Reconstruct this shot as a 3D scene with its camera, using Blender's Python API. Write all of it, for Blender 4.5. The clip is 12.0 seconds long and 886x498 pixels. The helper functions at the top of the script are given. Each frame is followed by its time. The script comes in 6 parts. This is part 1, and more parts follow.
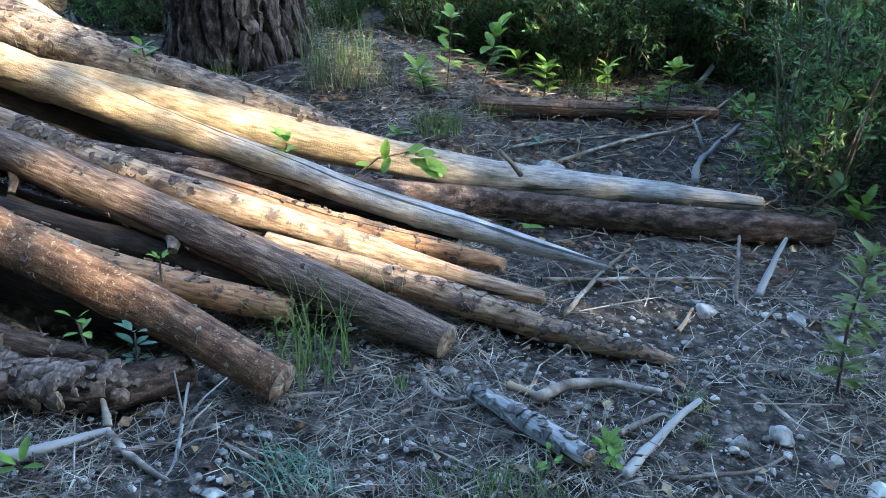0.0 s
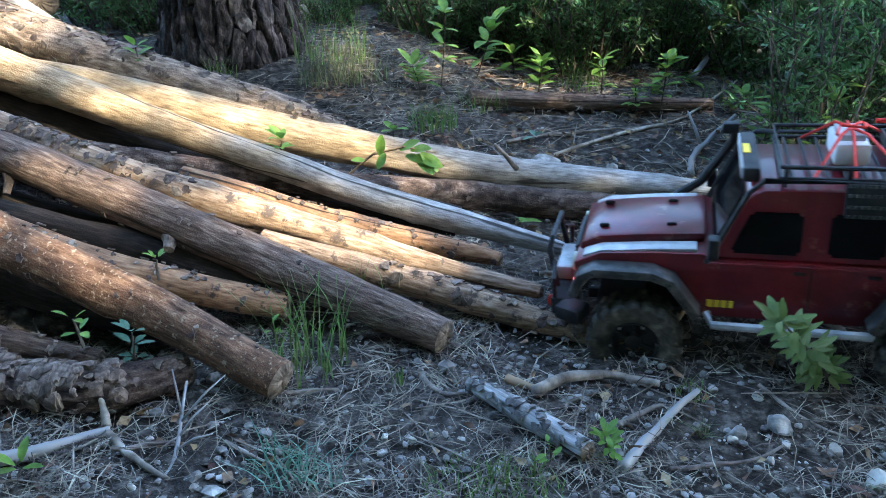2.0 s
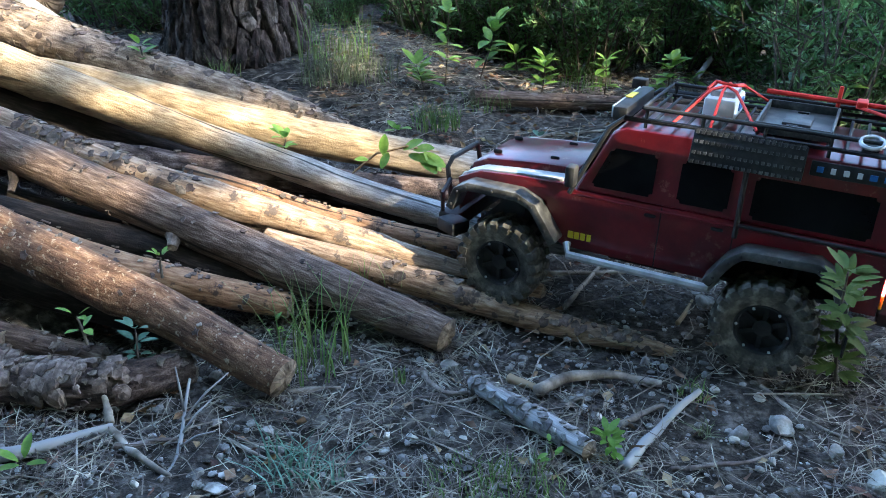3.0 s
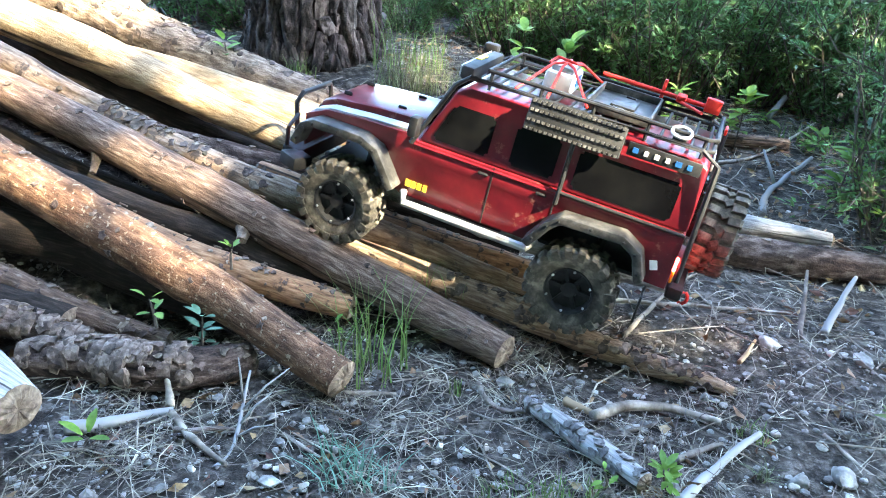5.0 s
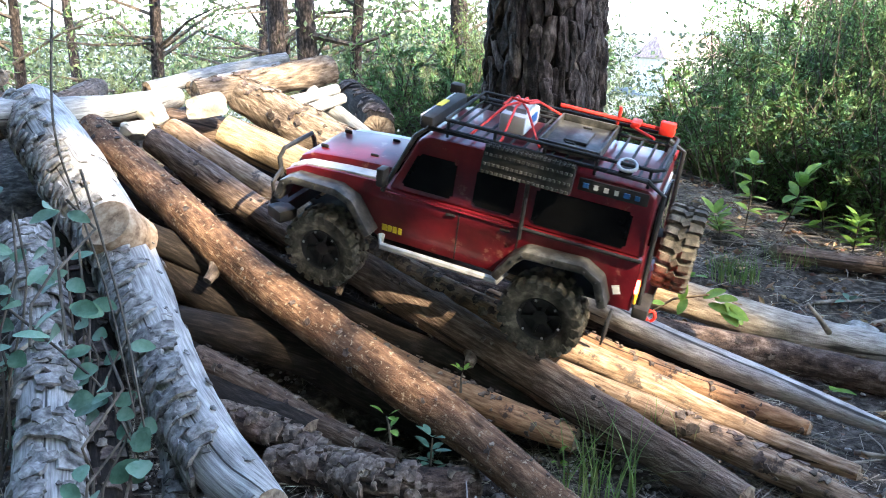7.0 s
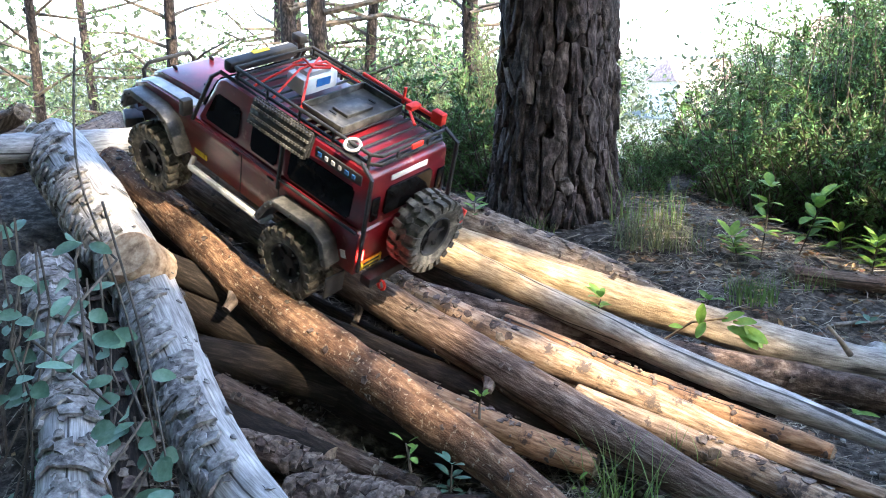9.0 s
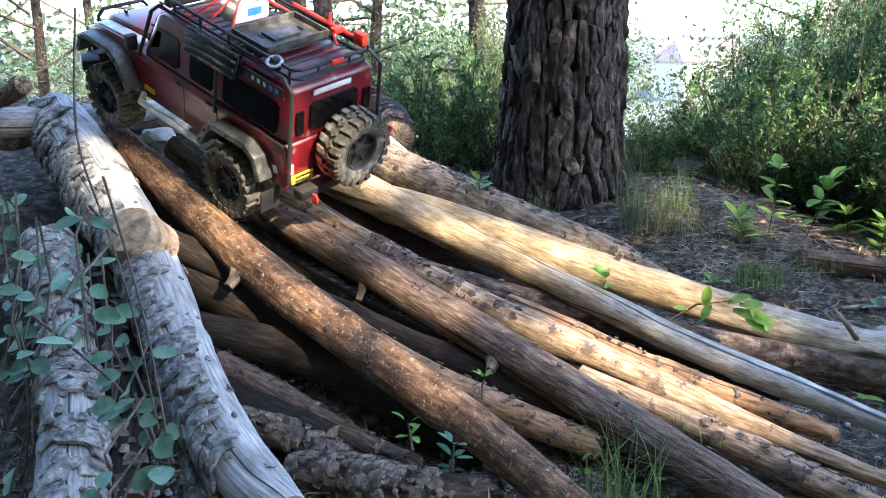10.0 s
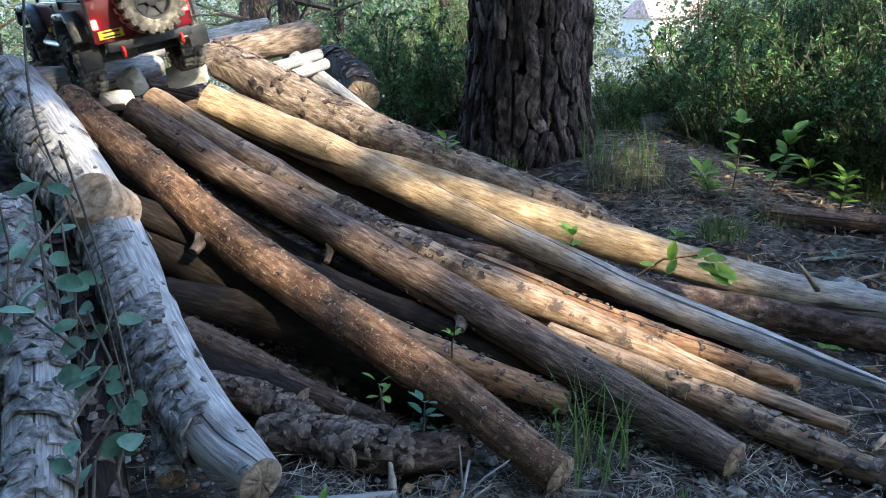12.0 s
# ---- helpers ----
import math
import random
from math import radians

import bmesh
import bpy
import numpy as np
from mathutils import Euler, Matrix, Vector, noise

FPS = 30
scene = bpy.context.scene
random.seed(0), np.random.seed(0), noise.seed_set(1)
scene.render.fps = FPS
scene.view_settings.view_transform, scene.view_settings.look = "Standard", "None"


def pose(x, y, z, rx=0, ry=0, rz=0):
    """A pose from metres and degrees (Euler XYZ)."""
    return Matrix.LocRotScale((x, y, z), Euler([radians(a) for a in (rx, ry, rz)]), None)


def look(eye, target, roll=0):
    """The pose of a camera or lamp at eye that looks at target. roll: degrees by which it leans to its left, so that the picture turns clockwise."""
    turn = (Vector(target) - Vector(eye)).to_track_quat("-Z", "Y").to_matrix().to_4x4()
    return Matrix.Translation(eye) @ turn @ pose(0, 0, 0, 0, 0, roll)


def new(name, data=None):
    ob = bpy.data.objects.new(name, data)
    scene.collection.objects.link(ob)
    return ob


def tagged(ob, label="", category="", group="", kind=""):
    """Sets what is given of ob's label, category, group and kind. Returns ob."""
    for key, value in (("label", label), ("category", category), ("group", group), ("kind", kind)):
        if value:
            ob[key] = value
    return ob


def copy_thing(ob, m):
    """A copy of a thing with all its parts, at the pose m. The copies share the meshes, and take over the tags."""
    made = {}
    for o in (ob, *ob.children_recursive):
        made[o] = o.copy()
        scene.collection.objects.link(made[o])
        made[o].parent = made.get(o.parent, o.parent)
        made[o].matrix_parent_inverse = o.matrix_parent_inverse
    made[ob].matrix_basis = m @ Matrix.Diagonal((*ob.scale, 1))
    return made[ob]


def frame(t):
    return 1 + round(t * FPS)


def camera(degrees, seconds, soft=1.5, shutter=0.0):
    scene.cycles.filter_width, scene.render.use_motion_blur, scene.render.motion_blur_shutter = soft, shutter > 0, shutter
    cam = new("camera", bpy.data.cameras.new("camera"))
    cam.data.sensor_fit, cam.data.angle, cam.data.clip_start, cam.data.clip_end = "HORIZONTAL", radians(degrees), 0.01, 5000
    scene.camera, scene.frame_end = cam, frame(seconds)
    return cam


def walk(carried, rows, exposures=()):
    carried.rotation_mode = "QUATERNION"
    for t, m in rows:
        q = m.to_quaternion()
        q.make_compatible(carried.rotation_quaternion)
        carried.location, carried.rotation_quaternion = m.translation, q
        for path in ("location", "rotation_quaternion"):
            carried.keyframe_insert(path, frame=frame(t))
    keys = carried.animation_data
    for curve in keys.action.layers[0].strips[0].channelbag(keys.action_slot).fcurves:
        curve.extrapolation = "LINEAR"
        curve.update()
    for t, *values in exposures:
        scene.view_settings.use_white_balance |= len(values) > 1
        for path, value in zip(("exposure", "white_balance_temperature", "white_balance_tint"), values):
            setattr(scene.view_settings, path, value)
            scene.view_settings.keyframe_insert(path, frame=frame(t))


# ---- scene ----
cam = camera(58.5, 12.0, soft=1.0, shutter=0.3)
PATH = [
    (0, (0.041, 0.066, 0.522), (0.008, 1.894, -0.288), 0.0),
    (0.5, (0.044, 0.069, 0.52), (0.014, 1.894, -0.297), 0.1),
    (1, (0.042, 0.067, 0.52), (0.006, 1.893, -0.296), -0.2),
    (1.5, (0.043, 0.067, 0.52), (0.007, 1.892, -0.298), -0.6),
    (2, (0.043, 0.065, 0.52), (0.015, 1.889, -0.298), -0.8),
    (2.5, (0.046, 0.064, 0.519), (0.022, 1.888, -0.3), -1.0),
    (3, (0.043, 0.063, 0.52), (0.008, 1.887, -0.298), -0.6),
    (5, (0.015, 0.059, 0.519), (-0.131, 1.892, -0.267), 3.1),
    (5.5, (0.012, 0.058, 0.523), (-0.237, 1.899, -0.217), 3.6),
    (6, (-0.004, 0.052, 0.525), (-0.438, 1.91, -0.075), 3.3),
    (6.5, (-0.013, 0.044, 0.522), (-0.626, 1.876, 0.006), 1.5),
    (7, (-0.015, 0.04, 0.521), (-0.685, 1.859, 0.031), 0.3),
    (9, (-0.016, 0.035, 0.523), (-0.726, 1.856, 0.096), -0.7),
    (9.5, (-0.019, 0.039, 0.52), (-0.732, 1.855, 0.081), -0.4),
    (10, (-0.02, 0.044, 0.519), (-0.735, 1.851, 0.043), -0.2),
    (10.5, (-0.019, 0.045, 0.519), (-0.723, 1.846, 0.006), -0.1),
    (11, (-0.021, 0.049, 0.516), (-0.697, 1.849, -0.033), 0.0),
    (11.5, (-0.02, 0.048, 0.518), (-0.676, 1.848, -0.055), -0.1),
    (12, (-0.018, 0.047, 0.518), (-0.653, 1.855, -0.055), -0.7),
]
EXPOSURES = [(0, 3.5, 5550, 5), (3.2, 3.5, 5600, 5), (4.8, 4.43, 5850, 5), (5.5, 4.83, 5900, 5), (6.5, 4.06, 6000, 8), (7.2, 3.43, 5950, 10), (9.0, 3.53, 5950, 11), (10.0, 3.36, 5800, 10), (10.5, 3.13, 5700, 9), (11.0, 3.06, 5600, 8), (11.5, 2.98, 5600, 8), (12.0, 2.71, 5600, 8)]
walk(cam, [(t, look(eye, target, roll)) for t, eye, target, roll in PATH], EXPOSURES)

# ---- light: low sun from behind on the right, filtered by added pines ----
SUN = Vector((0.74, -0.42, 0.56)).normalized()
world = bpy.data.worlds.new("sky")
scene.world = world
world.use_nodes = True
_n = world.node_tree.nodes
_sky = _n.new("ShaderNodeTexSky")
_sky.sky_type, _sky.sun_disc = "NISHITA", False
_sky.sun_elevation = math.asin(SUN.z)
_sky.sun_rotation = math.atan2(SUN.x, SUN.y)
_n["Background"].inputs["Strength"].default_value = 0.15
world.node_tree.links.new(_sky.outputs["Color"], _n["Background"].inputs["Color"])
sun = new("sun", bpy.data.lights.new("sun", "SUN"))
sun.data.energy, sun.data.angle, sun.data.color = 2.35, radians(0.55), (1.0, 0.82, 0.56)
sun.matrix_world = look(SUN * 20, (0, 0, 0))

# ---- materials ----


def surface(name, cols, scale=20.0, rough=0.8, bump=0.3, dist=0.002, stretch=(1, 1, 1), coord="Object", big=3.0, spread=0.35,
            metal=0.0, vary=0.0, island=False, leaf=0.0, detail=6.0, spots=None, coat=0.0, streak=None, hard=0.16, fade=None, spec=0.3):
    """A material of two scales of noise: grain through the colours, and broad mottling."""
    m = bpy.data.materials.new(name)
    m.use_nodes = True
    nt = m.node_tree
    n, l = nt.nodes, nt.links
    p = n["Principled BSDF"]
    tc = n.new("ShaderNodeTexCoord")
    mp = n.new("ShaderNodeMapping")
    mp.inputs["Scale"].default_value = stretch
    l.new(tc.outputs[coord], mp.inputs["Vector"])
    vec = mp.outputs["Vector"]
    if coord == "UV" or vary:
        info = n.new("ShaderNodeObjectInfo")
        add = n.new("ShaderNodeVectorMath")
        sc = n.new("ShaderNodeVectorMath")
        sc.operation = "SCALE"
        sc.inputs[0].default_value = (7.3, 3.1, 5.7)
        l.new(info.outputs["Random"], sc.inputs["Scale"])
        l.new(vec, add.inputs[0])
        l.new(sc.outputs[0], add.inputs[1])
        vec = add.outputs[0]
    n1 = n.new("ShaderNodeTexNoise")
    n1.inputs["Scale"].default_value, n1.inputs["Detail"].default_value, n1.inputs["Roughness"].default_value = scale, detail, 0.65
    l.new(vec, n1.inputs["Vector"])
    ramp = n.new("ShaderNodeValToRGB")
    els = ramp.color_ramp.elements
    k = len(cols)
    for i, c in enumerate(cols):
        pos = 0.5 - hard + 2 * hard * i / max(k - 1, 1)
        e = els[i] if i < 2 else els.new(pos)
        e.position, e.color = pos, (*c, 1)
    l.new(n1.outputs["Fac"], ramp.inputs["Fac"])
    n2 = n.new("ShaderNodeTexNoise")
    n2.inputs["Scale"].default_value, n2.inputs["Detail"].default_value = big, 3
    if coord == "UV":
        n2.inputs["Scale"].default_value, n2.inputs["Detail"].default_value = big * 5, 5
    l.new(tc.outputs[coord], n2.inputs["Vector"])
    mr = n.new("ShaderNodeMapRange")
    mr.inputs["From Min"].default_value, mr.inputs["From Max"].default_value = 0.3, 0.7
    mr.inputs["To Min"].default_value, mr.inputs["To Max"].default_value = 1 - spread, 1 + spread
    l.new(n2.outputs["Fac"], mr.inputs["Value"])
    mul = n.new("ShaderNodeVectorMath")
    mul.operation = "SCALE"
    l.new(ramp.outputs["Color"], mul.inputs[0])
    l.new(mr.outputs["Result"], mul.inputs["Scale"])
    col = mul.outputs[0]
    if spots:
        scol, ssc, th = spots
        n3 = n.new("ShaderNodeTexNoise")
        n3.inputs["Scale"].default_value, n3.inputs["Detail"].default_value, n3.inputs["Roughness"].default_value = ssc, 6, 0.72
        l.new(tc.outputs[coord], n3.inputs["Vector"])
        m3 = n.new("ShaderNodeMapRange")
        m3.inputs["From Min"].default_value, m3.inputs["From Max"].default_value = th, th + 0.06
        l.new(n3.outputs["Fac"], m3.inputs["Value"])
        mx = n.new("ShaderNodeMix")
        mx.data_type = "RGBA"
        l.new(m3.outputs["Result"], mx.inputs["Factor"])
        l.new(col, mx.inputs[6])
        mx.inputs[7].default_value = (*scol, 1)
        col = mx.outputs[2]
    if streak:
        # long drying cracks and dark streaks that run with the grain
        kcol, ksc, kth = streak
        mp4 = n.new("ShaderNodeMapping")
        mp4.inputs["Scale"].default_value = ksc
        l.new(tc.outputs[coord], mp4.inputs["Vector"])
        shift = n.new("ShaderNodeVectorMath")
        l.new(mp4.outputs["Vector"], shift.inputs[0])
        l.new(sc.outputs[0], shift.inputs[1])
        n4 = n.new("ShaderNodeTexNoise")
        n4.inputs["Scale"].default_value, n4.inputs["Detail"].default_value, n4.inputs["Roughness"].default_value = 1.0, 5, 0.35
        l.new(shift.outputs[0], n4.inputs["Vector"])
        off4 = n.new("ShaderNodeMath")
        off4.operation = "SUBTRACT"
        off4.inputs[1].default_value = 0.5
        l.new(n4.outputs["Fac"], off4.inputs[0])
        abs4 = n.new("ShaderNodeMath")
        abs4.operation = "ABSOLUTE"
        l.new(off4.outputs[0], abs4.inputs[0])
        m4 = n.new("ShaderNodeMapRange")
        m4.inputs["From Min"].default_value, m4.inputs["From Max"].default_value = kth * 0.35, kth
        m4.inputs["To Min"].default_value, m4.inputs["To Max"].default_value = 0.9, 0.0
        l.new(abs4.outputs[0], m4.inputs["Value"])
        mx4 = n.new("ShaderNodeMix")
        mx4.data_type = "RGBA"
        l.new(m4.outputs["Result"], mx4.inputs["Factor"])
        l.new(col, mx4.inputs[6])
        mx4.inputs[7].default_value = (*kcol, 1)
        col = mx4.outputs[2]
    if fade:
        sep = n.new("ShaderNodeSeparateXYZ")
        l.new(tc.outputs["UV"], sep.inputs[0])
        mf = n.new("ShaderNodeMapRange")
        mf.inputs["From Min"].default_value, mf.inputs["From Max"].default_value = fade
        mf.inputs["To Min"].default_value, mf.inputs["To Max"].default_value = 1.0, 0.12
        l.new(sep.outputs["Y"], mf.inputs["Value"])
        hf = n.new("ShaderNodeHueSaturation")
        l.new(mf.outputs["Result"], hf.inputs["Saturation"])
        l.new(col, hf.inputs["Color"])
        col = hf.outputs["Color"]
    if vary or island:
        hs = n.new("ShaderNodeHueSaturation")
        src = n.new("ShaderNodeNewGeometry").outputs["Random Per Island"] if island else n.new("ShaderNodeObjectInfo").outputs["Random"]
        m5 = n.new("ShaderNodeMapRange")
        v = vary or 0.4
        m5.inputs["To Min"].default_value, m5.inputs["To Max"].default_value = 1 - v, 1 + v
        l.new(src, m5.inputs["Value"])
        l.new(m5.outputs["Result"], hs.inputs["Value"])
        m6 = n.new("ShaderNodeMapRange")
        m6.inputs["To Min"].default_value, m6.inputs["To Max"].default_value = 0.5 - 0.06 * v, 0.5 + 0.06 * v
        l.new(src, m6.inputs["Value"])
        l.new(m6.outputs["Result"], hs.inputs["Hue"])
        l.new(col, hs.inputs["Color"])
        col = hs.outputs["Color"]
    l.new(col, p.inputs["Base Color"])
    p.inputs["Roughness"].default_value, p.inputs["Metallic"].default_value = rough, metal
    p.inputs["Coat Weight"].default_value = coat
    p.inputs["Coat Roughness"].default_value = 0.12
    if not coat:
        p.inputs["Specular IOR Level"].default_value = spec
    if bump:
        b = n.new("ShaderNodeBump")
        b.inputs["Strength"].default_value, b.inputs["Distance"].default_value = bump, dist
        nf = n.new("ShaderNodeTexNoise")
        nf.inputs["Scale"].default_value, nf.inputs["Detail"].default_value = (420 if coord == "UV" else scale * 3.5), 3
        l.new(tc.outputs[coord], nf.inputs["Vector"])
        sumh = n.new("ShaderNodeMath")
        sumh.operation = "MULTIPLY_ADD"
        sumh.inputs[1].default_value = 0.5
        l.new(nf.outputs["Fac"], sumh.inputs[0])
        l.new(n1.outputs["Fac"], sumh.inputs[2])
        l.new(sumh.outputs[0], b.inputs["Height"])
        l.new(b.outputs["Normal"], p.inputs["Normal"])
    if leaf:
        tr = n.new("ShaderNodeBsdfTranslucent")
        l.new(col, tr.inputs["Color"])
        ms = n.new("ShaderNodeMixShader")
        ms.inputs["Fac"].default_value = leaf
        l.new(p.outputs["BSDF"], ms.inputs[1])
        l.new(tr.outputs["BSDF"], ms.inputs[2])
        l.new(ms.outputs["Shader"], n["Material Output"].inputs["Surface"])
    return m


def glow(name, col, strength):
    m = bpy.data.materials.new(name)
    m.use_nodes = True
    p = m.node_tree.nodes["Principled BSDF"]
    p.inputs["Base Color"].default_value = (*col, 1)
    p.inputs["Emission Color"].default_value = (*col, 1)
    p.inputs["Emission Strength"].default_value = strength
    return m


GRAIN = (30, 4.5, 1)
CRACK = ((0.012, 0.008, 0.006), (11, 0.5, 1), 0.011)
M_DIRT = surface("dusty_brown_wood", [(0.018, 0.009, 0.006), (0.125, 0.066, 0.037), (0.31, 0.19, 0.11)], 10, 0.9, 0.9, 0.003, (15, 3.5, 1), "UV", 5, 0.5,
                 spots=((0.36, 0.28, 0.19), 130, 0.57), streak=CRACK, hard=0.24)
M_GREYB = surface("weathered_brown_wood", [(0.02, 0.012, 0.009), (0.115, 0.074, 0.052), (0.29, 0.22, 0.168)], 8, 0.75, 0.8, 0.003, GRAIN, "UV", 4, 0.3, streak=CRACK, hard=0.24)
# fade greys the far end: silvering plus cool shade put into the colour
M_PALE = surface("pale_debarked_wood", [(0.085, 0.05, 0.026), (0.29, 0.205, 0.118), (0.47, 0.37, 0.245)], 8, 0.7, 0.8, 0.0025, GRAIN, "UV", 4, 0.4, streak=CRACK, hard=0.24, fade=(0.6, 0.95))
M_SILVER = surface("silvered_wood", [(0.09, 0.086, 0.084), (0.25, 0.242, 0.235), (0.45, 0.44, 0.425)], 8, 0.7, 0.4, 0.0015, GRAIN, "UV", 4, 0.25, streak=CRACK, hard=0.24)
M_ORANGE = surface("orange_inner_bark_wood", [(0.045, 0.022, 0.012), (0.27, 0.145, 0.075), (0.46, 0.3, 0.18)], 8, 0.75, 0.4, 0.002, GRAIN, "UV", 5, 0.35,
                   spots=((0.07, 0.043, 0.032), 26, 0.57), streak=CRACK, hard=0.24)
M_PATCHY = surface("patchy_half_barked_wood", [(0.04, 0.022, 0.014), (0.25, 0.165, 0.105), (0.46, 0.36, 0.265)], 8, 0.8, 0.5, 0.002, GRAIN, "UV", 5, 0.3,
                   spots=((0.085, 0.062, 0.05), 26, 0.55), streak=CRACK, hard=0.24)
M_REDBARK = surface("reddish_pine_bark", [(0.014, 0.009, 0.008), (0.07, 0.046, 0.036), (0.2, 0.155, 0.13)], 14, 0.9, 0.9, 0.004, (6, 2.5, 1), "UV", 5, 0.35,
                    spots=((0.36, 0.28, 0.20), 22, 0.67))
M_BARK = surface("thick_pine_bark", [(0.03, 0.02, 0.014), (0.2, 0.145, 0.105), (0.43, 0.35, 0.275)], 16, 0.92, 1.0, 0.005, (9, 2.2, 1), "UV", 5, 0.3, hard=0.22)
M_GREYBARK = surface("grey_flaking_bark", [(0.14, 0.132, 0.127), (0.31, 0.298, 0.288), (0.46, 0.447, 0.436)], 8, 0.75, 0.4, 0.0015, (36, 2.2, 1), "UV", 5, 0.3,
                     streak=CRACK)
M_FLAKE = surface("bark_flakes", [(0.04, 0.036, 0.034), (0.17, 0.158, 0.15), (0.35, 0.335, 0.32)], 60, 0.9, 0.6, 0.002, island=True, vary=0.4)
M_BROWNFLAKE = surface("brown_bark_scraps", [(0.03, 0.022, 0.018), (0.1, 0.074, 0.059), (0.24, 0.19, 0.158)], 60, 0.9, 0.6, 0.002, island=True, vary=0.35)
# old wood, its colour darkened to carry the shade inside the pile
M_SHADEWOOD = surface("old_wood_darkened_for_shade", [(0.004, 0.003, 0.0025), (0.017, 0.012, 0.009), (0.055, 0.041, 0.033)], 8, 0.9, 0.5, 0.002, GRAIN, "UV", 4, 0.3, streak=CRACK, hard=0.24)
M_CUT = surface("sawn_wood_end", [(0.075, 0.054, 0.04), (0.17, 0.13, 0.095), (0.28, 0.22, 0.165)], 90, 0.85, 0.5, 0.001, big=20, spread=0.25)
M_SAWN = surface("weathered_sawn_face", [(0.11, 0.07, 0.042), (0.29, 0.205, 0.135), (0.43, 0.34, 0.25)], 60, 0.85, 0.6, 0.001, big=18, spread=0.25)
M_TREE = surface("furrowed_pine_trunk_bark", [(0.005, 0.004, 0.0035), (0.026, 0.019, 0.016), (0.09, 0.07, 0.06)], 70, 0.95, 1.0, 0.006, (1, 1, 0.45), big=4, spread=0.35)
M_PLATE = surface("pine_bark_plates", [(0.008, 0.006, 0.005), (0.045, 0.033, 0.029), (0.15, 0.122, 0.112)], 60, 0.9, 0.9, 0.004, (1, 1, 0.5), big=12, spread=0.4, vary=0.35)
M_GROUND = surface("forest_soil", [(0.01, 0.008, 0.006), (0.045, 0.036, 0.029), (0.15, 0.13, 0.11)], 55, 0.95, 1.0, 0.008, big=3, spread=0.4)
# far land, its green greyed in the base colour to suggest haze
M_FARLAND = surface("hillside_with_haze_tint", [(0.07, 0.08, 0.07), (0.12, 0.13, 0.115), (0.19, 0.2, 0.18)], 0.6, 0.95, 0, big=0.05, spread=0.3)
M_NEEDLE = surface("dry_pine_needles", [(0.06, 0.046, 0.035), (0.155, 0.127, 0.1), (0.35, 0.31, 0.25)], 30, 0.6, 0, island=True, vary=0.75)
M_STONE = surface("limestone_pebbles", [(0.1, 0.092, 0.084), (0.2, 0.187, 0.172), (0.36, 0.34, 0.32)], 60, 0.85, 0.5, 0.002, big=10, spread=0.25, island=True, vary=0.35)
M_ROCK = surface("pale_limestone_rock", [(0.30, 0.27, 0.22), (0.50, 0.46, 0.39), (0.62, 0.58, 0.51)], 30, 0.9, 0.7, 0.004, big=8, spread=0.3, vary=0.2)
M_TWIG = surface("dead_twigs", [(0.07, 0.054, 0.043), (0.18, 0.148, 0.122), (0.36, 0.315, 0.27)], 30, 0.85, 0.5, 0.001, big=8, spread=0.3, vary=0.35)
M_LITTER = surface("dead_leaves", [(0.10, 0.06, 0.035), (0.20, 0.12, 0.07), (0.30, 0.20, 0.13)], 60, 0.8, 0.3, 0.001, island=True, vary=0.5)
M_GLEAF = surface("glossy_green_leaves", [(0.1, 0.21, 0.03), (0.17, 0.32, 0.05), (0.26, 0.42, 0.09)], 40, 0.45, 0.2, 0.001, island=True, vary=0.3, leaf=0.35)
M_BLEAF = surface("bluish_green_leaves", [(0.075, 0.15, 0.095), (0.13, 0.235, 0.16), (0.21, 0.32, 0.24)], 40, 0.45, 0.2, 0.001, island=True, vary=0.3, leaf=0.3)
M_SHRUB = surface("dense_shrub_leaves", [(0.06, 0.105, 0.033), (0.105, 0.172, 0.058), (0.155, 0.235, 0.085)], 20, 0.5, 0, island=True, vary=0.55, leaf=0.3)
M_YSHRUB = surface("light_shrub_leaves", [(0.085, 0.11, 0.04), (0.14, 0.175, 0.07), (0.22, 0.25, 0.12)], 20, 0.55, 0, island=True, vary=0.5, leaf=0.4)
M_FARWOOD = surface("hazy_far_foliage", [(0.04, 0.055, 0.03), (0.07, 0.09, 0.05), (0.115, 0.135, 0.08)], 2, 0.7, 0, island=True, vary=0.35, leaf=0.3)
M_GRASS = surface("grass_blades", [(0.08, 0.13, 0.03), (0.14, 0.21, 0.055), (0.22, 0.27, 0.10)], 20, 0.6, 0, island=True, vary=0.4, leaf=0.3)
M_DRYGRASS = surface("dry_grass_blades", [(0.065, 0.08, 0.036), (0.11, 0.125, 0.06), (0.19, 0.2, 0.11)], 20, 0.7, 0, island=True, vary=0.4, leaf=0.3)
M_STEM = surface("plant_stems", [(0.035, 0.028, 0.021), (0.08, 0.065, 0.05), (0.14, 0.115, 0.09)], 40, 0.8, 0.3, 0.001)
M_RED = surface("dusty_red_paint", [(0.075, 0.003, 0.007), (0.105, 0.005, 0.01), (0.14, 0.009, 0.014)], 25, 0.3, 0.05, 0.0005, big=12, spread=0.2, coat=0.2,
                spots=((0.19, 0.075, 0.055), 40, 0.6))
M_BLACK = surface("matt_black_plastic", [(0.010, 0.010, 0.011), (0.018, 0.018, 0.019), (0.03, 0.029, 0.028)], 60, 0.55, 0.15, 0.0005, big=20, spread=0.3)
M_RUBBER = surface("dusty_tyre_rubber", [(0.02, 0.018, 0.015), (0.085, 0.076, 0.062), (0.25, 0.222, 0.175)], 45, 0.9, 0.5, 0.001, big=14, spread=0.4)
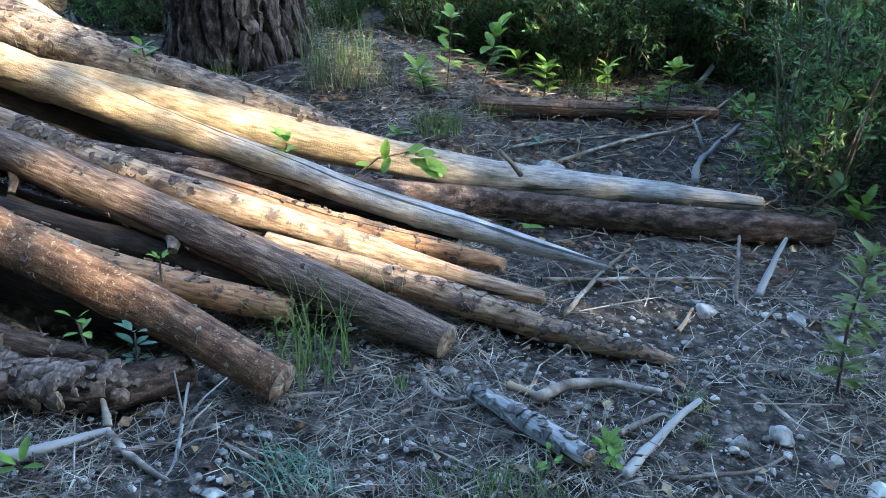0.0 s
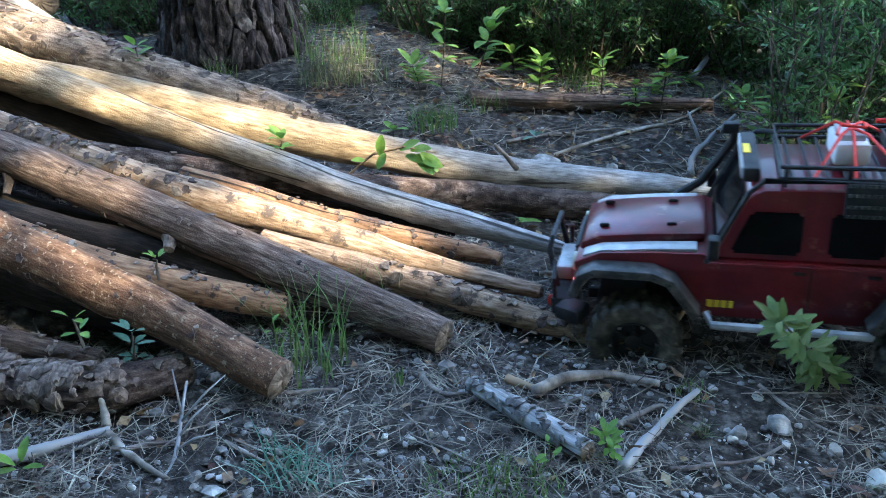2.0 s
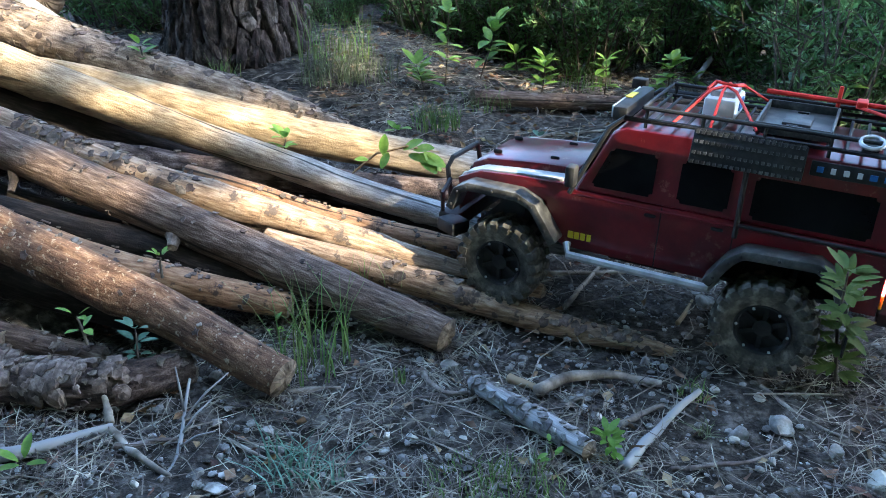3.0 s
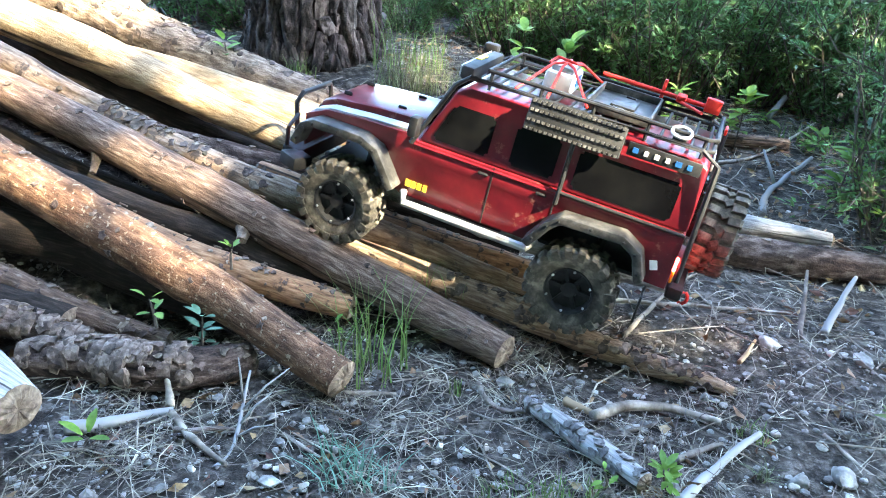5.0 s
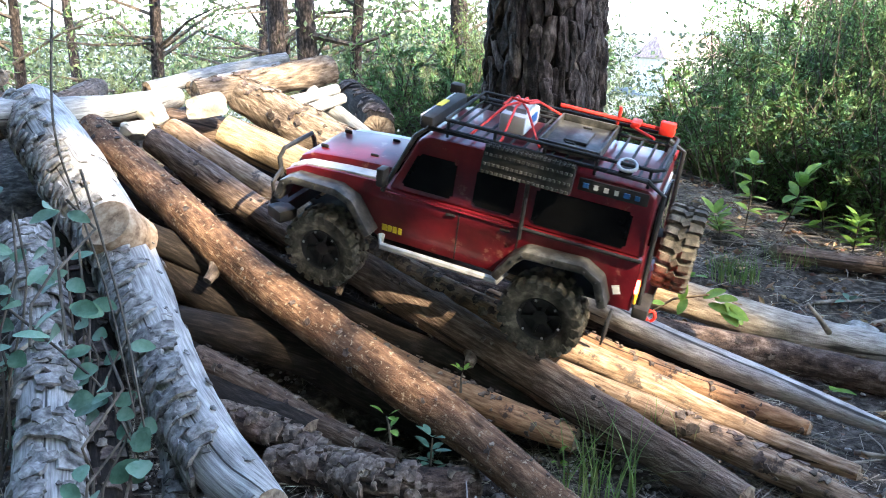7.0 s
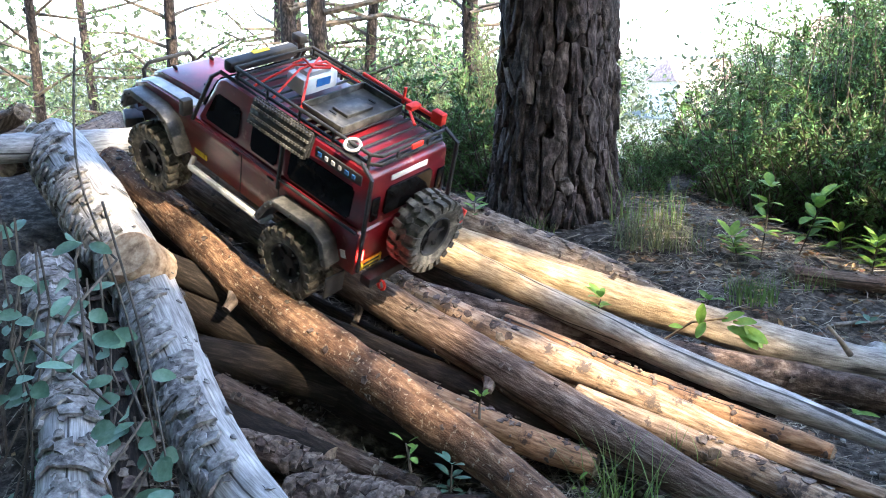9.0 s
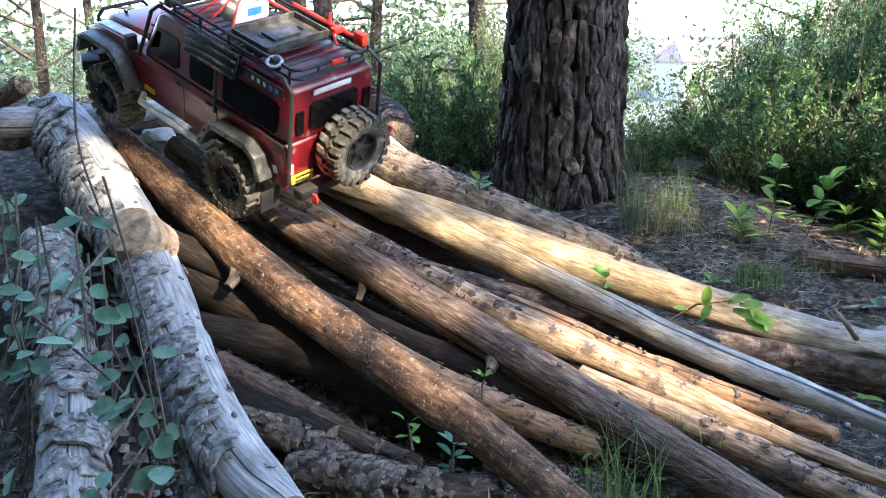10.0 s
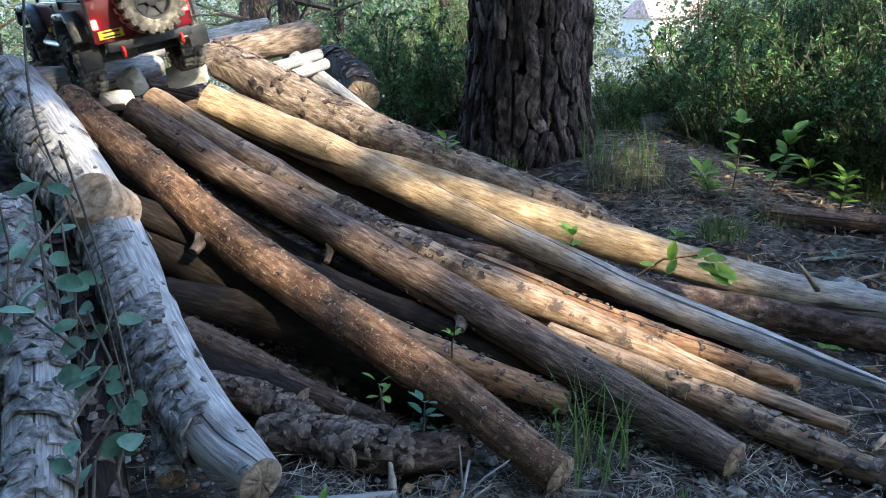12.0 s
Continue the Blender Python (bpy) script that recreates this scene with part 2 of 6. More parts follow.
M_GLASS = surface("tinted_dark_windows", [(0.003, 0.003, 0.0035), (0.005, 0.005, 0.0055), (0.008, 0.008, 0.008)], 20, 0.08, 0, spread=0.2, spec=0.12)
M_SILVERP = surface("worn_silver_plastic", [(0.30, 0.30, 0.30), (0.42, 0.42, 0.42), (0.52, 0.51, 0.49)], 40, 0.4, 0.1, 0.0004, big=15, spread=0.2, metal=0.3)
M_GREYP = surface("dark_grey_plastic", [(0.02, 0.02, 0.02), (0.048, 0.047, 0.045), (0.12, 0.114, 0.104)], 50, 0.4, 0.1, 0.0004, big=15, spread=0.2)
M_STRAP = surface("bright_red_cord", [(0.5, 0.02, 0.012), (0.62, 0.03, 0.02), (0.7, 0.05, 0.03)], 60, 0.55, 0.2, 0.0005)
M_YELLOW = surface("yellow_vinyl", [(0.6, 0.45, 0.02), (0.7, 0.52, 0.03), (0.75, 0.58, 0.05)], 40, 0.5, 0)
M_WHITE = surface("white_plastic", [(0.6, 0.6, 0.6), (0.7, 0.7, 0.7), (0.76, 0.76, 0.75)], 40, 0.5, 0.05, 0.0004)
M_BLUE = surface("blue_vinyl", [(0.03, 0.12, 0.35), (0.04, 0.16, 0.42), (0.05, 0.2, 0.5)], 40, 0.45, 0)
M_ROOFTILE = surface("terracotta_roof", [(0.28, 0.17, 0.14), (0.38, 0.25, 0.21), (0.46, 0.33, 0.28)], 3, 0.9, 0, spread=0.2)
M_WALL = surface("rendered_wall", [(0.55, 0.5, 0.42), (0.62, 0.57, 0.5), (0.68, 0.63, 0.56)], 2, 0.9, 0, spread=0.1)
M_TAIL = glow("red_lamp", (1.0, 0.03, 0.02), 6.0)
M_HEAD = glow("white_lamp", (0.32, 0.36, 0.3), 0.02)

# ---- shape helpers ----


def linked(name, bm, material, parent=None, smooth=True):
    me = bpy.data.meshes.new(name)
    bm.to_mesh(me)
    bm.free()
    for mt in (material if isinstance(material, (list, tuple)) else [material]):
        me.materials.append(mt)
    if smooth:
        me.polygons.foreach_set("use_smooth", [True] * len(me.polygons))
        me.set_sharp_from_angle(angle=radians(40))
    ob = new(name, me)
    ob.parent = parent
    return ob


def part(name, bm, material, parent, label="", smooth=True):
    ob = linked(name, bm, material, parent, smooth)
    return tagged(ob, label)


def raw(name, verts, faces, material, parent=None, smooth=False):
    """One mesh from arrays of verts and faces."""
    me = bpy.data.meshes.new(name)
    me.from_pydata([tuple(v) for v in verts], [], [tuple(f) for f in faces])
    me.materials.append(material)
    if smooth:
        me.polygons.foreach_set("use_smooth", [True] * len(me.polygons))
    ob = new(name, me)
    ob.parent = parent
    return ob


def box(bm, c, s, m=None, bevel=0.0):
    r = bmesh.ops.create_cube(bm, size=1.0, matrix=Matrix.Diagonal((*s, 1)))
    vs = r["verts"]
    if bevel:
        es = list({e for v in vs for e in v.link_edges})
        r = bmesh.ops.bevel(bm, geom=es, offset=bevel, segments=2, affect="EDGES", profile=0.5)
        vs = list({v for f in r["faces"] for v in f.verts} | {v for v in vs if v.is_valid})
    mm = Matrix.Translation(c) @ (m or Matrix())
    bmesh.ops.transform(bm, matrix=mm, verts=[v for v in vs if v.is_valid])


def tube_data(pts, radii, sides=6, cap=True):
    """Verts and faces of a tube along points."""
    P = np.array(pts, float)
    T = np.gradient(P, axis=0)
    T /= np.linalg.norm(T, axis=1)[:, None] + 1e-9
    V, Fs = [], []
    ref = np.array([0.0, 0, 1]) if abs(T[0][2]) < 0.9 else np.array([1.0, 0, 0])
    for i, (p, t) in enumerate(zip(P, T)):
        a = np.cross(t, ref)
        a /= np.linalg.norm(a) + 1e-9
        b = np.cross(a, t)
        for k in range(sides):
            w = 2 * math.pi * k / sides
            V.append(p + radii[i] * (math.cos(w) * a + math.sin(w) * b))
    for i in range(len(P) - 1):
        for k in range(sides):
            k2 = (k + 1) % sides
            Fs.append((i * sides + k, i * sides + k2, (i + 1) * sides + k2, (i + 1) * sides + k))
    if cap:
        Fs.append(tuple(range(sides))[::-1])
        Fs.append(tuple((len(P) - 1) * sides + k for k in range(sides)))
    return V, Fs


def tube(bm, pts, r, sides=8):
    V, Fs = tube_data(pts, [r] * len(pts) if not hasattr(r, "__len__") else r, sides)
    vs = [bm.verts.new(v) for v in V]
    for f in Fs:
        bm.faces.new([vs[i] for i in f])


def spline(pts, n):
    """Catmull-Rom through rows of numbers, n samples."""
    P = np.array(pts, float)
    k = len(P)
    d = np.r_[0, np.cumsum(np.linalg.norm(np.diff(P[:, :3], axis=0), axis=1))]
    out = []
    for u in np.linspace(0, d[-1], n):
        i = min(max(np.searchsorted(d, u) - 1, 0), k - 2)
        f = (u - d[i]) / max(d[i + 1] - d[i], 1e-9)
        p0, p1, p2, p3 = P[max(i - 1, 0)], P[i], P[i + 1], P[min(i + 2, k - 1)]
        out.append(0.5 * (2 * p1 + (p2 - p0) * f + (2 * p0 - 5 * p1 + 4 * p2 - p3) * f * f + (3 * p1 - p0 - 3 * p2 + p3) * f ** 3))
    return np.array(out), d[-1]


# ---- the lie of the land ----
FX = (-1.6, -1.2, -1.0, -0.75, -0.56, -0.2, 0.1, 0.4, 0.8)
FZ = (0.44, 0.41, 0.36, 0.262, 0.205, 0.11, 0.055, 0.015, 0.0)


def sm(u):
    u = np.clip(u, 0, 1)
    return u * u * (3 - 2 * u)


def rise(x, y):
    return (0.08 + 0.12 * sm((0.3 - x) / 0.5)) * sm((y - 1.15) / 0.8)


def pile_top(x, y):
    return np.interp(x, FX, FZ) + 0.2 * (y - 1.05) * np.clip((0.5 - x) / 0.6, 0, 1)


def land(x, y):
    """Height of the ground: a level clearing, an earth bank under the logs, a valley and a hill beyond."""
    d = np.hypot(x, y)
    z = rise(x, y)
    bank = (pile_top(x, y) - 0.15) * sm((x + 2.1) / 0.6) * sm((2.2 - y) / 0.6) * sm((-0.1 - x) / 0.3) * sm((y - 0.72) / 0.2)
    z = np.maximum(z, bank)
    z = z - 0.11 * np.clip(d - 3.2, 0, 30) + 0.065 * np.clip(d - 55, 0, 110)
    return z

# ---- ground ----


def build_ground():
    def axis(fine0, fine1, step, far):
        a = list(np.arange(fine0, fine1, step))
        s, v = step, fine1
        while v < far:
            a.append(v)
            s *= 1.18
            v += s
        s, v, low = step, fine0, []
        while v > -far:
            s *= 1.18
            v -= s
            low.append(v)
        return np.array(low[::-1] + a)
    xs, ys = axis(-1.5, 1.3, 0.012, 170), axis(0.45, 2.4, 0.012, 170)
    X, Y = np.meshgrid(xs, ys)
    Z = land(X, Y)
    V = np.stack([X.ravel(), Y.ravel(), Z.ravel()], 1)
    near = (np.abs(V[:, 0]) < 3) & (V[:, 1] > 0) & (V[:, 1] < 4)
    for i in np.nonzero(near)[0]:
        x, y, z = V[i]
        V[i, 2] += 0.012 * noise.noise((x * 7, y * 7, 0)) + 0.006 * noise.noise((x * 25, y * 25, 3)) + 0.003 * noise.noise((x * 70, y * 70, 7)) - 0.004
    nx, ny = len(xs), len(ys)
    ii = np.arange(nx * ny).reshape(ny, nx)
    Fs = np.stack([ii[:-1, :-1], ii[:-1, 1:], ii[1:, 1:], ii[1:, :-1]], -1).reshape(-1, 4)
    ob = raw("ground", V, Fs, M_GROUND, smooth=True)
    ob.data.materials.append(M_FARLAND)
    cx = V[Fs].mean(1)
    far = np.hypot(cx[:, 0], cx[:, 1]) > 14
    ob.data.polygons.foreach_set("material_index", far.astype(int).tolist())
    tagged(ob, "forest floor of grey-brown soil, falling away to a sunny hillside greyed for haze", "ground", kind="structure")


build_ground()


def gz(x, y):
    return float(land(np.float64(x), np.float64(y)))


# ---- logs ----


def log(pts, mat, label, rough=0.06, plates=0, plate_size=0.02, bow=0.0, cut=True, knots=(), span=(0.0, 1.0), scales=None, name="log", group="logs of the pile", flare=0.0):
    """A log along rows of x, y, z, radius, from butt to tip."""
    n, sides = 84, 40
    C, length = spline(pts, n)
    P, R = C[:, :3], np.maximum(C[:, 3], 0.003)
    T = np.gradient(P, axis=0)
    T /= np.linalg.norm(T, axis=1)[:, None]
    up = np.array([0.0, 0, 1])
    A = np.cross(T, up)
    A /= np.linalg.norm(A, axis=1)[:, None]
    B = np.cross(A, T)
    seed = random.random() * 50
    V, uv, Fs = [], [], []
    # drying cracks that wander along the log, and swellings round old knots
    lines = [(random.uniform(0.6, 2.6), random.random() * 40, random.uniform(0.05, 0.16)) for _ in range(3)]
    lumps = [(random.uniform(0.05, 0.95) * length, random.uniform(0, 2 * math.pi), random.uniform(0.008, 0.02), random.uniform(0.06, 0.16)) for _ in range(int(length * 11))]
    for i in range(n):
        s = i / (n - 1) * length
        splits = [(w0 + 0.35 * noise.noise((s * 2.2, ph, 0)), dep * min(max(noise.noise((s * 3.1, ph, 7)) * 4 + 0.6, 0), 1)) for w0, ph, dep in lines]
        near = [b for b in lumps if abs(b[0] - s) < 0.05]
        for k in range(sides):
            w = 2 * math.pi * k / sides
            ca, sa = math.cos(w), math.sin(w)
            q = (ca * R[i] * 30 + seed, sa * R[i] * 30, s * 9)
            r = R[i] * (1 + rough * noise.noise(q) + 0.5 * rough * noise.noise((q[0] * 3, q[1] * 3, q[2] * 2.3)))
            r += R[i] * 0.10 * noise.noise((s * 5 + seed, w * 0.0 + ca * 0.7, sa * 0.7)) + R[i] * 0.06 * noise.noise((s * 16 + seed, ca * 1.4, sa * 1.4))
            if rough < 0.1:
                for wc, dep in splits:
                    r -= R[i] * dep * math.exp(-((w - wc) / 0.07) ** 2)
            for bs, bw, size, hgt in near:
                da = math.remainder(w - bw, 2 * math.pi) * R[i]
                r += R[i] * hgt * math.exp(-((s - bs) / size) ** 2 - (da / (size * 0.7)) ** 2)
            if rough > 0.1:
                vd = noise.voronoi((ca * R[i] * 55 + seed, sa * R[i] * 55, s * 15))[0]
                r += 0.006 * min(max(vd[1] - vd[0], 0), 0.35) - 0.001
            V.append(P[i] + r * (ca * A[i] + sa * B[i]))
            uv.append((w * R[i], s))
    for i in range(n - 1):
        for k in range(sides):
            k2 = (k + 1) % sides
            Fs.append((i * sides + k, (i + 1) * sides + k, (i + 1) * sides + k2, i * sides + k2))
    ob = raw(name, V, Fs, mat, smooth=True)
    me = ob.data
    layer = me.uv_layers.new(name="UVMap")
    U = np.array(uv)
    idx = np.empty(len(me.loops), int)
    me.loops.foreach_get("vertex_index", idx)
    L = U[idx]
    # keep the wrap of the last column continuous
    cols = idx % sides
    poly_first = np.repeat(np.arange(len(Fs)), 4)
    last = (poly_first % sides == sides - 1) & (cols == 0)
    L[last, 0] += 2 * math.pi * R[idx[last] // sides]
    layer.data.foreach_set("uv", L.ravel())
    tagged(ob, label, "log", group)
    # rough sawn or broken ends
    for e, sign in ((0, -1), (n - 1, 1)):
        bm = bmesh.new()
        ring = [bm.verts.new(V[e * sides + k]) for k in range(sides)]
        mid = [bm.verts.new(P[e] + (np.array(V[e * sides + k]) - P[e]) * 0.55 + T[e] * sign * (0.002 + 0.004 * random.random())) for k in range(sides)]
        c = bm.verts.new(P[e] + T[e] * sign * 0.002)
        for k in range(sides):
            k2 = (k + 1) % sides
            bm.faces.new((ring[k], ring[k2], mid[k2], mid[k]))
            bm.faces.new((mid[k], mid[k2], c))
        bmesh.ops.recalc_face_normals(bm, faces=bm.faces[:])
        part("cut_face", bm, M_CUT, ob, smooth=False)
    for f, w, ln, r in knots:
        i = int(f * (n - 1))
        w = radians(w)
        d = math.cos(w) * A[i] + math.sin(w) * B[i]
        base = P[i] + d * R[i] * 0.7
        tip = base + d * ln * 0.75 + T[i] * ln * 0.45
        bm = bmesh.new()
        tube(bm, [base, base * 0.5 + tip * 0.5 + T[i] * ln * 0.08, tip], [r * 1.3, r, r * 0.8], 8)
        part("knot_stub", bm, M_BROWNFLAKE, ob, "broken branch stub")
    if scales:
        count, w0, w1, f0, f1, size = scales
        for _ in range(count):
            f = f0 + (f1 - f0) * random.random()
            i = int(f * (n - 1))
            w = radians(random.uniform(w0, w1) + 25 * noise.noise((f * 9 + seed, 0, 0)))
            d = math.cos(w) * A[i] + math.sin(w) * B[i]
            s2 = np.cross(d, T[i])
            c = P[i] + d * (R[i] * 1.07 + 0.0015)
            k = 9
            pl, th, lift = size * random.uniform(0.45, 1.3), random.uniform(0.0015, 0.003), random.uniform(0.02, 0.13)
            wide = random.uniform(0.7, 1.3)
            a0 = random.random()
            top, low = [], []
            for j in range(k):
                g = a0 + 2 * math.pi * j / k
                rr = pl * random.uniform(0.55, 1.25)
                o = T[i] * math.copysign(abs(math.cos(g)) ** 0.6, math.cos(g)) * rr * 0.75 + s2 * math.copysign(abs(math.sin(g)) ** 0.7, math.sin(g)) * rr * wide
                q = c + o - d * np.dot(o, s2) ** 2 / (2 * R[i]) + d * lift * (np.dot(o, T[i]) + pl * 0.5)
                top.append(q + d * th * random.uniform(0.6, 1.2))
                low.append(q - d * th)
            mid = c + d * (th * 1.3 + lift * pl * 0.5)
            raw("bark_plate", top + low + [mid], [(j, (j + 1) % k, 2 * k) for j in range(k)] + [(j, k + j, k + (j + 1) % k, (j + 1) % k) for j in range(k)], M_FLAKE if mat is M_GREYBARK else M_BROWNFLAKE, ob)
    if not plates and mat in (M_GREYB, M_DIRT, M_PATCHY, M_ORANGE):
        plates, plate_size = 70, 0.0055
    if plates:
        V2, F2 = [], []
        for _ in range(plates):
            f = span[0] + (span[1] - span[0]) * random.random()
            i = int(f * (n - 1))
            w = random.gauss(math.pi / 2, 0.9)
            d = math.cos(w) * A[i] + math.sin(w) * B[i]
            s2 = np.cross(d, T[i])
            c = P[i] + d * (R[i] * 1.0 + 0.001 + 0.002 * random.random())
            k = random.randint(7, 11)
            a0 = random.random() * 6
            pl = plate_size * random.uniform(0.5, 1.5)
            b0 = len(V2)
            lift = random.uniform(0.0, 0.16)
            ringp = []
            for j in range(k):
                g = a0 + 2 * math.pi * j / k
                rr = pl * random.uniform(0.35, 1.2)
                o = T[i] * math.cos(g) * rr * 0.8 + s2 * math.sin(g) * rr * 0.8
                bend = -d * (np.dot(o, s2) ** 2) / (2 * R[i] + 1e-6)
                ringp.append(c + o + bend + d * lift * np.dot(o, T[i]))
            for q in ringp:
                V2.append(q + d * 0.0008)
            for q in ringp:
                V2.append(q - d * 0.0008)
            F2.append(tuple(range(b0, b0 + k)))
            for j in range(k):
                j2 = (j + 1) % k
                F2.append((b0 + j, b0 + k + j, b0 + k + j2, b0 + j2))
        fl = raw("loose_bark", V2, F2, M_FLAKE if mat is M_GREYBARK else M_BROWNFLAKE, ob)
        tagged(fl, "loose flakes of bark", kind="stuff")
    return ob


log([(-1.104, 1.162, 0.379, 0.029), (-0.881, 1.078, 0.288, 0.030), (-0.697, 1.009, 0.206, 0.031), (-0.478, 0.935, 0.131, 0.029), (-0.301, 0.878, 0.074, 0.027), (-0.151, 0.807, 0.029, 0.023)],
    M_DIRT, "dusty brown debarked log with sawdust and a long crack", rough=0.07, knots=((0.42, -28, 0.04, 0.009), (0.14, 20, 0.004, 0.009)))
log([(-0.991, 1.191, 0.360, 0.024), (-0.787, 1.153, 0.271, 0.026), (-0.567, 1.121, 0.191, 0.029), (-0.362, 1.065, 0.125, 0.030), (-0.187, 1.013, 0.070, 0.029), (-0.042, 0.950, 0.036, 0.026), (0.030, 0.910, 0.023, 0.022)],
    M_GREYB, "weathered brown log with a snapped branch stub", rough=0.06, knots=((0.645, -22, 0.03, 0.009), (0.42, -40, 0.045, 0.006)))
log([(-0.992, 1.244, 0.372, 0.024), (-0.706, 1.195, 0.254, 0.023), (-0.534, 1.155, 0.197, 0.022), (-0.382, 1.125, 0.150, 0.022), (-0.292, 1.118, 0.123, 0.024), (-0.206, 1.110, 0.100, 0.023), (-0.098, 1.082, 0.077, 0.019), (-0.007, 1.055, 0.058, 0.017), (0.083, 1.033, 0.041, 0.014), (0.158, 1.011, 0.032, 0.010)],
    M_PATCHY, "slender log with patches of bark and bare orange wood", rough=0.09, plates=130, plate_size=0.009, span=(0.36, 0.58), knots=((0.5, 60, 0.012, 0.004), (0.3, 40, 0.015, 0.004)))
log([(-0.220, 1.057, 0.090, 0.016), (-0.080, 1.037, 0.056, 0.019), (0.074, 0.999, 0.024, 0.019), (0.182, 0.954, 0.011, 0.015), (0.268, 0.915, 0.009, 0.011), (0.307, 0.901, 0.004, 0.006)],
    M_PATCHY, "tapered log with flaking bark, tip on the ground", rough=0.09, plates=80, plate_size=0.008, span=(0.3, 0.95))
log([(-0.361, 1.181, 0.144, 0.014), (-0.261, 1.173, 0.115, 0.015), (-0.133, 1.149, 0.080, 0.017), (-0.007, 1.138, 0.051, 0.018), (0.110, 1.117, 0.031, 0.011)],
    M_ORANGE, "short split orange log with a broken tip", rough=0.1, knots=((0.45, 80, 0.012, 0.003),))
log([(-0.939, 1.331, 0.364, 0.033), (-0.747, 1.352, 0.291, 0.035), (-0.564, 1.322, 0.234, 0.031), (-0.404, 1.279, 0.189, 0.025), (-0.233, 1.244, 0.139, 0.023), (-0.113, 1.205, 0.108, 0.021), (0.027, 1.180, 0.073, 0.020), (0.161, 1.144, 0.048, 0.014), (0.261, 1.097, 0.038, 0.004)],
    M_PALE, "long pale debarked log tapering to a point", rough=0.06, knots=((0.3, -10, 0.006, 0.006), (0.62, 60, 0.008, 0.005)))
log([(-0.690, 1.330, 0.281, 0.018), (-0.574, 1.362, 0.248, 0.023), (-0.413, 1.368, 0.200, 0.029), (-0.255, 1.368, 0.156, 0.032), (-0.064, 1.368, 0.114, 0.030), (0.083, 1.399, 0.077, 0.029), (0.290, 1.433, 0.041, 0.024), (0.439, 1.410, 0.035, 0.019), (0.579, 1.383, 0.028, 0.015)],
    M_PALE, "pale sunlit log greyed towards its tip for silvering and cool shade", rough=0.06, knots=((0.37, 80, 0.03, 0.005),))
log([(-0.999, 1.474, 0.428, 0.036), (-0.888, 1.480, 0.376, 0.046), (-0.731, 1.465, 0.314, 0.045), (-0.577, 1.442, 0.266, 0.043), (-0.420, 1.425, 0.222, 0.038), (-0.270, 1.415, 0.180, 0.032), (-0.150, 1.41, 0.142, 0.018)],
    M_BARK, "thick log in furrowed brown pine bark", rough=0.14, plates=240, plate_size=0.010)
log([(-0.587, 1.192, 0.189, 0.017), (-0.379, 1.233, 0.139, 0.020), (-0.255, 1.263, 0.111, 0.021), (-0.060, 1.303, 0.074, 0.023), (0.082, 1.354, 0.041, 0.025), (0.228, 1.338, 0.032, 0.025), (0.412, 1.302, 0.027, 0.026), (0.547, 1.285, 0.026, 0.025), (0.657, 1.280, 0.023, 0.022)],
    M_REDBARK, "long log in dark reddish bark, peeled in places", rough=0.12, plates=50, plate_size=0.008, knots=((0.78, 80, 0.02, 0.003),))
log([(-0.554, 1.014, 0.131, 0.021), (-0.429, 0.990, 0.091, 0.022), (-0.336, 0.984, 0.065, 0.022), (-0.256, 0.981, 0.045, 0.021), (-0.177, 0.980, 0.028, 0.018)],
    M_ORANGE, "short sawn log with peeling orange inner bark", rough=0.1)
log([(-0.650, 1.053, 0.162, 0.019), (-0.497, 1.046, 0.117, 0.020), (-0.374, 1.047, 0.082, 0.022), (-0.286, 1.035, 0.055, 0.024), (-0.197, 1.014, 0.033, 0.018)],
    M_SHADEWOOD, "log wedged between the others, darkened for shade", rough=0.1, knots=((0.7, -60, 0.04, 0.006),))
log([(-0.519, 0.807, 0.015, 0.020), (-0.435, 0.812, 0.019, 0.025), (-0.372, 0.802, 0.021, 0.026), (-0.316, 0.820, 0.019, 0.024), (-0.269, 0.850, 0.015, 0.020)],
    M_REDBARK, "short sawn log with scaly grey bark on the ground", rough=0.13, plates=80, plate_size=0.007, scales=(110, 0, 180, 0.0, 0.72, 0.011))
log([(-0.610, 0.824, 0.058, 0.016), (-0.543, 0.841, 0.038, 0.020), (-0.470, 0.841, 0.021, 0.018)],
    M_REDBARK, "broken piece of log in scaly bark", rough=0.14, plates=50, plate_size=0.007, scales=(60, 0, 180, 0.0, 0.98, 0.011))
log([(-0.701, 0.902, 0.099, 0.018), (-0.591, 0.896, 0.065, 0.017), (-0.490, 0.881, 0.037, 0.015), (-0.385, 0.878, 0.011, 0.013)],
    M_GREYB, "thin log low in the shade of the pile", rough=0.07)
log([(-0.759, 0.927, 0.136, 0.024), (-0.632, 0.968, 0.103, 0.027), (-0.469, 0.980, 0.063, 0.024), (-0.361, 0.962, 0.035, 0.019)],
    M_SHADEWOOD, "log deep inside the pile, darkened for shade", rough=0.08)
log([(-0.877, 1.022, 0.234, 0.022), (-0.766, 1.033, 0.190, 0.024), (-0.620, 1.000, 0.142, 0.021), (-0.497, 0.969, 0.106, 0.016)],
    M_SHADEWOOD, "brown log under the dusty one, darkened for shade", rough=0.08)
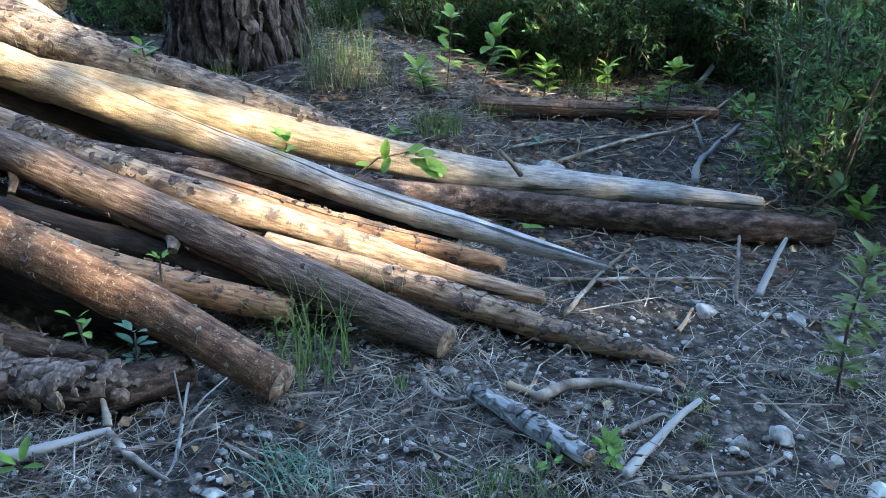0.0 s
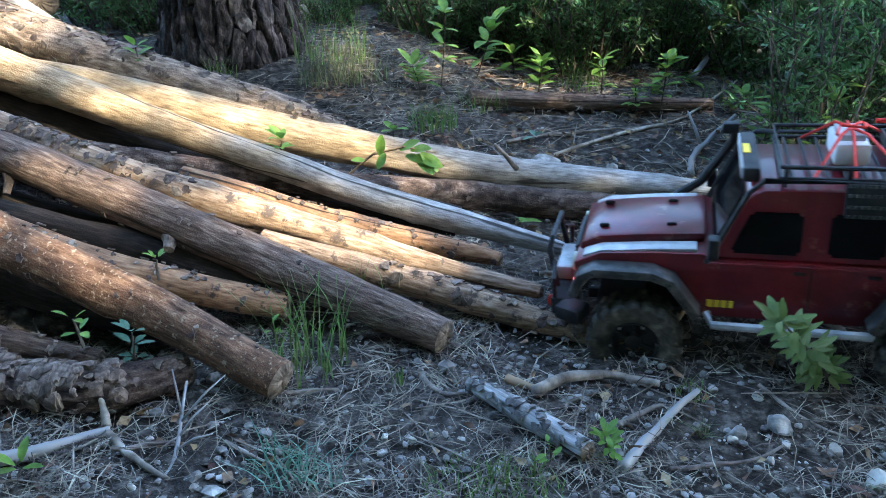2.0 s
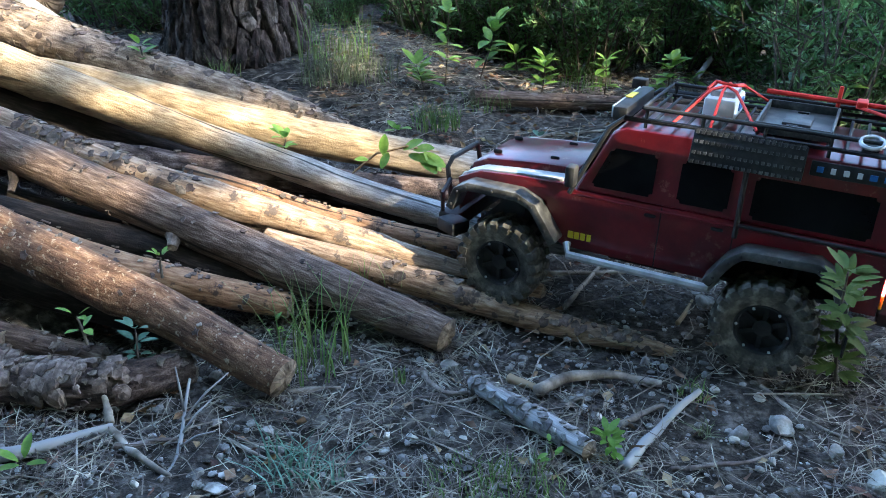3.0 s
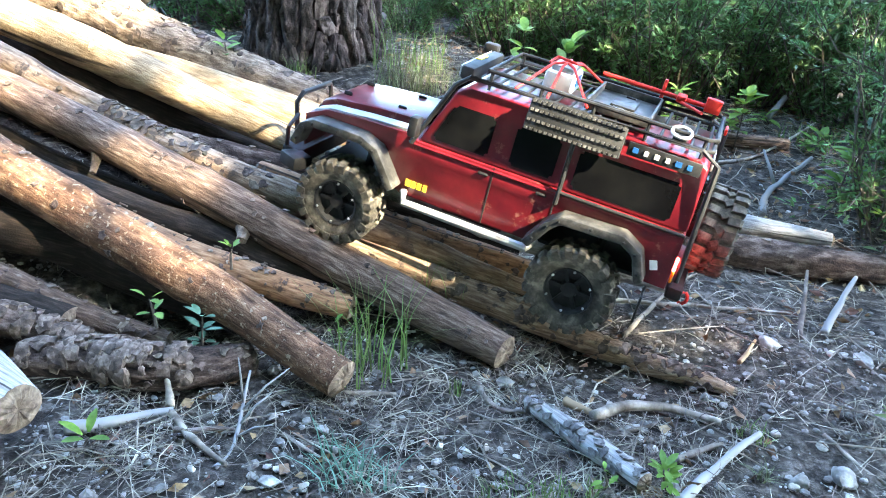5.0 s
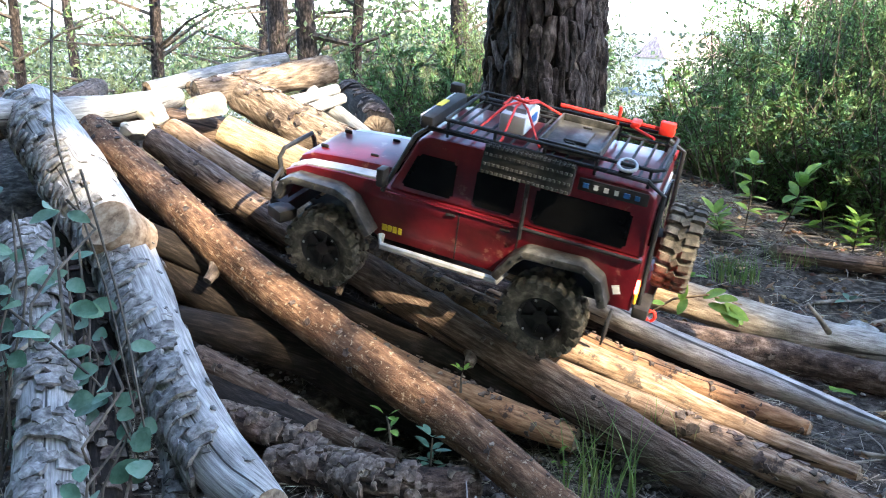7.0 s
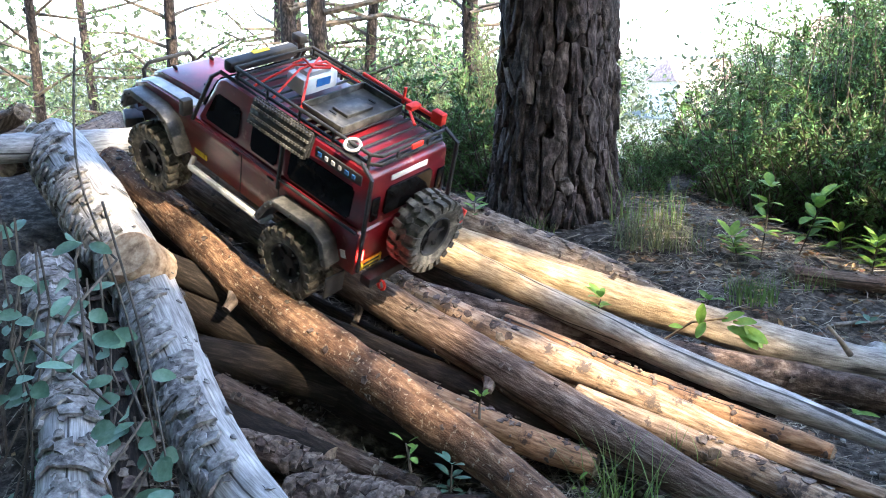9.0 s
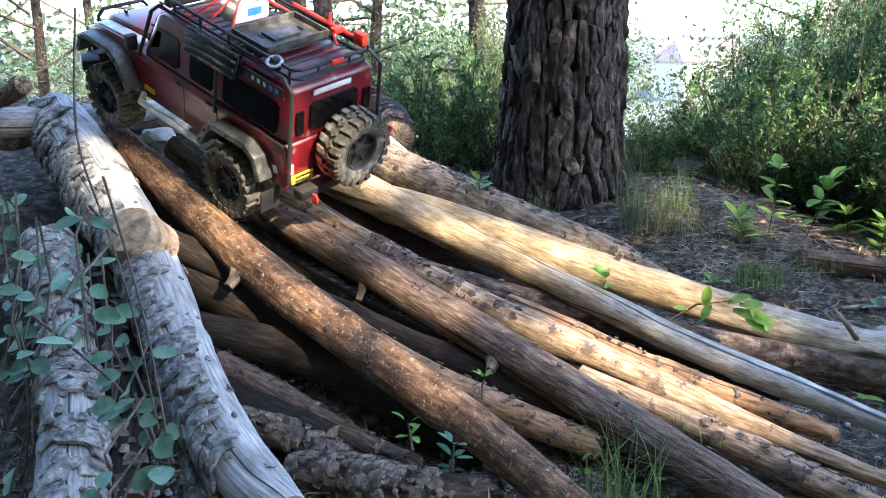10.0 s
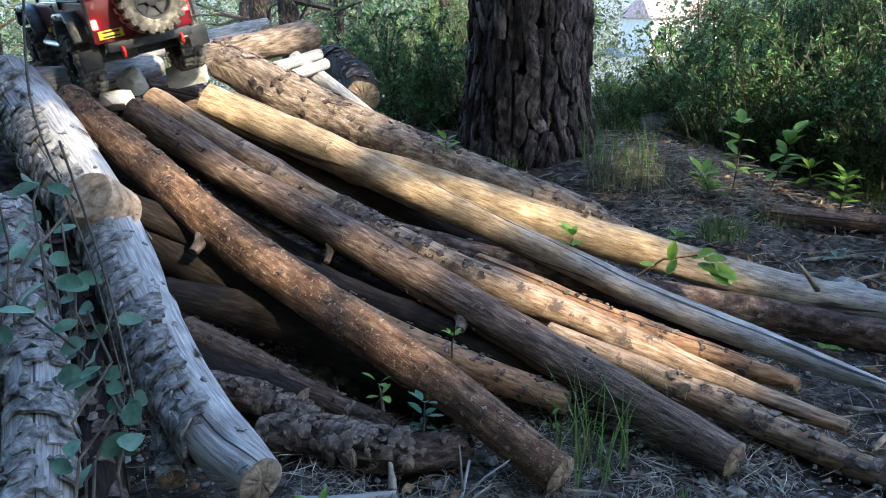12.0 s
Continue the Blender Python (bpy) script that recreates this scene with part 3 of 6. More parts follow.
log([(-1.256, 1.179, 0.401, 0.054), (-0.984, 1.007, 0.307, 0.052), (-0.805, 0.898, 0.223, 0.044), (-0.686, 0.802, 0.170, 0.037), (-0.568, 0.715, 0.120, 0.035), (-0.477, 0.662, 0.087, 0.033), (-0.420, 0.636, 0.074, 0.026)],
    M_GREYBARK, "stout grey log with flaking bark and a sawn limb", rough=0.07, plates=60, plate_size=0.008, scales=(280, -45, 80, 0.02, 0.92, 0.0155))
log([(-0.971, 0.877, 0.249, 0.034), (-0.842, 0.774, 0.178, 0.033), (-0.732, 0.671, 0.116, 0.034), (-0.634, 0.568, 0.067, 0.034), (-0.559, 0.479, 0.028, 0.031)],
    M_GREYBARK, "grey log half covered in cracked bark", rough=0.08, plates=50, plate_size=0.008, scales=(140, 30, 160, 0.02, 0.95, 0.0155))
log([(-0.909, 0.911, 0.211, 0.025), (-0.759, 0.777, 0.125, 0.025), (-0.656, 0.671, 0.071, 0.026), (-0.567, 0.577, 0.029, 0.023)],
    M_SHADEWOOD, "log beside the grey ones, darkened for shade", rough=0.11, plates=50, plate_size=0.015)
log([(-0.732, 0.841, 0.135, 0.019), (-0.621, 0.743, 0.084, 0.017), (-0.537, 0.647, 0.044, 0.014)],
    M_GREYBARK, "short broken piece of grey bark log", rough=0.13, plates=50, plate_size=0.008, scales=(40, -20, 160, 0.02, 0.98, 0.011))
log([(0.076, 1.745, 0.123, 0.018), (0.285, 1.832, 0.090, 0.019), (0.447, 1.818, 0.087, 0.016), (0.619, 1.811, 0.084, 0.014)],
    M_GREYB, "grey fallen log lying on the far litter", rough=0.1, group="fallen logs")
log([(-1.24, 1.02, 0.41, 0.026), (-1.2, 1.3, 0.40, 0.027), (-1.18, 1.5, 0.415, 0.024)], M_SILVER, "silver grey log laid across the top of the pile")
log([(-1.26, 1.5, 0.43, 0.018), (-1.2, 1.7, 0.465, 0.018), (-1.13, 1.88, 0.495, 0.016)], M_SILVER, "bleached pole on the top of the pile")
log([(-1.18, 1.55, 0.43, 0.018), (-1.12, 1.83, 0.472, 0.016)], M_SILVER, "bleached pole on the top of the pile")
log([(-1.13, 1.5, 0.42, 0.032), (-1.03, 1.65, 0.448, 0.032), (-0.95, 1.785, 0.474, 0.033)], M_BARK, "stout brown log with splintered end", rough=0.12, plates=30, plate_size=0.014)
log([(-1.0, 1.53, 0.385, 0.014), (-0.9, 1.72, 0.43, 0.013)], M_SILVER, "bleached pole on the top of the pile")
log([(-0.95, 1.5, 0.365, 0.014), (-0.863, 1.68, 0.412, 0.012)], M_SILVER, "bleached pole on the top of the pile")
log([(-0.95, 1.69, 0.42, 0.019), (-0.82, 1.65, 0.35, 0.018), (-0.72, 1.625, 0.29, 0.016)], M_SILVER, "thin blue grey pole leaning down the back of the pile")
log([(-1.0, 1.98, 0.4, 0.04), (-0.86, 1.83, 0.36, 0.042), (-0.82, 1.77, 0.33, 0.042)], M_SHADEWOOD, "thick dark log end behind the pile", rough=0.12, plates=40)
log([(-1.5, 1.6, 0.42, 0.03), (-1.36, 1.35, 0.40, 0.03), (-1.3, 1.1, 0.38, 0.03)], M_GREYB, "brown log across the top of the pile")
log([(-1.62, 1.32, 0.40, 0.03), (-1.3, 1.42, 0.385, 0.03), (-0.98, 1.5, 0.33, 0.03)], M_GREYB, "brown log across the top of the pile")
log([(-1.5, 1.12, 0.42, 0.03), (-1.2, 1.02, 0.455, 0.018), (-1.12, 1.0, 0.475, 0.014)], M_GREYB, "snapped branch sticking out over the pile", cut=True)
# filler logs added below the others so that the gaps stay dark
log([(-1.1, 1.08, 0.27, 0.035), (-0.6, 1.0, 0.09, 0.033), (-0.3, 0.93, 0.03, 0.028)], M_SHADEWOOD, "log deep inside the pile, darkened for shade")
log([(-1.1, 1.2, 0.28, 0.035), (-0.6, 1.12, 0.11, 0.033), (-0.2, 1.05, 0.03, 0.025)], M_SHADEWOOD, "log deep inside the pile, darkened for shade")
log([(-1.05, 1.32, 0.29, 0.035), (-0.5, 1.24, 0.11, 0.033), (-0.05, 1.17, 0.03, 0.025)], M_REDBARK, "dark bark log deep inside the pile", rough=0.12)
log([(-1.0, 1.42, 0.31, 0.035), (-0.5, 1.33, 0.14, 0.033), (0.05, 1.27, 0.03, 0.025)], M_SHADEWOOD, "log deep inside the pile, darkened for shade")
log([(-1.05, 0.98, 0.25, 0.035), (-0.7, 0.9, 0.07, 0.033), (-0.5, 0.86, 0.03, 0.028)], M_SHADEWOOD, "log deep inside the pile, darkened for shade")

# ---- trees ----


def big_pine():
    """The trunk beside the pile, with deep furrowed plates."""
    bx, by = -0.465, 1.93
    rows, cols, h = 330, 260, 2.6
    V, Fs = [], []
    for i in range(rows):
        z = -0.1 + h * (i / (rows - 1)) ** 1.35
        r = 0.130 + 0.034 * math.exp(-max(z, 0) / 0.14) - 0.012 * z
        for k in range(cols):
            w = 2 * math.pi * k / cols
            ca, sa = math.cos(w), math.sin(w)
            wob = 0.05 * noise.noise((ca * 3, sa * 3, z * 1.2))
            q = Vector((ca * r * 21 + wob * 16, sa * r * 21, z * 3.6 + 0.9 * noise.noise((ca * 3, sa * 3, z * 6))))
            q += 0.28 * Vector((noise.noise(q * 1.7), noise.noise(q * 1.7 + Vector((9, 0, 0))), 0))
            d = noise.voronoi(q)[0]
            e = min(max((d[1] - d[0]) * 5.5, 0), 1)
            fur = e * e * (3 - 2 * e)
            rr = r * (1 + 0.06 * noise.noise((ca * 2, sa * 2, z * 2))) + 0.034 * (fur - 0.8) + 0.012 * (noise.cell((q.x * 0.6, q.y * 0.6, q.z * 2.6)) * 0.5) + 0.007 * abs(noise.noise(q * 4.0)) + 0.006 * noise.noise((ca * r * 60, sa * r * 60, z * 30)) \
                + 0.006 * (d[0] > 0.25) * noise.noise((ca * r * 25, sa * r * 25, z * 40))
            V.append((rr * ca + 0.01 * z, rr * sa + 0.02 * z, z))
    for i in range(rows - 1):
        for k in range(cols):
            k2 = (k + 1) % cols
            Fs.append((i * cols + k, i * cols + k2, (i + 1) * cols + k2, (i + 1) * cols + k))
    base = new("pine_tree")
    base.location = (bx, by, gz(bx, by))
    tagged(base, "old pine tree with deeply furrowed dark bark", "tree")
    raw("trunk", V, Fs, M_TREE, base, smooth=True)
    # long overlapping plates of bark between the furrows
    rr = random.Random(21)
    for col in range(18):
        w0 = radians(-172 + 11.0 * col)
        z = rr.uniform(-0.06, 0.0)
        while z < 0.72:
            ln = rr.uniform(0.035, 0.12)
            half = rr.uniform(0.0085, 0.0155)
            w = w0 + rr.uniform(-0.05, 0.05)
            th, slant, proud = rr.uniform(0.008, 0.017), rr.uniform(-0.22, 0.22), rr.uniform(-0.004, 0.007)
            m = 6
            pv, pf = [], []
            for i in range(m):
                u = i / (m - 1)
                zz = z + ln * u
                r = 0.130 + 0.034 * math.exp(-max(zz, 0) / 0.14) - 0.012 * zz + 0.004 + proud
                wob = 0.24 * noise.noise((w0 * 2.5, zz * 6, 3)) + 0.05 * noise.noise((w0 * 9, zz * 22, 8))
                hw = half * (0.45 + 0.75 * math.sin(math.pi * (0.12 + 0.76 * u)) * rr.uniform(0.75, 1.2))
                for x, dz in ((-1.15, -th), (-0.85, -0.1 * th), (0.0, 0.15 * th), (0.85, -0.1 * th), (1.15, -th)):
                    a = w + wob + slant * ln * (u - 0.5) / r + x * hw / r
                    q = r + dz + rr.uniform(-0.0018, 0.0018)
                    pv.append((q * math.cos(a) + 0.01 * zz, q * math.sin(a) + 0.02 * zz, zz + rr.uniform(-0.003, 0.003)))
            for i in range(m - 1):
                for j in range(4):
                    pf.append((i * 5 + j, i * 5 + j + 1, i * 5 + j + 6, i * 5 + j + 5))
            pf += [(4, 3, 2, 1, 0), tuple(5 * (m - 1) + j for j in range(5))]
            raw("bark_plate", pv, pf, M_PLATE, base)
            z += ln * rr.uniform(0.85, 1.05)
    return base


big_pine()


def leaf_quads(rng, pos, direc, length, width, fold=0.25):
    """Folded diamond leaves at many places: verts and faces."""
    n = len(pos)
    d = direc / (np.linalg.norm(direc, axis=1)[:, None] + 1e-9)
    side = np.cross(d, rng.normal(size=(n, 3)))
    side /= np.linalg.norm(side, axis=1)[:, None] + 1e-9
    nor = np.cross(d, side)
    L, W = length[:, None], width[:, None]
    V = np.stack([pos, pos + d * L * 0.45 + side * W * 0.5 + nor * W * fold, pos + d * L, pos + d * L * 0.45 - side * W * 0.5 + nor * W * fold], 1).reshape(-1, 3)
    b = np.arange(n)[:, None] * 4
    Fs = np.concatenate([b + np.array([[0, 1, 2]]), b + np.array([[0, 2, 3]])])
    return V, Fs


def shrub(seed, height, spread, stems, leaves, llen, lwid, leafmat, label, droop=0.1):
    rng = np.random.default_rng(seed)
    base = new("shrub")
    tagged(base, label, "shrub", "shrubs of the thicket")
    V, Fs, tips = [], [], []
    for s in range(stems):
        a, r = rng.uniform(0, 6.28), spread * math.sqrt(rng.uniform(0, 1))
        h = height * rng.uniform(0.55, 1.0)
        p0 = np.array([0.3 * r * math.cos(a), 0.3 * r * math.sin(a), -0.02])
        p2 = np.array([r * math.cos(a), r * math.sin(a), h])
        p1 = (p0 + p2) / 2 + rng.normal(size=3) * 0.06 * height
        main = [p0, p1 * 0.7 + p0 * 0.3, p1, p1 * 0.4 + p2 * 0.6, p2]
        tv, tf = tube_data(main, [0.0032, 0.0028, 0.0022, 0.0016, 0.0008], 4, False)
        Fs += [tuple(i + len(V) for i in f) for f in tf]
        V += tv
        tips.append((np.array(main), 0.05))
        for b in range(5):
            f = rng.uniform(0.1, 0.95)
            q = p0 + (p2 - p0) * f
            e = q + rng.normal(size=3) * 0.16 * height * (1.1 - 0.5 * f) + np.array([0, 0, 0.05 * height])
            br = [q, (q + e) / 2 + rng.normal(size=3) * 0.02, e]
            tv, tf = tube_data(br, [0.002, 0.0015, 0.0008], 3, False)
            Fs += [tuple(i + len(V) for i in f) for f in tf]
            V += tv
            tips.append((np.array(br), 0.0))
    tagged(raw("branchwork", V, Fs, M_STEM, base), kind="stuff")
    k = rng.integers(0, len(tips), leaves)
    pos, dr = np.empty((leaves, 3)), np.empty((leaves, 3))
    for i, j in enumerate(k):
        pl, lo = tips[j]
        u = rng.uniform(lo, 1) * (len(pl) - 1)
        a = min(int(u), len(pl) - 2)
        pos[i] = pl[a] + (pl[a + 1] - pl[a]) * (u - a)
        dr[i] = (pl[a + 1] - pl[a]) / (np.linalg.norm(pl[a + 1] - pl[a]) + 1e-9) * 0.8 + rng.normal(size=3) * 0.6 + np.array([0, 0, 0.2 - droop])
    pos += rng.normal(size=pos.shape) * 0.012 * height
    pos[:, 2] = np.maximum(pos[:, 2], 0.01)
    lv, lf = leaf_quads(rng, pos, dr, llen * rng.uniform(0.6, 1.3, leaves), lwid * rng.uniform(0.7, 1.2, leaves))
    tagged(raw("foliage", lv, lf, leafmat, base), kind="stuff")
    return base


def at(ob, x, y, turn=0.0, size=1.0, dz=0.0, lean=0.0):
    return pose(x, y, gz(x, y) + dz, lean, 0, turn) @ Matrix.Scale(size, 4)


def put_thicket():
    kinds = [shrub(11, 0.75, 0.34, 26, 11000, 0.020, 0.0085, M_SHRUB, "dense dark green shrub with small leaves"),
             shrub(12, 0.95, 0.38, 26, 11000, 0.019, 0.007, M_SHRUB, "tall dark green shrub with narrow leaves"),
             shrub(13, 0.6, 0.3, 30, 5000, 0.032, 0.006, M_YSHRUB, "light green shrub with feathery leaves"),
             shrub(14, 1.1, 0.42, 24, 9500, 0.022, 0.009, M_YSHRUB, "tall yellowish green shrub in the sun"),
             shrub(15, 0.36, 0.3, 34, 6500, 0.019, 0.008, M_SHRUB, "low dense undergrowth at the thicket's edge"),
             shrub(16, 0.62, 0.22, 18, 3400, 0.019, 0.008, M_SHRUB, "open twiggy shrub with small dark leaves")]
    rng = random.Random(5)
    spots = []
    # the dark thicket behind the clearing
    for x, y, k, s in [(0.02, 2.3, 4, 1.0), (0.22, 2.35, 4, 1.1), (0.45, 2.25, 4, 1.0), (0.62, 2.3, 4, 1.1), (0.85, 2.15, 4, 1.1), (0.98, 1.95, 4, 1.0), (0.15, 2.6, 0, 0.9),
                       (0.45, 2.5, 1, 0.8), (0.75, 2.45, 0, 0.9), (1.05, 2.2, 1, 0.9), (1.1, 1.85, 0, 0.9), (0.90, 1.60, 0, 0.72), (0.74, 1.40, 5, 0.85), (0.86, 1.48, 5, 1.0),
                       (0.98, 1.42, 0, 0.7), (1.2, 1.35, 1, 0.8), (1.5, 2.6, 1, 1.1), (0.28, 3.0, 1, 1.05), (0.7, 3.0, 0, 1.3), (1.2, 2.9, 1, 1.2), (-0.1, 2.75, 2, 0.3), (-0.12, 2.3, 2, 0.42), (-0.25, 2.4, 4, 0.5), (-0.08, 2.5, 4, 0.6), (-0.3, 2.65, 4, 0.5), (0.06, 2.65, 4, 0.85), (-0.17, 2.95, 4, 0.35), (-0.4, 3.0, 4, 0.35), (0.0, 3.3, 4, 0.4), (-0.25, 3.5, 4, 0.4), (-0.72, 2.3, 4, 0.9), (-0.9, 2.4, 4, 1.0), (-1.05, 2.5, 2, 0.8), (-0.65, 2.6, 4, 1.2), (-1.25, 2.6, 2, 0.9),
                       (1.6, 2.0, 0, 1.2), (1.7, 1.45, 1, 1.1), (0.6, 3.7, 1, 1.4), (1.3, 3.7, 0, 1.6), (2.0, 3.2, 1, 1.4), (0.05, 3.2, 1, 0.85), (0.9, 4.5, 1, 1.7), (0.45, 4.6, 0, 1.2), (1.8, 4.5, 1, 1.8),
                       # unseen shrubs added around the viewer to hold back low sky light
                       (-3.0, -2.6, 1, 2.2), (-1.8, -3.2, 0, 2.6), (-0.6, -3.4, 1, 2.2), (0.6, -3.6, 0, 2.4), (-4.0, -1.2, 1, 2.2), (-4.2, 0.6, 0, 2.0), (-3.6, -3.6, 1, 2.6), (1.8, -4.0, 1, 2.4), (-2.4, -4.4, 1, 3.0), (4.4, 1.6, 1, 2.2), (4.2, 3.0, 0, 2.4)]:
        spots.append((x, y, k, s))
    # lighter growth behind the trunk and the pile
    for x, y, k, s in [(-0.75, 2.5, 3, 0.5), (-1.0, 2.65, 3, 0.55), (-0.62, 2.7, 2, 0.7), (-0.85, 3.0, 3, 0.7), (-1.25, 2.9, 3, 0.6),
                       (-1.1, 3.4, 3, 0.8), (-1.1, 3.8, 3, 0.8), (-1.6, 3.3, 2, 0.9), (-1.5, 3.9, 3, 0.8), (-2.0, 3.2, 3, 0.5), (-2.3, 2.4, 3, 0.5), (-2.6, 3.0, 3, 0.6),
                       (-1.1, 4.6, 3, 1.0), (-2.0, 4.3, 3, 0.8), (-2.9, 3.8, 3, 0.7)]:
        spots.append((x, y, k, s))
    used = set()
    for x, y, k, s in spots:
        x, y = x + rng.uniform(-0.05, 0.05), y + rng.uniform(-0.05, 0.05)
        m = at(None, x, y, rng.uniform(0, 360), s, -0.02)
        if k in used:
            copy_thing(kinds[k], m)
        else:
            kinds[k].matrix_basis = m
            used.add(k)


put_thicket()


def slim_tree(seed, x, y, h, r, lean, crown, leafmat, label, low=0.1, leafn=1500):
    """A thin tree of the slope: trunk, limbs and an open crown of leaf clumps."""
    rng = np.random.default_rng(seed)
    base = new("tree")
    base.location = (x, y, gz(x, y) - 0.1)
    tagged(base, label, "tree", "trees of the slope")
    pts = [np.array([lean * (z / h) + 0.04 * math.sin(seed + z * 1.3), 0.05 * math.cos(seed * 2 + z), z]) for z in np.linspace(0, h, 9)]
    tv, tf = tube_data(pts, list(np.linspace(r, r * 0.25, 9)), 10)
    raw("trunk", tv, tf, M_TREE, base, smooth=True)
    V, Fs, pos, dr = [], [], [], []
    for b in range(26):
        f = rng.uniform(low, 1.0) ** 1.3
        q = np.array([lean * f, 0, h * f]) + rng.normal(size=3) * 0.02
        a = rng.uniform(0, 6.28)
        ln = crown * rng.uniform(0.5, 1.2) * (1.15 - 0.6 * f)
        e = q + np.array([math.cos(a) * ln, math.sin(a) * ln, ln * rng.uniform(-0.1, 0.5)])
        mid = (q + e) / 2 + rng.normal(size=3) * 0.1 * ln
        tv, tf = tube_data([q, mid, e], [r * 0.32, r * 0.2, r * 0.06], 5, False)
        Fs += [tuple(i + len(V) for i in g) for g in tf]
        V += tv
        m = leafn // 26
        u = rng.uniform(0.3, 1.05, m)[:, None]
        p = mid + (e - mid) * u + rng.normal(size=(m, 3)) * 0.13 * ln
        pos.append(p)
        dr.append(rng.normal(size=(m, 3)) + np.array([0, 0, -0.2]))
    tagged(raw("limbwork", V, Fs, M_STEM, base), kind="stuff")
    pos, dr = np.concatenate(pos), np.concatenate(dr)
    k = len(pos)
    lv, lf = leaf_quads(rng, pos, dr, rng.uniform(0.03, 0.07, k), rng.uniform(0.012, 0.024, k))
    raw("crown", lv, lf, leafmat, base)
    return base


for i, (x, y, h, r, ln, cr) in enumerate([(-3.15, 5.05, 4.5, 0.07, 0.1, 0.9), (-2.47, 4.35, 4.2, 0.07, 0.05, 0.8), (-2.75, 5.6, 4.0, 0.05, 0.2, 0.9),
                                          (-4.6, 5.6, 4.5, 0.06, -0.2, 1.0), (-5.6, 5.0, 3.8, 0.05, 0.2, 1.1), (-3.9, 6.4, 4.6, 0.05, 0.15, 1.1),
                                          (-2.1, 6.2, 4.5, 0.05, -0.1, 1.0), (-1.9, 5.4, 4.6, 0.05, 0.1, 0.8), (0.65, 6.6, 4.0, 0.05, 0.0, 1.0),
                                          (-5.0, 7.8, 5.0, 0.07, 0.0, 1.3), (-3.0, 8.5, 5.0, 0.07, 0.1, 1.3), (-6.5, 6.6, 4.5, 0.06, 0.0, 1.3),
                                          (1.2, 6.2, 4.4, 0.06, 0.1, 1.2), (2.4, 5.6, 4.6, 0.06, -0.1, 1.3), (1.6, 9.0, 4.6, 0.05, 0.1, 1.2),
                                          (3.4, 4.4, 4.6, 0.07, 0.0, 1.3)]):
    slim_tree(40 + i, x, y, h, r, ln, cr, M_SHRUB if i % 3 else M_YSHRUB, "slim young tree with an open sunlit crown", leafn=4200 if x > -1.5 else 2300)

# ---- unseen pines added behind the viewer, crowns cut open where sun patches should fall ----
LIT = [(-0.36, 1.33, 0.34, 0.085, -3), (-0.08, 1.06, 0.26, 0.085, -12), (0.08, 1.27, 0.2, 0.05, 0), (0.85, 1.6, 0.22, 0.2, 0), (1.0, 2.2, 0.2, 0.1, 0), (0.4, 2.4, 0.16, 0.06, 0), (1.3, 2.9, 0.5, 0.2, 0), (-0.12, 2.4, 0.15, 0.15, 0), (0.15, 2.1, 0.12, 0.06, 30), (-0.84, 1.2, 0.13, 0.05, -8), (0.08, 0.97, 0.17, 0.05, -20), (0.2, 2.75, 0.45, 0.28, 0), (0.95, 2.6, 0.3, 0.25, 0), (-0.62, 0.96, 0.28, 0.03, -15),
       (-1.25, 1.65, 0.45, 0.3, 0), (-0.85, 1.45, 0.2, 0.05, 0), (0.5, 0.9, 0.07, 0.04, 20), (-1.02, 1.02, 0.28, 0.14, 30), (-0.23, 1.78, 0.05, 0.25, 0),
       (-0.9, 2.9, 1.1, 0.5, 0), (0.9, 3.2, 0.35, 0.2, 0), (-2.5, 3.0, 1.2, 1.3, 0), (-0.95, 1.2, 0.06, 0.05, 0), (0.55, 2.55, 0.4, 0.2, 0), (1.0, 1.85, 0.22, 0.1, 0), (0.03, 1.84, 0.07, 0.05, 0), (0.26, 1.92, 0.1, 0.05, 0), (0.72, 1.35, 0.12, 0.06, 0), (1.1, 1.5, 0.25, 0.12, 0), (0.62, 2.08, 0.2, 0.13, 0), (0.45, 1.86, 0.12, 0.05, 0), (-1.2, 1.13, 0.2, 0.09, -30), (-0.485, 1.085, 0.17, 0.036, -21), (-0.28, 0.86, 0.13, 0.028, -18)]


def sunny(q, pad=0.02):
    """Where gaps are left in the added crowns to let sun patches through."""
    hit = np.zeros(len(q), bool)
    for cx, cy, a, b, w in LIT:
        c, k = math.cos(radians(w)), math.sin(radians(w))
        dx, dy = q[:, 0] - cx, q[:, 1] - cy
        hit |= ((dx * c + dy * k) / (a + pad)) ** 2 + ((-dx * k + dy * c) / (b + pad)) ** 2 < 1
    return hit


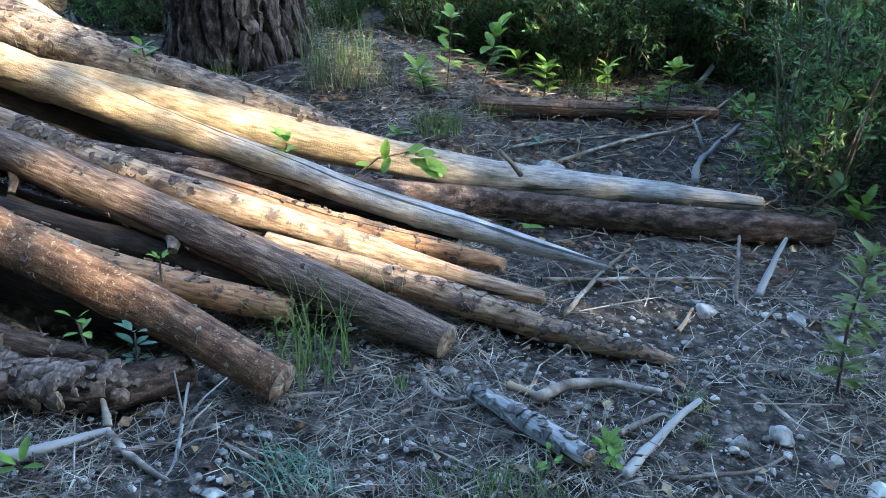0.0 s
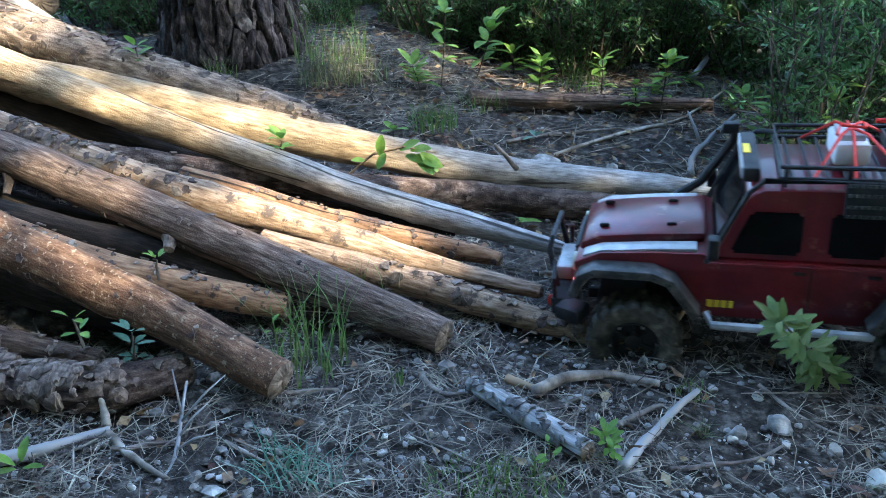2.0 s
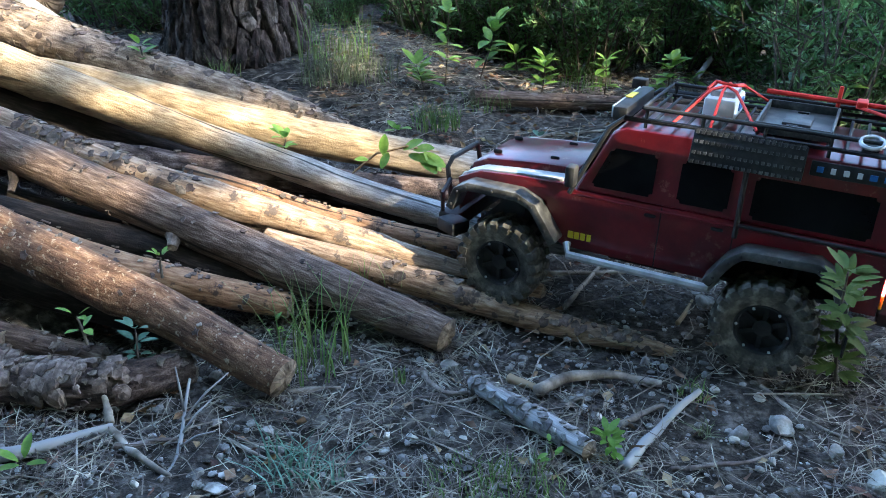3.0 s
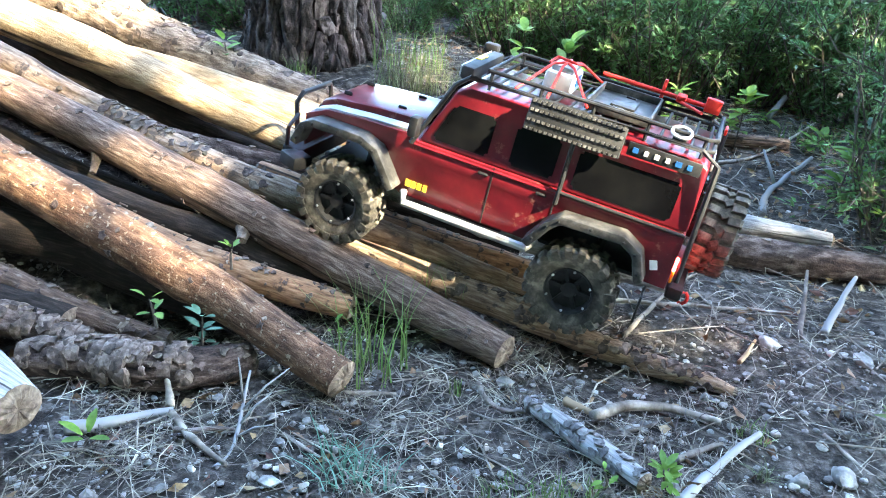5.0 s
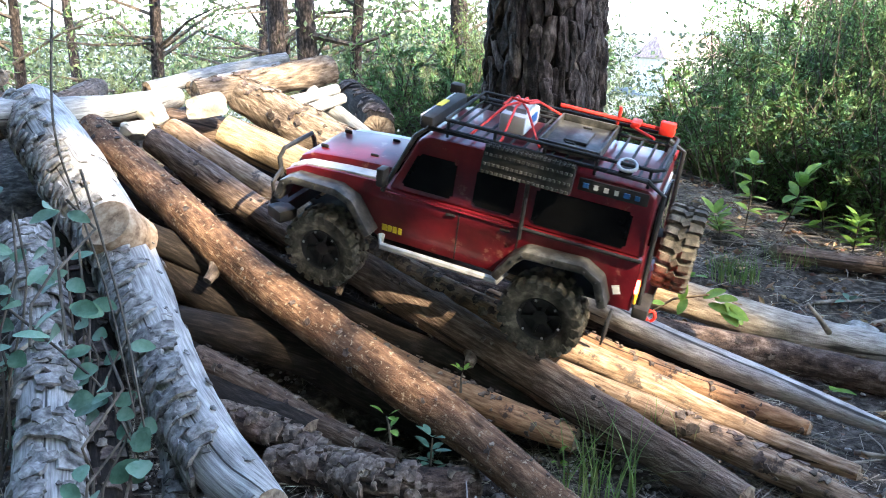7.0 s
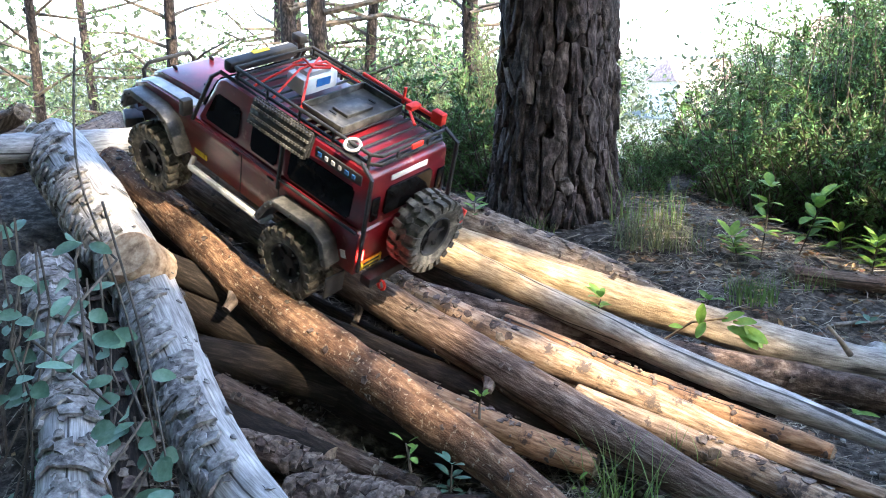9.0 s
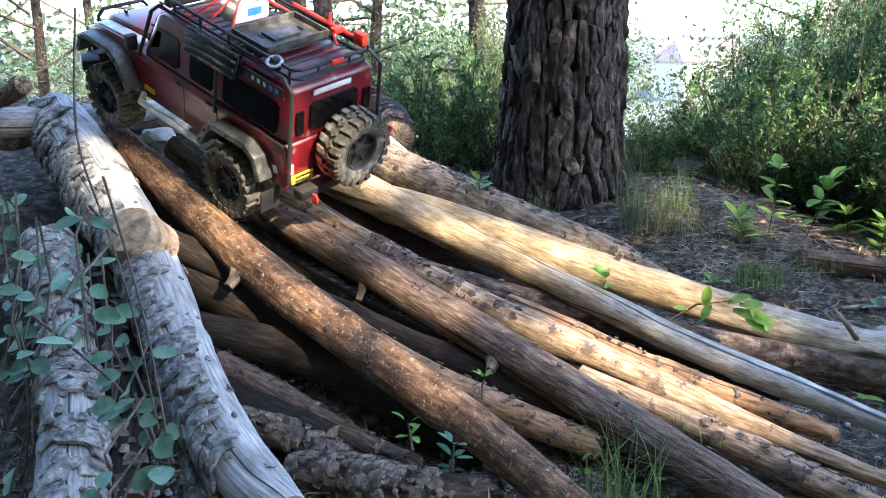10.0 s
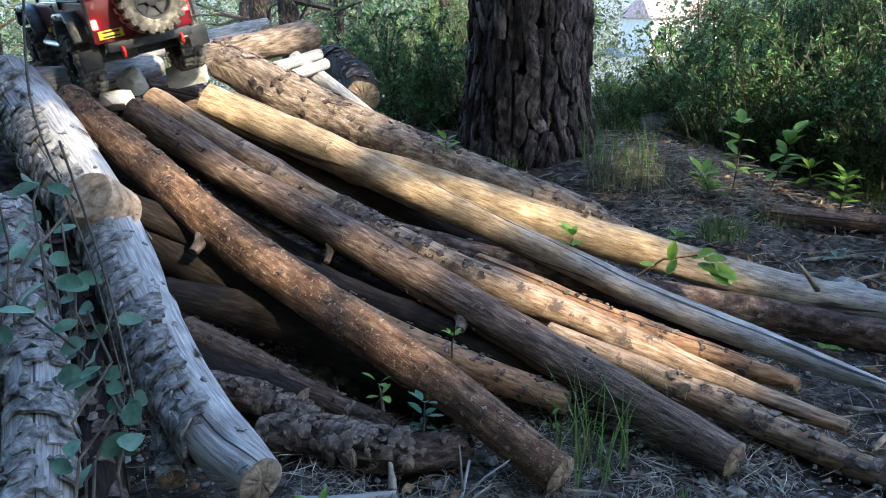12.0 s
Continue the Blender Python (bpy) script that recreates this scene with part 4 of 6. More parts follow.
def shade_pine(seed, cx, cy, radius, count):
    """An unseen pine added off to the side: trunk and a crown with gaps."""
    rng = np.random.default_rng(seed)
    base = new("shade_tree")
    foot = Vector((cx, cy, 0.2)) + SUN * 5.2
    base.location = (foot.x, foot.y, gz(foot.x, foot.y))
    tagged(base, "unseen tall pine added so its crown shades the clearing", "tree", "shade trees")
    b = np.array(base.location)
    su = np.array(SUN)
    e1 = np.cross(su, [0, 0, 1.0])
    e1 /= np.linalg.norm(e1)
    e2 = np.cross(e1, su)
    a, r = rng.uniform(0, 6.283, count), radius * np.sqrt(rng.uniform(0, 1, count))
    p = np.array(foot) + e1 * (r * np.cos(a))[:, None] + e2 * (r * np.sin(a))[:, None] + su * (rng.normal(size=count) * 0.5)[:, None]
    q = p - su * ((p[:, 2] - 0.17) / su[2])[:, None]
    keep = ~sunny(q) | (rng.uniform(size=count) < 0.035)
    p = p[keep] - b
    k = len(p)
    # the trunk stands outside the gaps
    side = foot + Vector((1.2, -1.4, 0))
    pts = [np.array([side.x, side.y, z]) - b * np.array([1, 1, 0]) for z in np.linspace(gz(side.x, side.y) - b[2] - 0.2, foot.z - b[2] + 1.2, 7)]
    tv, tf = tube_data(pts, list(np.linspace(0.16, 0.05, 7)), 10)
    raw("trunk", tv, tf, M_TREE, base, smooth=True)
    lv, lf = leaf_quads(rng, p, rng.normal(size=p.shape), rng.uniform(0.05, 0.1, k), rng.uniform(0.03, 0.05, k))
    raw("crown", lv, lf, M_SHRUB, base)


shade_pine(1, -0.4, 1.2, 1.5, 26000)
shade_pine(2, 1.1, 1.6, 1.5, 10000)
shade_pine(3, -0.3, 0.1, 1.4, 18000)
shade_pine(4, -2.8, 5.0, 1.3, 8000)
shade_pine(5, -1.7, 0.4, 1.0, 8000)


def forest_tree(seed, x, y, h, radius, count):
    """A broad dark tree, unseen, added around the viewer to block sky light."""
    rng = np.random.default_rng(seed)
    base = new("forest_tree")
    base.location = (x, y, gz(x, y))
    tagged(base, "unseen broad dark tree added to block sky light", "tree", "trees around the clearing")
    tv, tf = tube_data([np.array([0, 0, z]) for z in np.linspace(-0.3, h * 0.9, 6)], list(np.linspace(0.17, 0.05, 6)), 10)
    raw("trunk", tv, tf, M_TREE, base, smooth=True)
    c = rng.normal(size=(60, 3)) * np.array([radius * 0.55, radius * 0.55, h * 0.26]) + np.array([0, 0, h * 0.55])
    p = c[rng.integers(0, 60, count)] + rng.normal(size=(count, 3)) * radius * 0.22
    p[:, 2] = np.maximum(p[:, 2], 0.2)
    w = p + np.array(base.location)
    su = np.array(SUN)
    keep = ~sunny(w - su * ((w[:, 2] - 0.17) / su[2])[:, None], 0.16) & (np.hypot(w[:, 0], w[:, 1] - 0.8) > 2.6)
    p = p[keep]
    k = len(p)
    lv, lf = leaf_quads(rng, p, rng.normal(size=p.shape), rng.uniform(0.18, 0.36, k), rng.uniform(0.10, 0.18, k))
    raw("crown", lv, lf, M_SHRUB, base)


for i, (x, y, h) in enumerate([(-5.0, -1.0, 7.0), (-3.8, -3.2, 7.5), (-1.6, -4.2, 7.5), (0.6, -4.4, 7.5), (2.8, -3.8, 7.5), (4.8, -2.4, 7.5), (-1.0, -1.9, 8.0), (1.6, -2.2, 8.0), (-2.6, -1.6, 5.0), (0.2, -2.9, 5.0)]):
    forest_tree(90 + i, x, y, h, 1.9, 7000)

# ---- house across the valley ----


def far_house(x, y, turn, s):
    base = new("house")
    z = gz(x, y)
    base.matrix_basis = pose(x, y, z, 0, 0, turn) @ Matrix.Scale(s, 4)
    tagged(base, "distant house with a pale wall and a tiled roof", "house", "distant houses")
    bm = bmesh.new()
    box(bm, (0, 0, 2.2), (9, 7, 4.6))
    part("wall", bm, M_WALL, base, smooth=False)
    bm = bmesh.new()
    v = [bm.verts.new(c) for c in ((-5, -4, 4.4), (5, -4, 4.4), (5, 4, 4.4), (-5, 4, 4.4), (-4, 0, 7), (4, 0, 7))]
    for f in ((0, 1, 5, 4), (2, 3, 4, 5), (1, 2, 5), (3, 0, 4), (3, 2, 1, 0)):
        bm.faces.new([v[i] for i in f])
    part("roof", bm, M_ROOFTILE, base, smooth=False)
    for i in range(3):
        bm = bmesh.new()
        box(bm, (-3 + 3 * i, -3.52, 2.4), (1.1, 0.1, 1.5))
        part("window", bm, M_GLASS, base, smooth=False)


far_house(-4.1, 62, 35, 0.6)
far_house(8.0, 72, -15, 1.0)


def far_woods():
    rng = np.random.default_rng(77)
    V, Fs = [], []
    n = 1000
    ang = rng.uniform(-1.5, 1.0, n)
    ang = np.where((np.abs(ang + 0.08) < 0.07) | (rng.uniform(size=n) < 0.45) & (ang < -0.35), ang + 0.9, ang)
    d = 14 * (140 / 14) ** rng.uniform(0, 1, n)
    pos, dr, ln, wd = [], [], [], []
    for a, r in zip(ang, d):
        x, y = r * math.sin(a), r * math.cos(a)
        z = gz(x, y)
        hgt = rng.uniform(1.2, 3.2) if r < 40 else rng.uniform(2.5, 5.5)
        k = 240
        p = rng.normal(size=(k, 3)) * np.array([0.21, 0.21, 0.24]) * hgt + np.array([x, y, z + hgt * 0.55])
        pos.append(p)
        dr.append(rng.normal(size=(k, 3)))
        ln.append(rng.uniform(0.035, 0.08, k) * hgt)
        wd.append(rng.uniform(0.02, 0.045, k) * hgt)
    lv, lf = leaf_quads(rng, np.concatenate(pos), np.concatenate(dr), np.concatenate(ln), np.concatenate(wd))
    ob = raw("far_woods", lv, lf, M_FARWOOD)
    tagged(ob, "sunlit woods on the far slopes", "woods", kind="stuff")


far_woods()

# ---- litter on the ground ----


def on_pile(x, y):
    return x < 0.3 and y > 0.84 + 0.35 * max(x, -0.2) + 0.1 and y < 1.5


def litter():
    rng = np.random.default_rng(9)

    def spot():
        while True:
            x, y = rng.uniform(-1.0, 1.3), 0.42 + 2.0 * rng.uniform(0, 1) ** 1.5
            if rng.uniform() < 0.35 and y > 1.5:
                continue
            return x, y
    # needles
    V, Fs = [], []
    for i in range(56000):
        x, y = spot() if i % 3 == 0 else (rng.uniform(-0.75, 0.95), rng.uniform(0.55, 1.25)) if i % 3 == 1 else (rng.uniform(-0.3, 1.0), rng.uniform(1.3, 2.3))
        if noise.noise((x * 6, y * 6, 2.5)) + 0.35 * noise.noise((x * 19, y * 19, 4)) < rng.uniform(-0.35, 0.3):
            continue
        if x > 0.1 and 0.92 < y < 1.9 and rng.uniform() < 0.75:
            continue
        z = gz(x, y) + rng.uniform(-0.002, 0.008)
        a = rng.uniform(0, 6.28)
        ln = rng.uniform(0.02, 0.065)
        d = np.array([math.cos(a), math.sin(a), rng.normal() * 0.1])
        s = np.array([-math.sin(a), math.cos(a), 0]) * 0.00048
        c = np.array([x, y, z])
        bend = np.array([-math.sin(a), math.cos(a), 0]) * rng.normal() * 0.004 + np.array([0, 0, 0.002])
        b = len(V)
        V += [c - d * ln / 2 - s, c - d * ln / 2 + s, c + bend - s + np.array([0, 0, 0.0006]), c + bend + s, c + d * ln / 2 - s * 0.6, c + d * ln / 2 + s * 0.6]
        Fs += [(b, b + 2, b + 3, b + 1), (b + 2, b + 4, b + 5, b + 3)]
    tagged(raw("pine_needles", V, Fs, M_NEEDLE), "scattered dry pine needles", "needles", kind="stuff")
    # gravel
    ico = bmesh.new()
    bmesh.ops.create_icosphere(ico, subdivisions=1, radius=1.0)
    iv = np.array([v.co[:] for v in ico.verts])
    iff = [[v.index for v in f.verts] for f in ico.faces]
    ico.free()
    V, Fs = [], []
    for i in range(8000):
        x, y = spot() if i % 2 else (rng.uniform(-0.75, 0.95), rng.uniform(0.55, 1.1))
        r = 0.0014 + 0.004 * rng.uniform() ** 4 + (0.005 * rng.uniform() if rng.uniform() < 0.03 else 0)
        jit = iv * (1 + rng.normal(size=(len(iv), 1)) * 0.16) * r * np.array([rng.uniform(0.8, 1.5), 1, rng.uniform(0.45, 0.8)])
        a = rng.uniform(0, 6.28)
        R = np.array([[math.cos(a), -math.sin(a), 0], [math.sin(a), math.cos(a), 0], [0, 0, 1]])
        b = len(V)
        V += list(jit @ R.T + np.array([x, y, gz(x, y) + r * 0.25]))
        Fs += [tuple(i + b for i in f) for f in iff]
    tagged(raw("gravel", V, Fs, M_STONE), "loose pale gravel and pebbles", "gravel", kind="stuff")
    # fine twigs
    V, Fs = [], []
    for i in range(1250):
        x, y = spot() if i % 2 else (rng.uniform(-0.3, 1.0), rng.uniform(1.0, 2.2))
        a, ln = rng.uniform(0, 6.28), rng.uniform(0.03, 0.14)
        d = np.array([math.cos(a), math.sin(a), 0])
        c = np.array([x, y, gz(x, y) + 0.003])
        k = np.array([-d[1], d[0], 0]) * rng.normal() * ln * 0.1
        r = rng.uniform(0.0005, 0.0012)
        tv, tf = tube_data([c - d * ln / 2, c + k + np.array([0, 0, 0.004]), c + d * ln / 2 + np.array([0, 0, rng.uniform(0, 0.008)])], [r, r, r * 0.6], 5)
        Fs += [tuple(i + len(V) for i in f) for f in tf]
        V += tv
    tagged(raw("fine_twigs", V, Fs, M_TWIG), "fine dead twigs strewn over the soil", "twigs", kind="stuff")
    # fallen leaves and bark crumbs
    n = 3000
    pos = np.array([[*(spot() if i % 2 else (rng.uniform(-0.3, 1.0), rng.uniform(1.2, 2.2))), 0] for i in range(n)])
    pos[:, 2] = [gz(x, y) + 0.003 for x, y, _ in pos]
    dr = rng.normal(size=(n, 3)) * np.array([1, 1, 0.15])
    lv, lf = leaf_quads(rng, pos, dr, rng.uniform(0.008, 0.028, n), rng.uniform(0.005, 0.014, n), 0.15)
    tagged(raw("leaf_litter", lv, lf, M_LITTER), "brown fallen leaves and bark crumbs", "leaves", kind="stuff")


litter()


def stick(pts, r, label, mat=None, forks=()):
    """A fallen branch through places on the ground: x, y, height."""
    P = [(x, y, gz(x, y) + h) for x, y, h in pts]
    C, _ = spline([(*p, r * (1 - 0.5 * i / max(len(P) - 1, 1))) for i, p in enumerate(P)], 18)
    C[:, 2] += [0.003 * noise.noise((c[0] * 30, c[1] * 30, 1)) for c in C]
    C[:, :2] += [[0.004 * noise.noise((c[0] * 25, c[1] * 25, 5)), 0.004 * noise.noise((c[0] * 25, c[1] * 25, 9))] for c in C]
    tv, tf = tube_data(C[:, :3], [max(q, 0.0012) * (1 + 0.18 * noise.noise((i * 0.9, r * 99, 0))) for i, q in enumerate(C[:, 3])], 9)
    ob = raw("stick", tv, tf, mat or M_TWIG, smooth=True)
    tagged(ob, label, "stick", "fallen sticks")
    for f, dx, dy, dz in forks:
        q = C[int(f * 17), :3]
        tv, tf = tube_data([q, q + np.array([dx, dy, dz]) * 0.5 + np.array([0, 0, 0.004]), q + np.array([dx, dy, dz])], [r * 0.5, r * 0.4, r * 0.2], 6)
        raw("twig", tv, tf, mat or M_TWIG, ob, smooth=True)
    return ob


def stone(x, y, s, label, mat=None, dz=0.0, seed=0, flat=0.7):
    bm = bmesh.new()
    bmesh.ops.create_icosphere(bm, subdivisions=3, radius=1.0)
    rr = random.Random(seed)
    cuts = [Vector((rr.gauss(0, 1), rr.gauss(0, 1), rr.gauss(0, 1) + 0.3)).normalized() for _ in range(14)]
    for v in bm.verts:
        k = min((0.55 + 0.12 * (i % 3)) / max(v.co.dot(c), 0.25) for i, c in enumerate(cuts))
        v.co *= min(k, 1.0) * (1 + 0.12 * noise.noise(v.co * 3 + Vector((seed, 0, 0))))
        v.co = Vector((v.co.x * s[0], v.co.y * s[1], v.co.z * s[2]))
    ob = linked("stone", bm, mat or M_ROCK)
    ob.location = (x, y, gz(x, y) + s[2] * 0.15 + dz)
    ob.rotation_euler = (0, 0, rr.uniform(0, 6))
    return tagged(ob, label, "stone", "loose stones")


log([(0.063, 0.821, 0.012, 0.009), (0.117, 0.763, 0.013, 0.0125), (0.174, 0.703, 0.012, 0.011)], M_GREYBARK, "stout grey stick with cracked bark", rough=0.14, plates=60, plate_size=0.006, name="stick", group="fallen sticks")
stick([(0.205, 0.688, 0.005), (0.252, 0.746, 0.005), (0.312, 0.807, 0.012)], 0.0065, "pale bleached stick on the soil", M_SILVER)
stick([(0.131, 0.816, 0.006), (0.169, 0.841, 0.006), (0.222, 0.848, 0.006), (0.277, 0.829, 0.006)], 0.0079, "curved grey branch on the litter")
stick([(0.103, 0.845, 0.005), (0.137, 0.819, 0.005)], 0.0060, "pale splinter of wood", M_PALE)
stick([(-0.419, 0.701, 0.006), (-0.370, 0.721, 0.006), (-0.323, 0.749, 0.006)], 0.0081, "grey dead branch on the ground", M_SILVER)
stick([(-0.324, 0.745, 0.004), (-0.273, 0.696, 0.004), (-0.237, 0.675, 0.004)], 0.0047, "thin crooked dead branch")
stick([(-0.332, 0.756, 0.004), (-0.347, 0.785, 0.020)], 0.0054, "short stub of branch")
stick([(-0.312, 0.722, 0.003), (-0.238, 0.729, 0.003)], 0.0039, "thin crooked dead branch")
stick([(0.000, 0.864, 0.003), (0.025, 0.818, 0.003), (0.060, 0.814, 0.003)], 0.0041, "thin brown twig on the litter")
stick([(-0.150, 0.820, 0.003), (-0.092, 0.828, 0.003)], 0.0033, "thin brown twig on the litter")
stick([(0.162, 0.790, 0.003), (0.204, 0.819, 0.003)], 0.0032, "thin pale twig on the litter")
stick([(0.215, 0.756, 0.004), (0.271, 0.790, 0.004)], 0.0044, "thin grey stick on the litter")
stick([(0.390, 0.832, 0.002), (0.415, 0.773, 0.002), (0.448, 0.737, 0.002)], 0.0028, "long thin twig on the litter")
stick([(0.471, 1.076, 0.005), (0.560, 1.221, 0.030)], 0.0061, "bleached broken stick standing askew", M_SILVER)
stick([(0.433, 1.059, 0.003), (0.473, 1.189, 0.050)], 0.0042, "dark dead stem standing upright")
stick([(0.170, 1.126, 0.003), (0.289, 1.132, 0.003), (0.449, 1.135, 0.003)], 0.0042, "long thin twig on the litter")
stick([(0.191, 1.021, 0.003), (0.257, 1.146, 0.003), (0.328, 1.246, 0.003)], 0.0039, "thin dark twig on the litter")
stick([(0.145, 1.598, 0.003), (0.267, 1.672, 0.003), (0.486, 1.708, 0.003)], 0.0040, "long thin twig on the litter")
stick([(0.243, 1.564, 0.004), (0.383, 1.664, 0.004), (0.547, 1.756, 0.004), (0.715, 1.944, 0.030)], 0.0045, "long thin twig arching over litter")
stick([(0.488, 1.478, 0.006), (0.523, 1.574, 0.006), (0.657, 1.759, 0.006)], 0.0078, "forked bleached branch on the litter", M_SILVER, ((0.45, -0.02, 0.05, 0.06),))
stick([(0.333, 0.977, 0.003), (0.369, 1.040, 0.003)], 0.0035, "pale splinter of wood", M_PALE)
stick([(0.624, 2.003, 0.020), (0.861, 2.447, 0.080), (1.194, 2.988, 0.160)], 0.0074, "bleached dead branch leaning in the shrubs", M_SILVER)
stick([(-0.247, 0.671, 0.002), (-0.243, 0.710, 0.002), (-0.255, 0.804, 0.030)], 0.0030, "spray of pale dead twigs", M_SILVER, ((0.5, 0.03, 0.02, 0.03), (0.6, 0.045, 0.03, 0.04), (0.7, -0.01, 0.02, 0.045), (0.4, 0.04, 0.0, 0.02)))
stick([(-0.197, 0.733, 0.002), (-0.130, 0.690, 0.002)], 0.0025, "thin dark twig on the litter")
stick([(0.255, 0.689, 0.002), (0.331, 0.699, 0.002), (0.378, 0.722, 0.002)], 0.0027, "long thin twig on the litter")
stone(0.218, 1.527, (0.0415, 0.0332, 0.0201), "brown angular stone half sunk in the soil", M_STONE, seed=970)
stone(0.350, 1.516, (0.0190, 0.0152, 0.0115), "pale flat stone half sunk in the soil", M_STONE, seed=1093)
stone(0.337, 0.742, (0.0136, 0.0108, 0.0134), "rough brown stone half sunk in the soil", M_STONE, seed=1308)
stone(0.390, 0.760, (0.0184, 0.0147, 0.0121), "rough brown stone half sunk in the soil", M_STONE, seed=1385)
stone(0.387, 1.034, (0.0226, 0.0181, 0.0106), "pale flat stone half sunk in the soil", M_STONE, seed=1250)
stone(0.504, 1.017, (0.0190, 0.0152, 0.0096), "grey flat stone half sunk in the soil", M_STONE, seed=1410)
stone(0.336, 0.824, (0.0076, 0.0061, 0.0071), "pale pebble half sunk in the soil", M_ROCK, seed=1265)
stone(0.381, 0.809, (0.0097, 0.0078, 0.0079), "pale pebble half sunk in the soil", M_ROCK, seed=1343)
stone(-0.031, 0.741, (0.0061, 0.0049, 0.0069), "pale pebble half sunk in the soil", M_ROCK, seed=683)
stone(-0.002, 0.735, (0.0061, 0.0049, 0.0057), "pale pebble half sunk in the soil", M_ROCK, seed=732)
stone(-0.107, 0.766, (0.0133, 0.0106, 0.0059), "pale flat stone half sunk in the soil", M_STONE, seed=562)
stone(0.427, 0.716, (0.0092, 0.0074, 0.0067), "pale pebble half sunk in the soil", M_ROCK, seed=1480)
stone(-0.216, 0.677, (0.0121, 0.0096, 0.0068), "pale flat stone half sunk in the soil", M_STONE, seed=340)
stone(-0.269, 0.664, (0.0067, 0.0054, 0.0063), "pale pebble half sunk in the soil", M_ROCK, seed=235)
stone(-0.155, 0.658, (0.0087, 0.0070, 0.0067), "grey stone half sunk in the soil", M_STONE, seed=440)
stone(0.449, 0.668, (0.0160, 0.0128, 0.0166), "pale stone half sunk in the soil", M_ROCK, seed=1560)
stone(0.331, 0.736, (0.0077, 0.0062, 0.0053), "pale pebble half sunk in the soil", M_ROCK, seed=1300)
stone(0.017, 0.744, (0.0049, 0.0039, 0.0095), "bluish chip of stone half sunk in the soil", M_ROCK, seed=765)
stone(0.466, 1.027, (0.0084, 0.0067, 0.0052), "pale pebble half sunk in the soil", M_ROCK, seed=1355)
stone(0.337, 0.947, (0.0107, 0.0085, 0.0055), "pale flat stone half sunk in the soil", M_STONE, seed=1215)
stone(0.197, 0.775, (0.0058, 0.0046, 0.0046), "pale pebble half sunk in the soil", M_ROCK, seed=1060)
stone(0.228, 0.790, (0.0052, 0.0042, 0.0054), "pale pebble half sunk in the soil", M_ROCK, seed=1105)
stone(0.106, 0.778, (0.0051, 0.0041, 0.0040), "pale pebble half sunk in the soil", M_ROCK, seed=910)
stone(0.050, 0.737, (0.0055, 0.0044, 0.0044), "pale pebble half sunk in the soil", M_ROCK, seed=820)
stone(0.536, 0.951, (0.0122, 0.0098, 0.0127), "grey stone half sunk in the soil", M_STONE, seed=1490)
stone(0.469, 0.875, (0.0151, 0.0120, 0.0078), "pale flat stone half sunk in the soil", M_STONE, seed=1440)
stone(-0.322, 0.678, (0.0057, 0.0045, 0.0046), "pale pebble half sunk in the soil", M_ROCK, seed=150)
stone(-0.396, 0.726, (0.0047, 0.0038, 0.0042), "pale pebble half sunk in the soil", M_ROCK, seed=60)
stone(-0.071, 0.671, (0.0069, 0.0055, 0.0041), "grey stone half sunk in the soil", M_STONE, seed=600)
stone(-0.013, 0.703, (0.0088, 0.0071, 0.0055), "grey stone half sunk in the soil", M_STONE, seed=710)
stone(0.090, 0.838, (0.0047, 0.0037, 0.0034), "pale pebble half sunk in the soil", M_ROCK, seed=880)
stone(0.518, 2.439, (0.0264, 0.0211, 0.0228), "grey stone half sunk in the soil", M_STONE, seed=1095)
stone(0.421, 1.461, (0.0164, 0.0131, 0.0102), "reddish stone half sunk in the soil", M_ROCK, seed=1170)
for x, y, z, sz, sd, lab in ((-1.04, 1.42, 0.405, (0.06, 0.04, 0.036), 3, "pale limestone block wedged on the pile"), (-1.12, 1.35, 0.40, (0.036, 0.034, 0.034), 8, "limestone block wedged on the pile"),
                            (-1.08, 1.24, 0.372, (0.05, 0.04, 0.024), 5, "lichen covered stone on the pile"), (-0.98, 1.29, 0.345, (0.04, 0.03, 0.02), 6, "lichen covered stone on the pile")):
    stone(x, y, sz, lab, M_ROCK, seed=sd).location.z = z


def leaf_mesh(bm, base, direc, up, ln, wd, curl=0.15, seg=4):
    """An oval leaf with a midrib fold and a bent tip."""
    d = Vector(direc).normalized()
    s = d.cross(Vector(up)).normalized()
    n = s.cross(d).normalized()
    rows = []
    for i in range(seg + 1):
        u = i / seg
        w = wd * 0.5 * (math.sin(math.pi * min(u * 0.92 + 0.04, 1)) ** 0.75)
        c = Vector(base) + d * ln * u - n * curl * ln * u * u
        rows.append((bm.verts.new(c + s * w + n * w * 0.3), bm.verts.new(c), bm.verts.new(c - s * w + n * w * 0.3)))
    for a, b in zip(rows, rows[1:]):
        bm.faces.new((a[0], b[0], b[1], a[1]))
        bm.faces.new((a[1], b[1], b[2], a[2]))


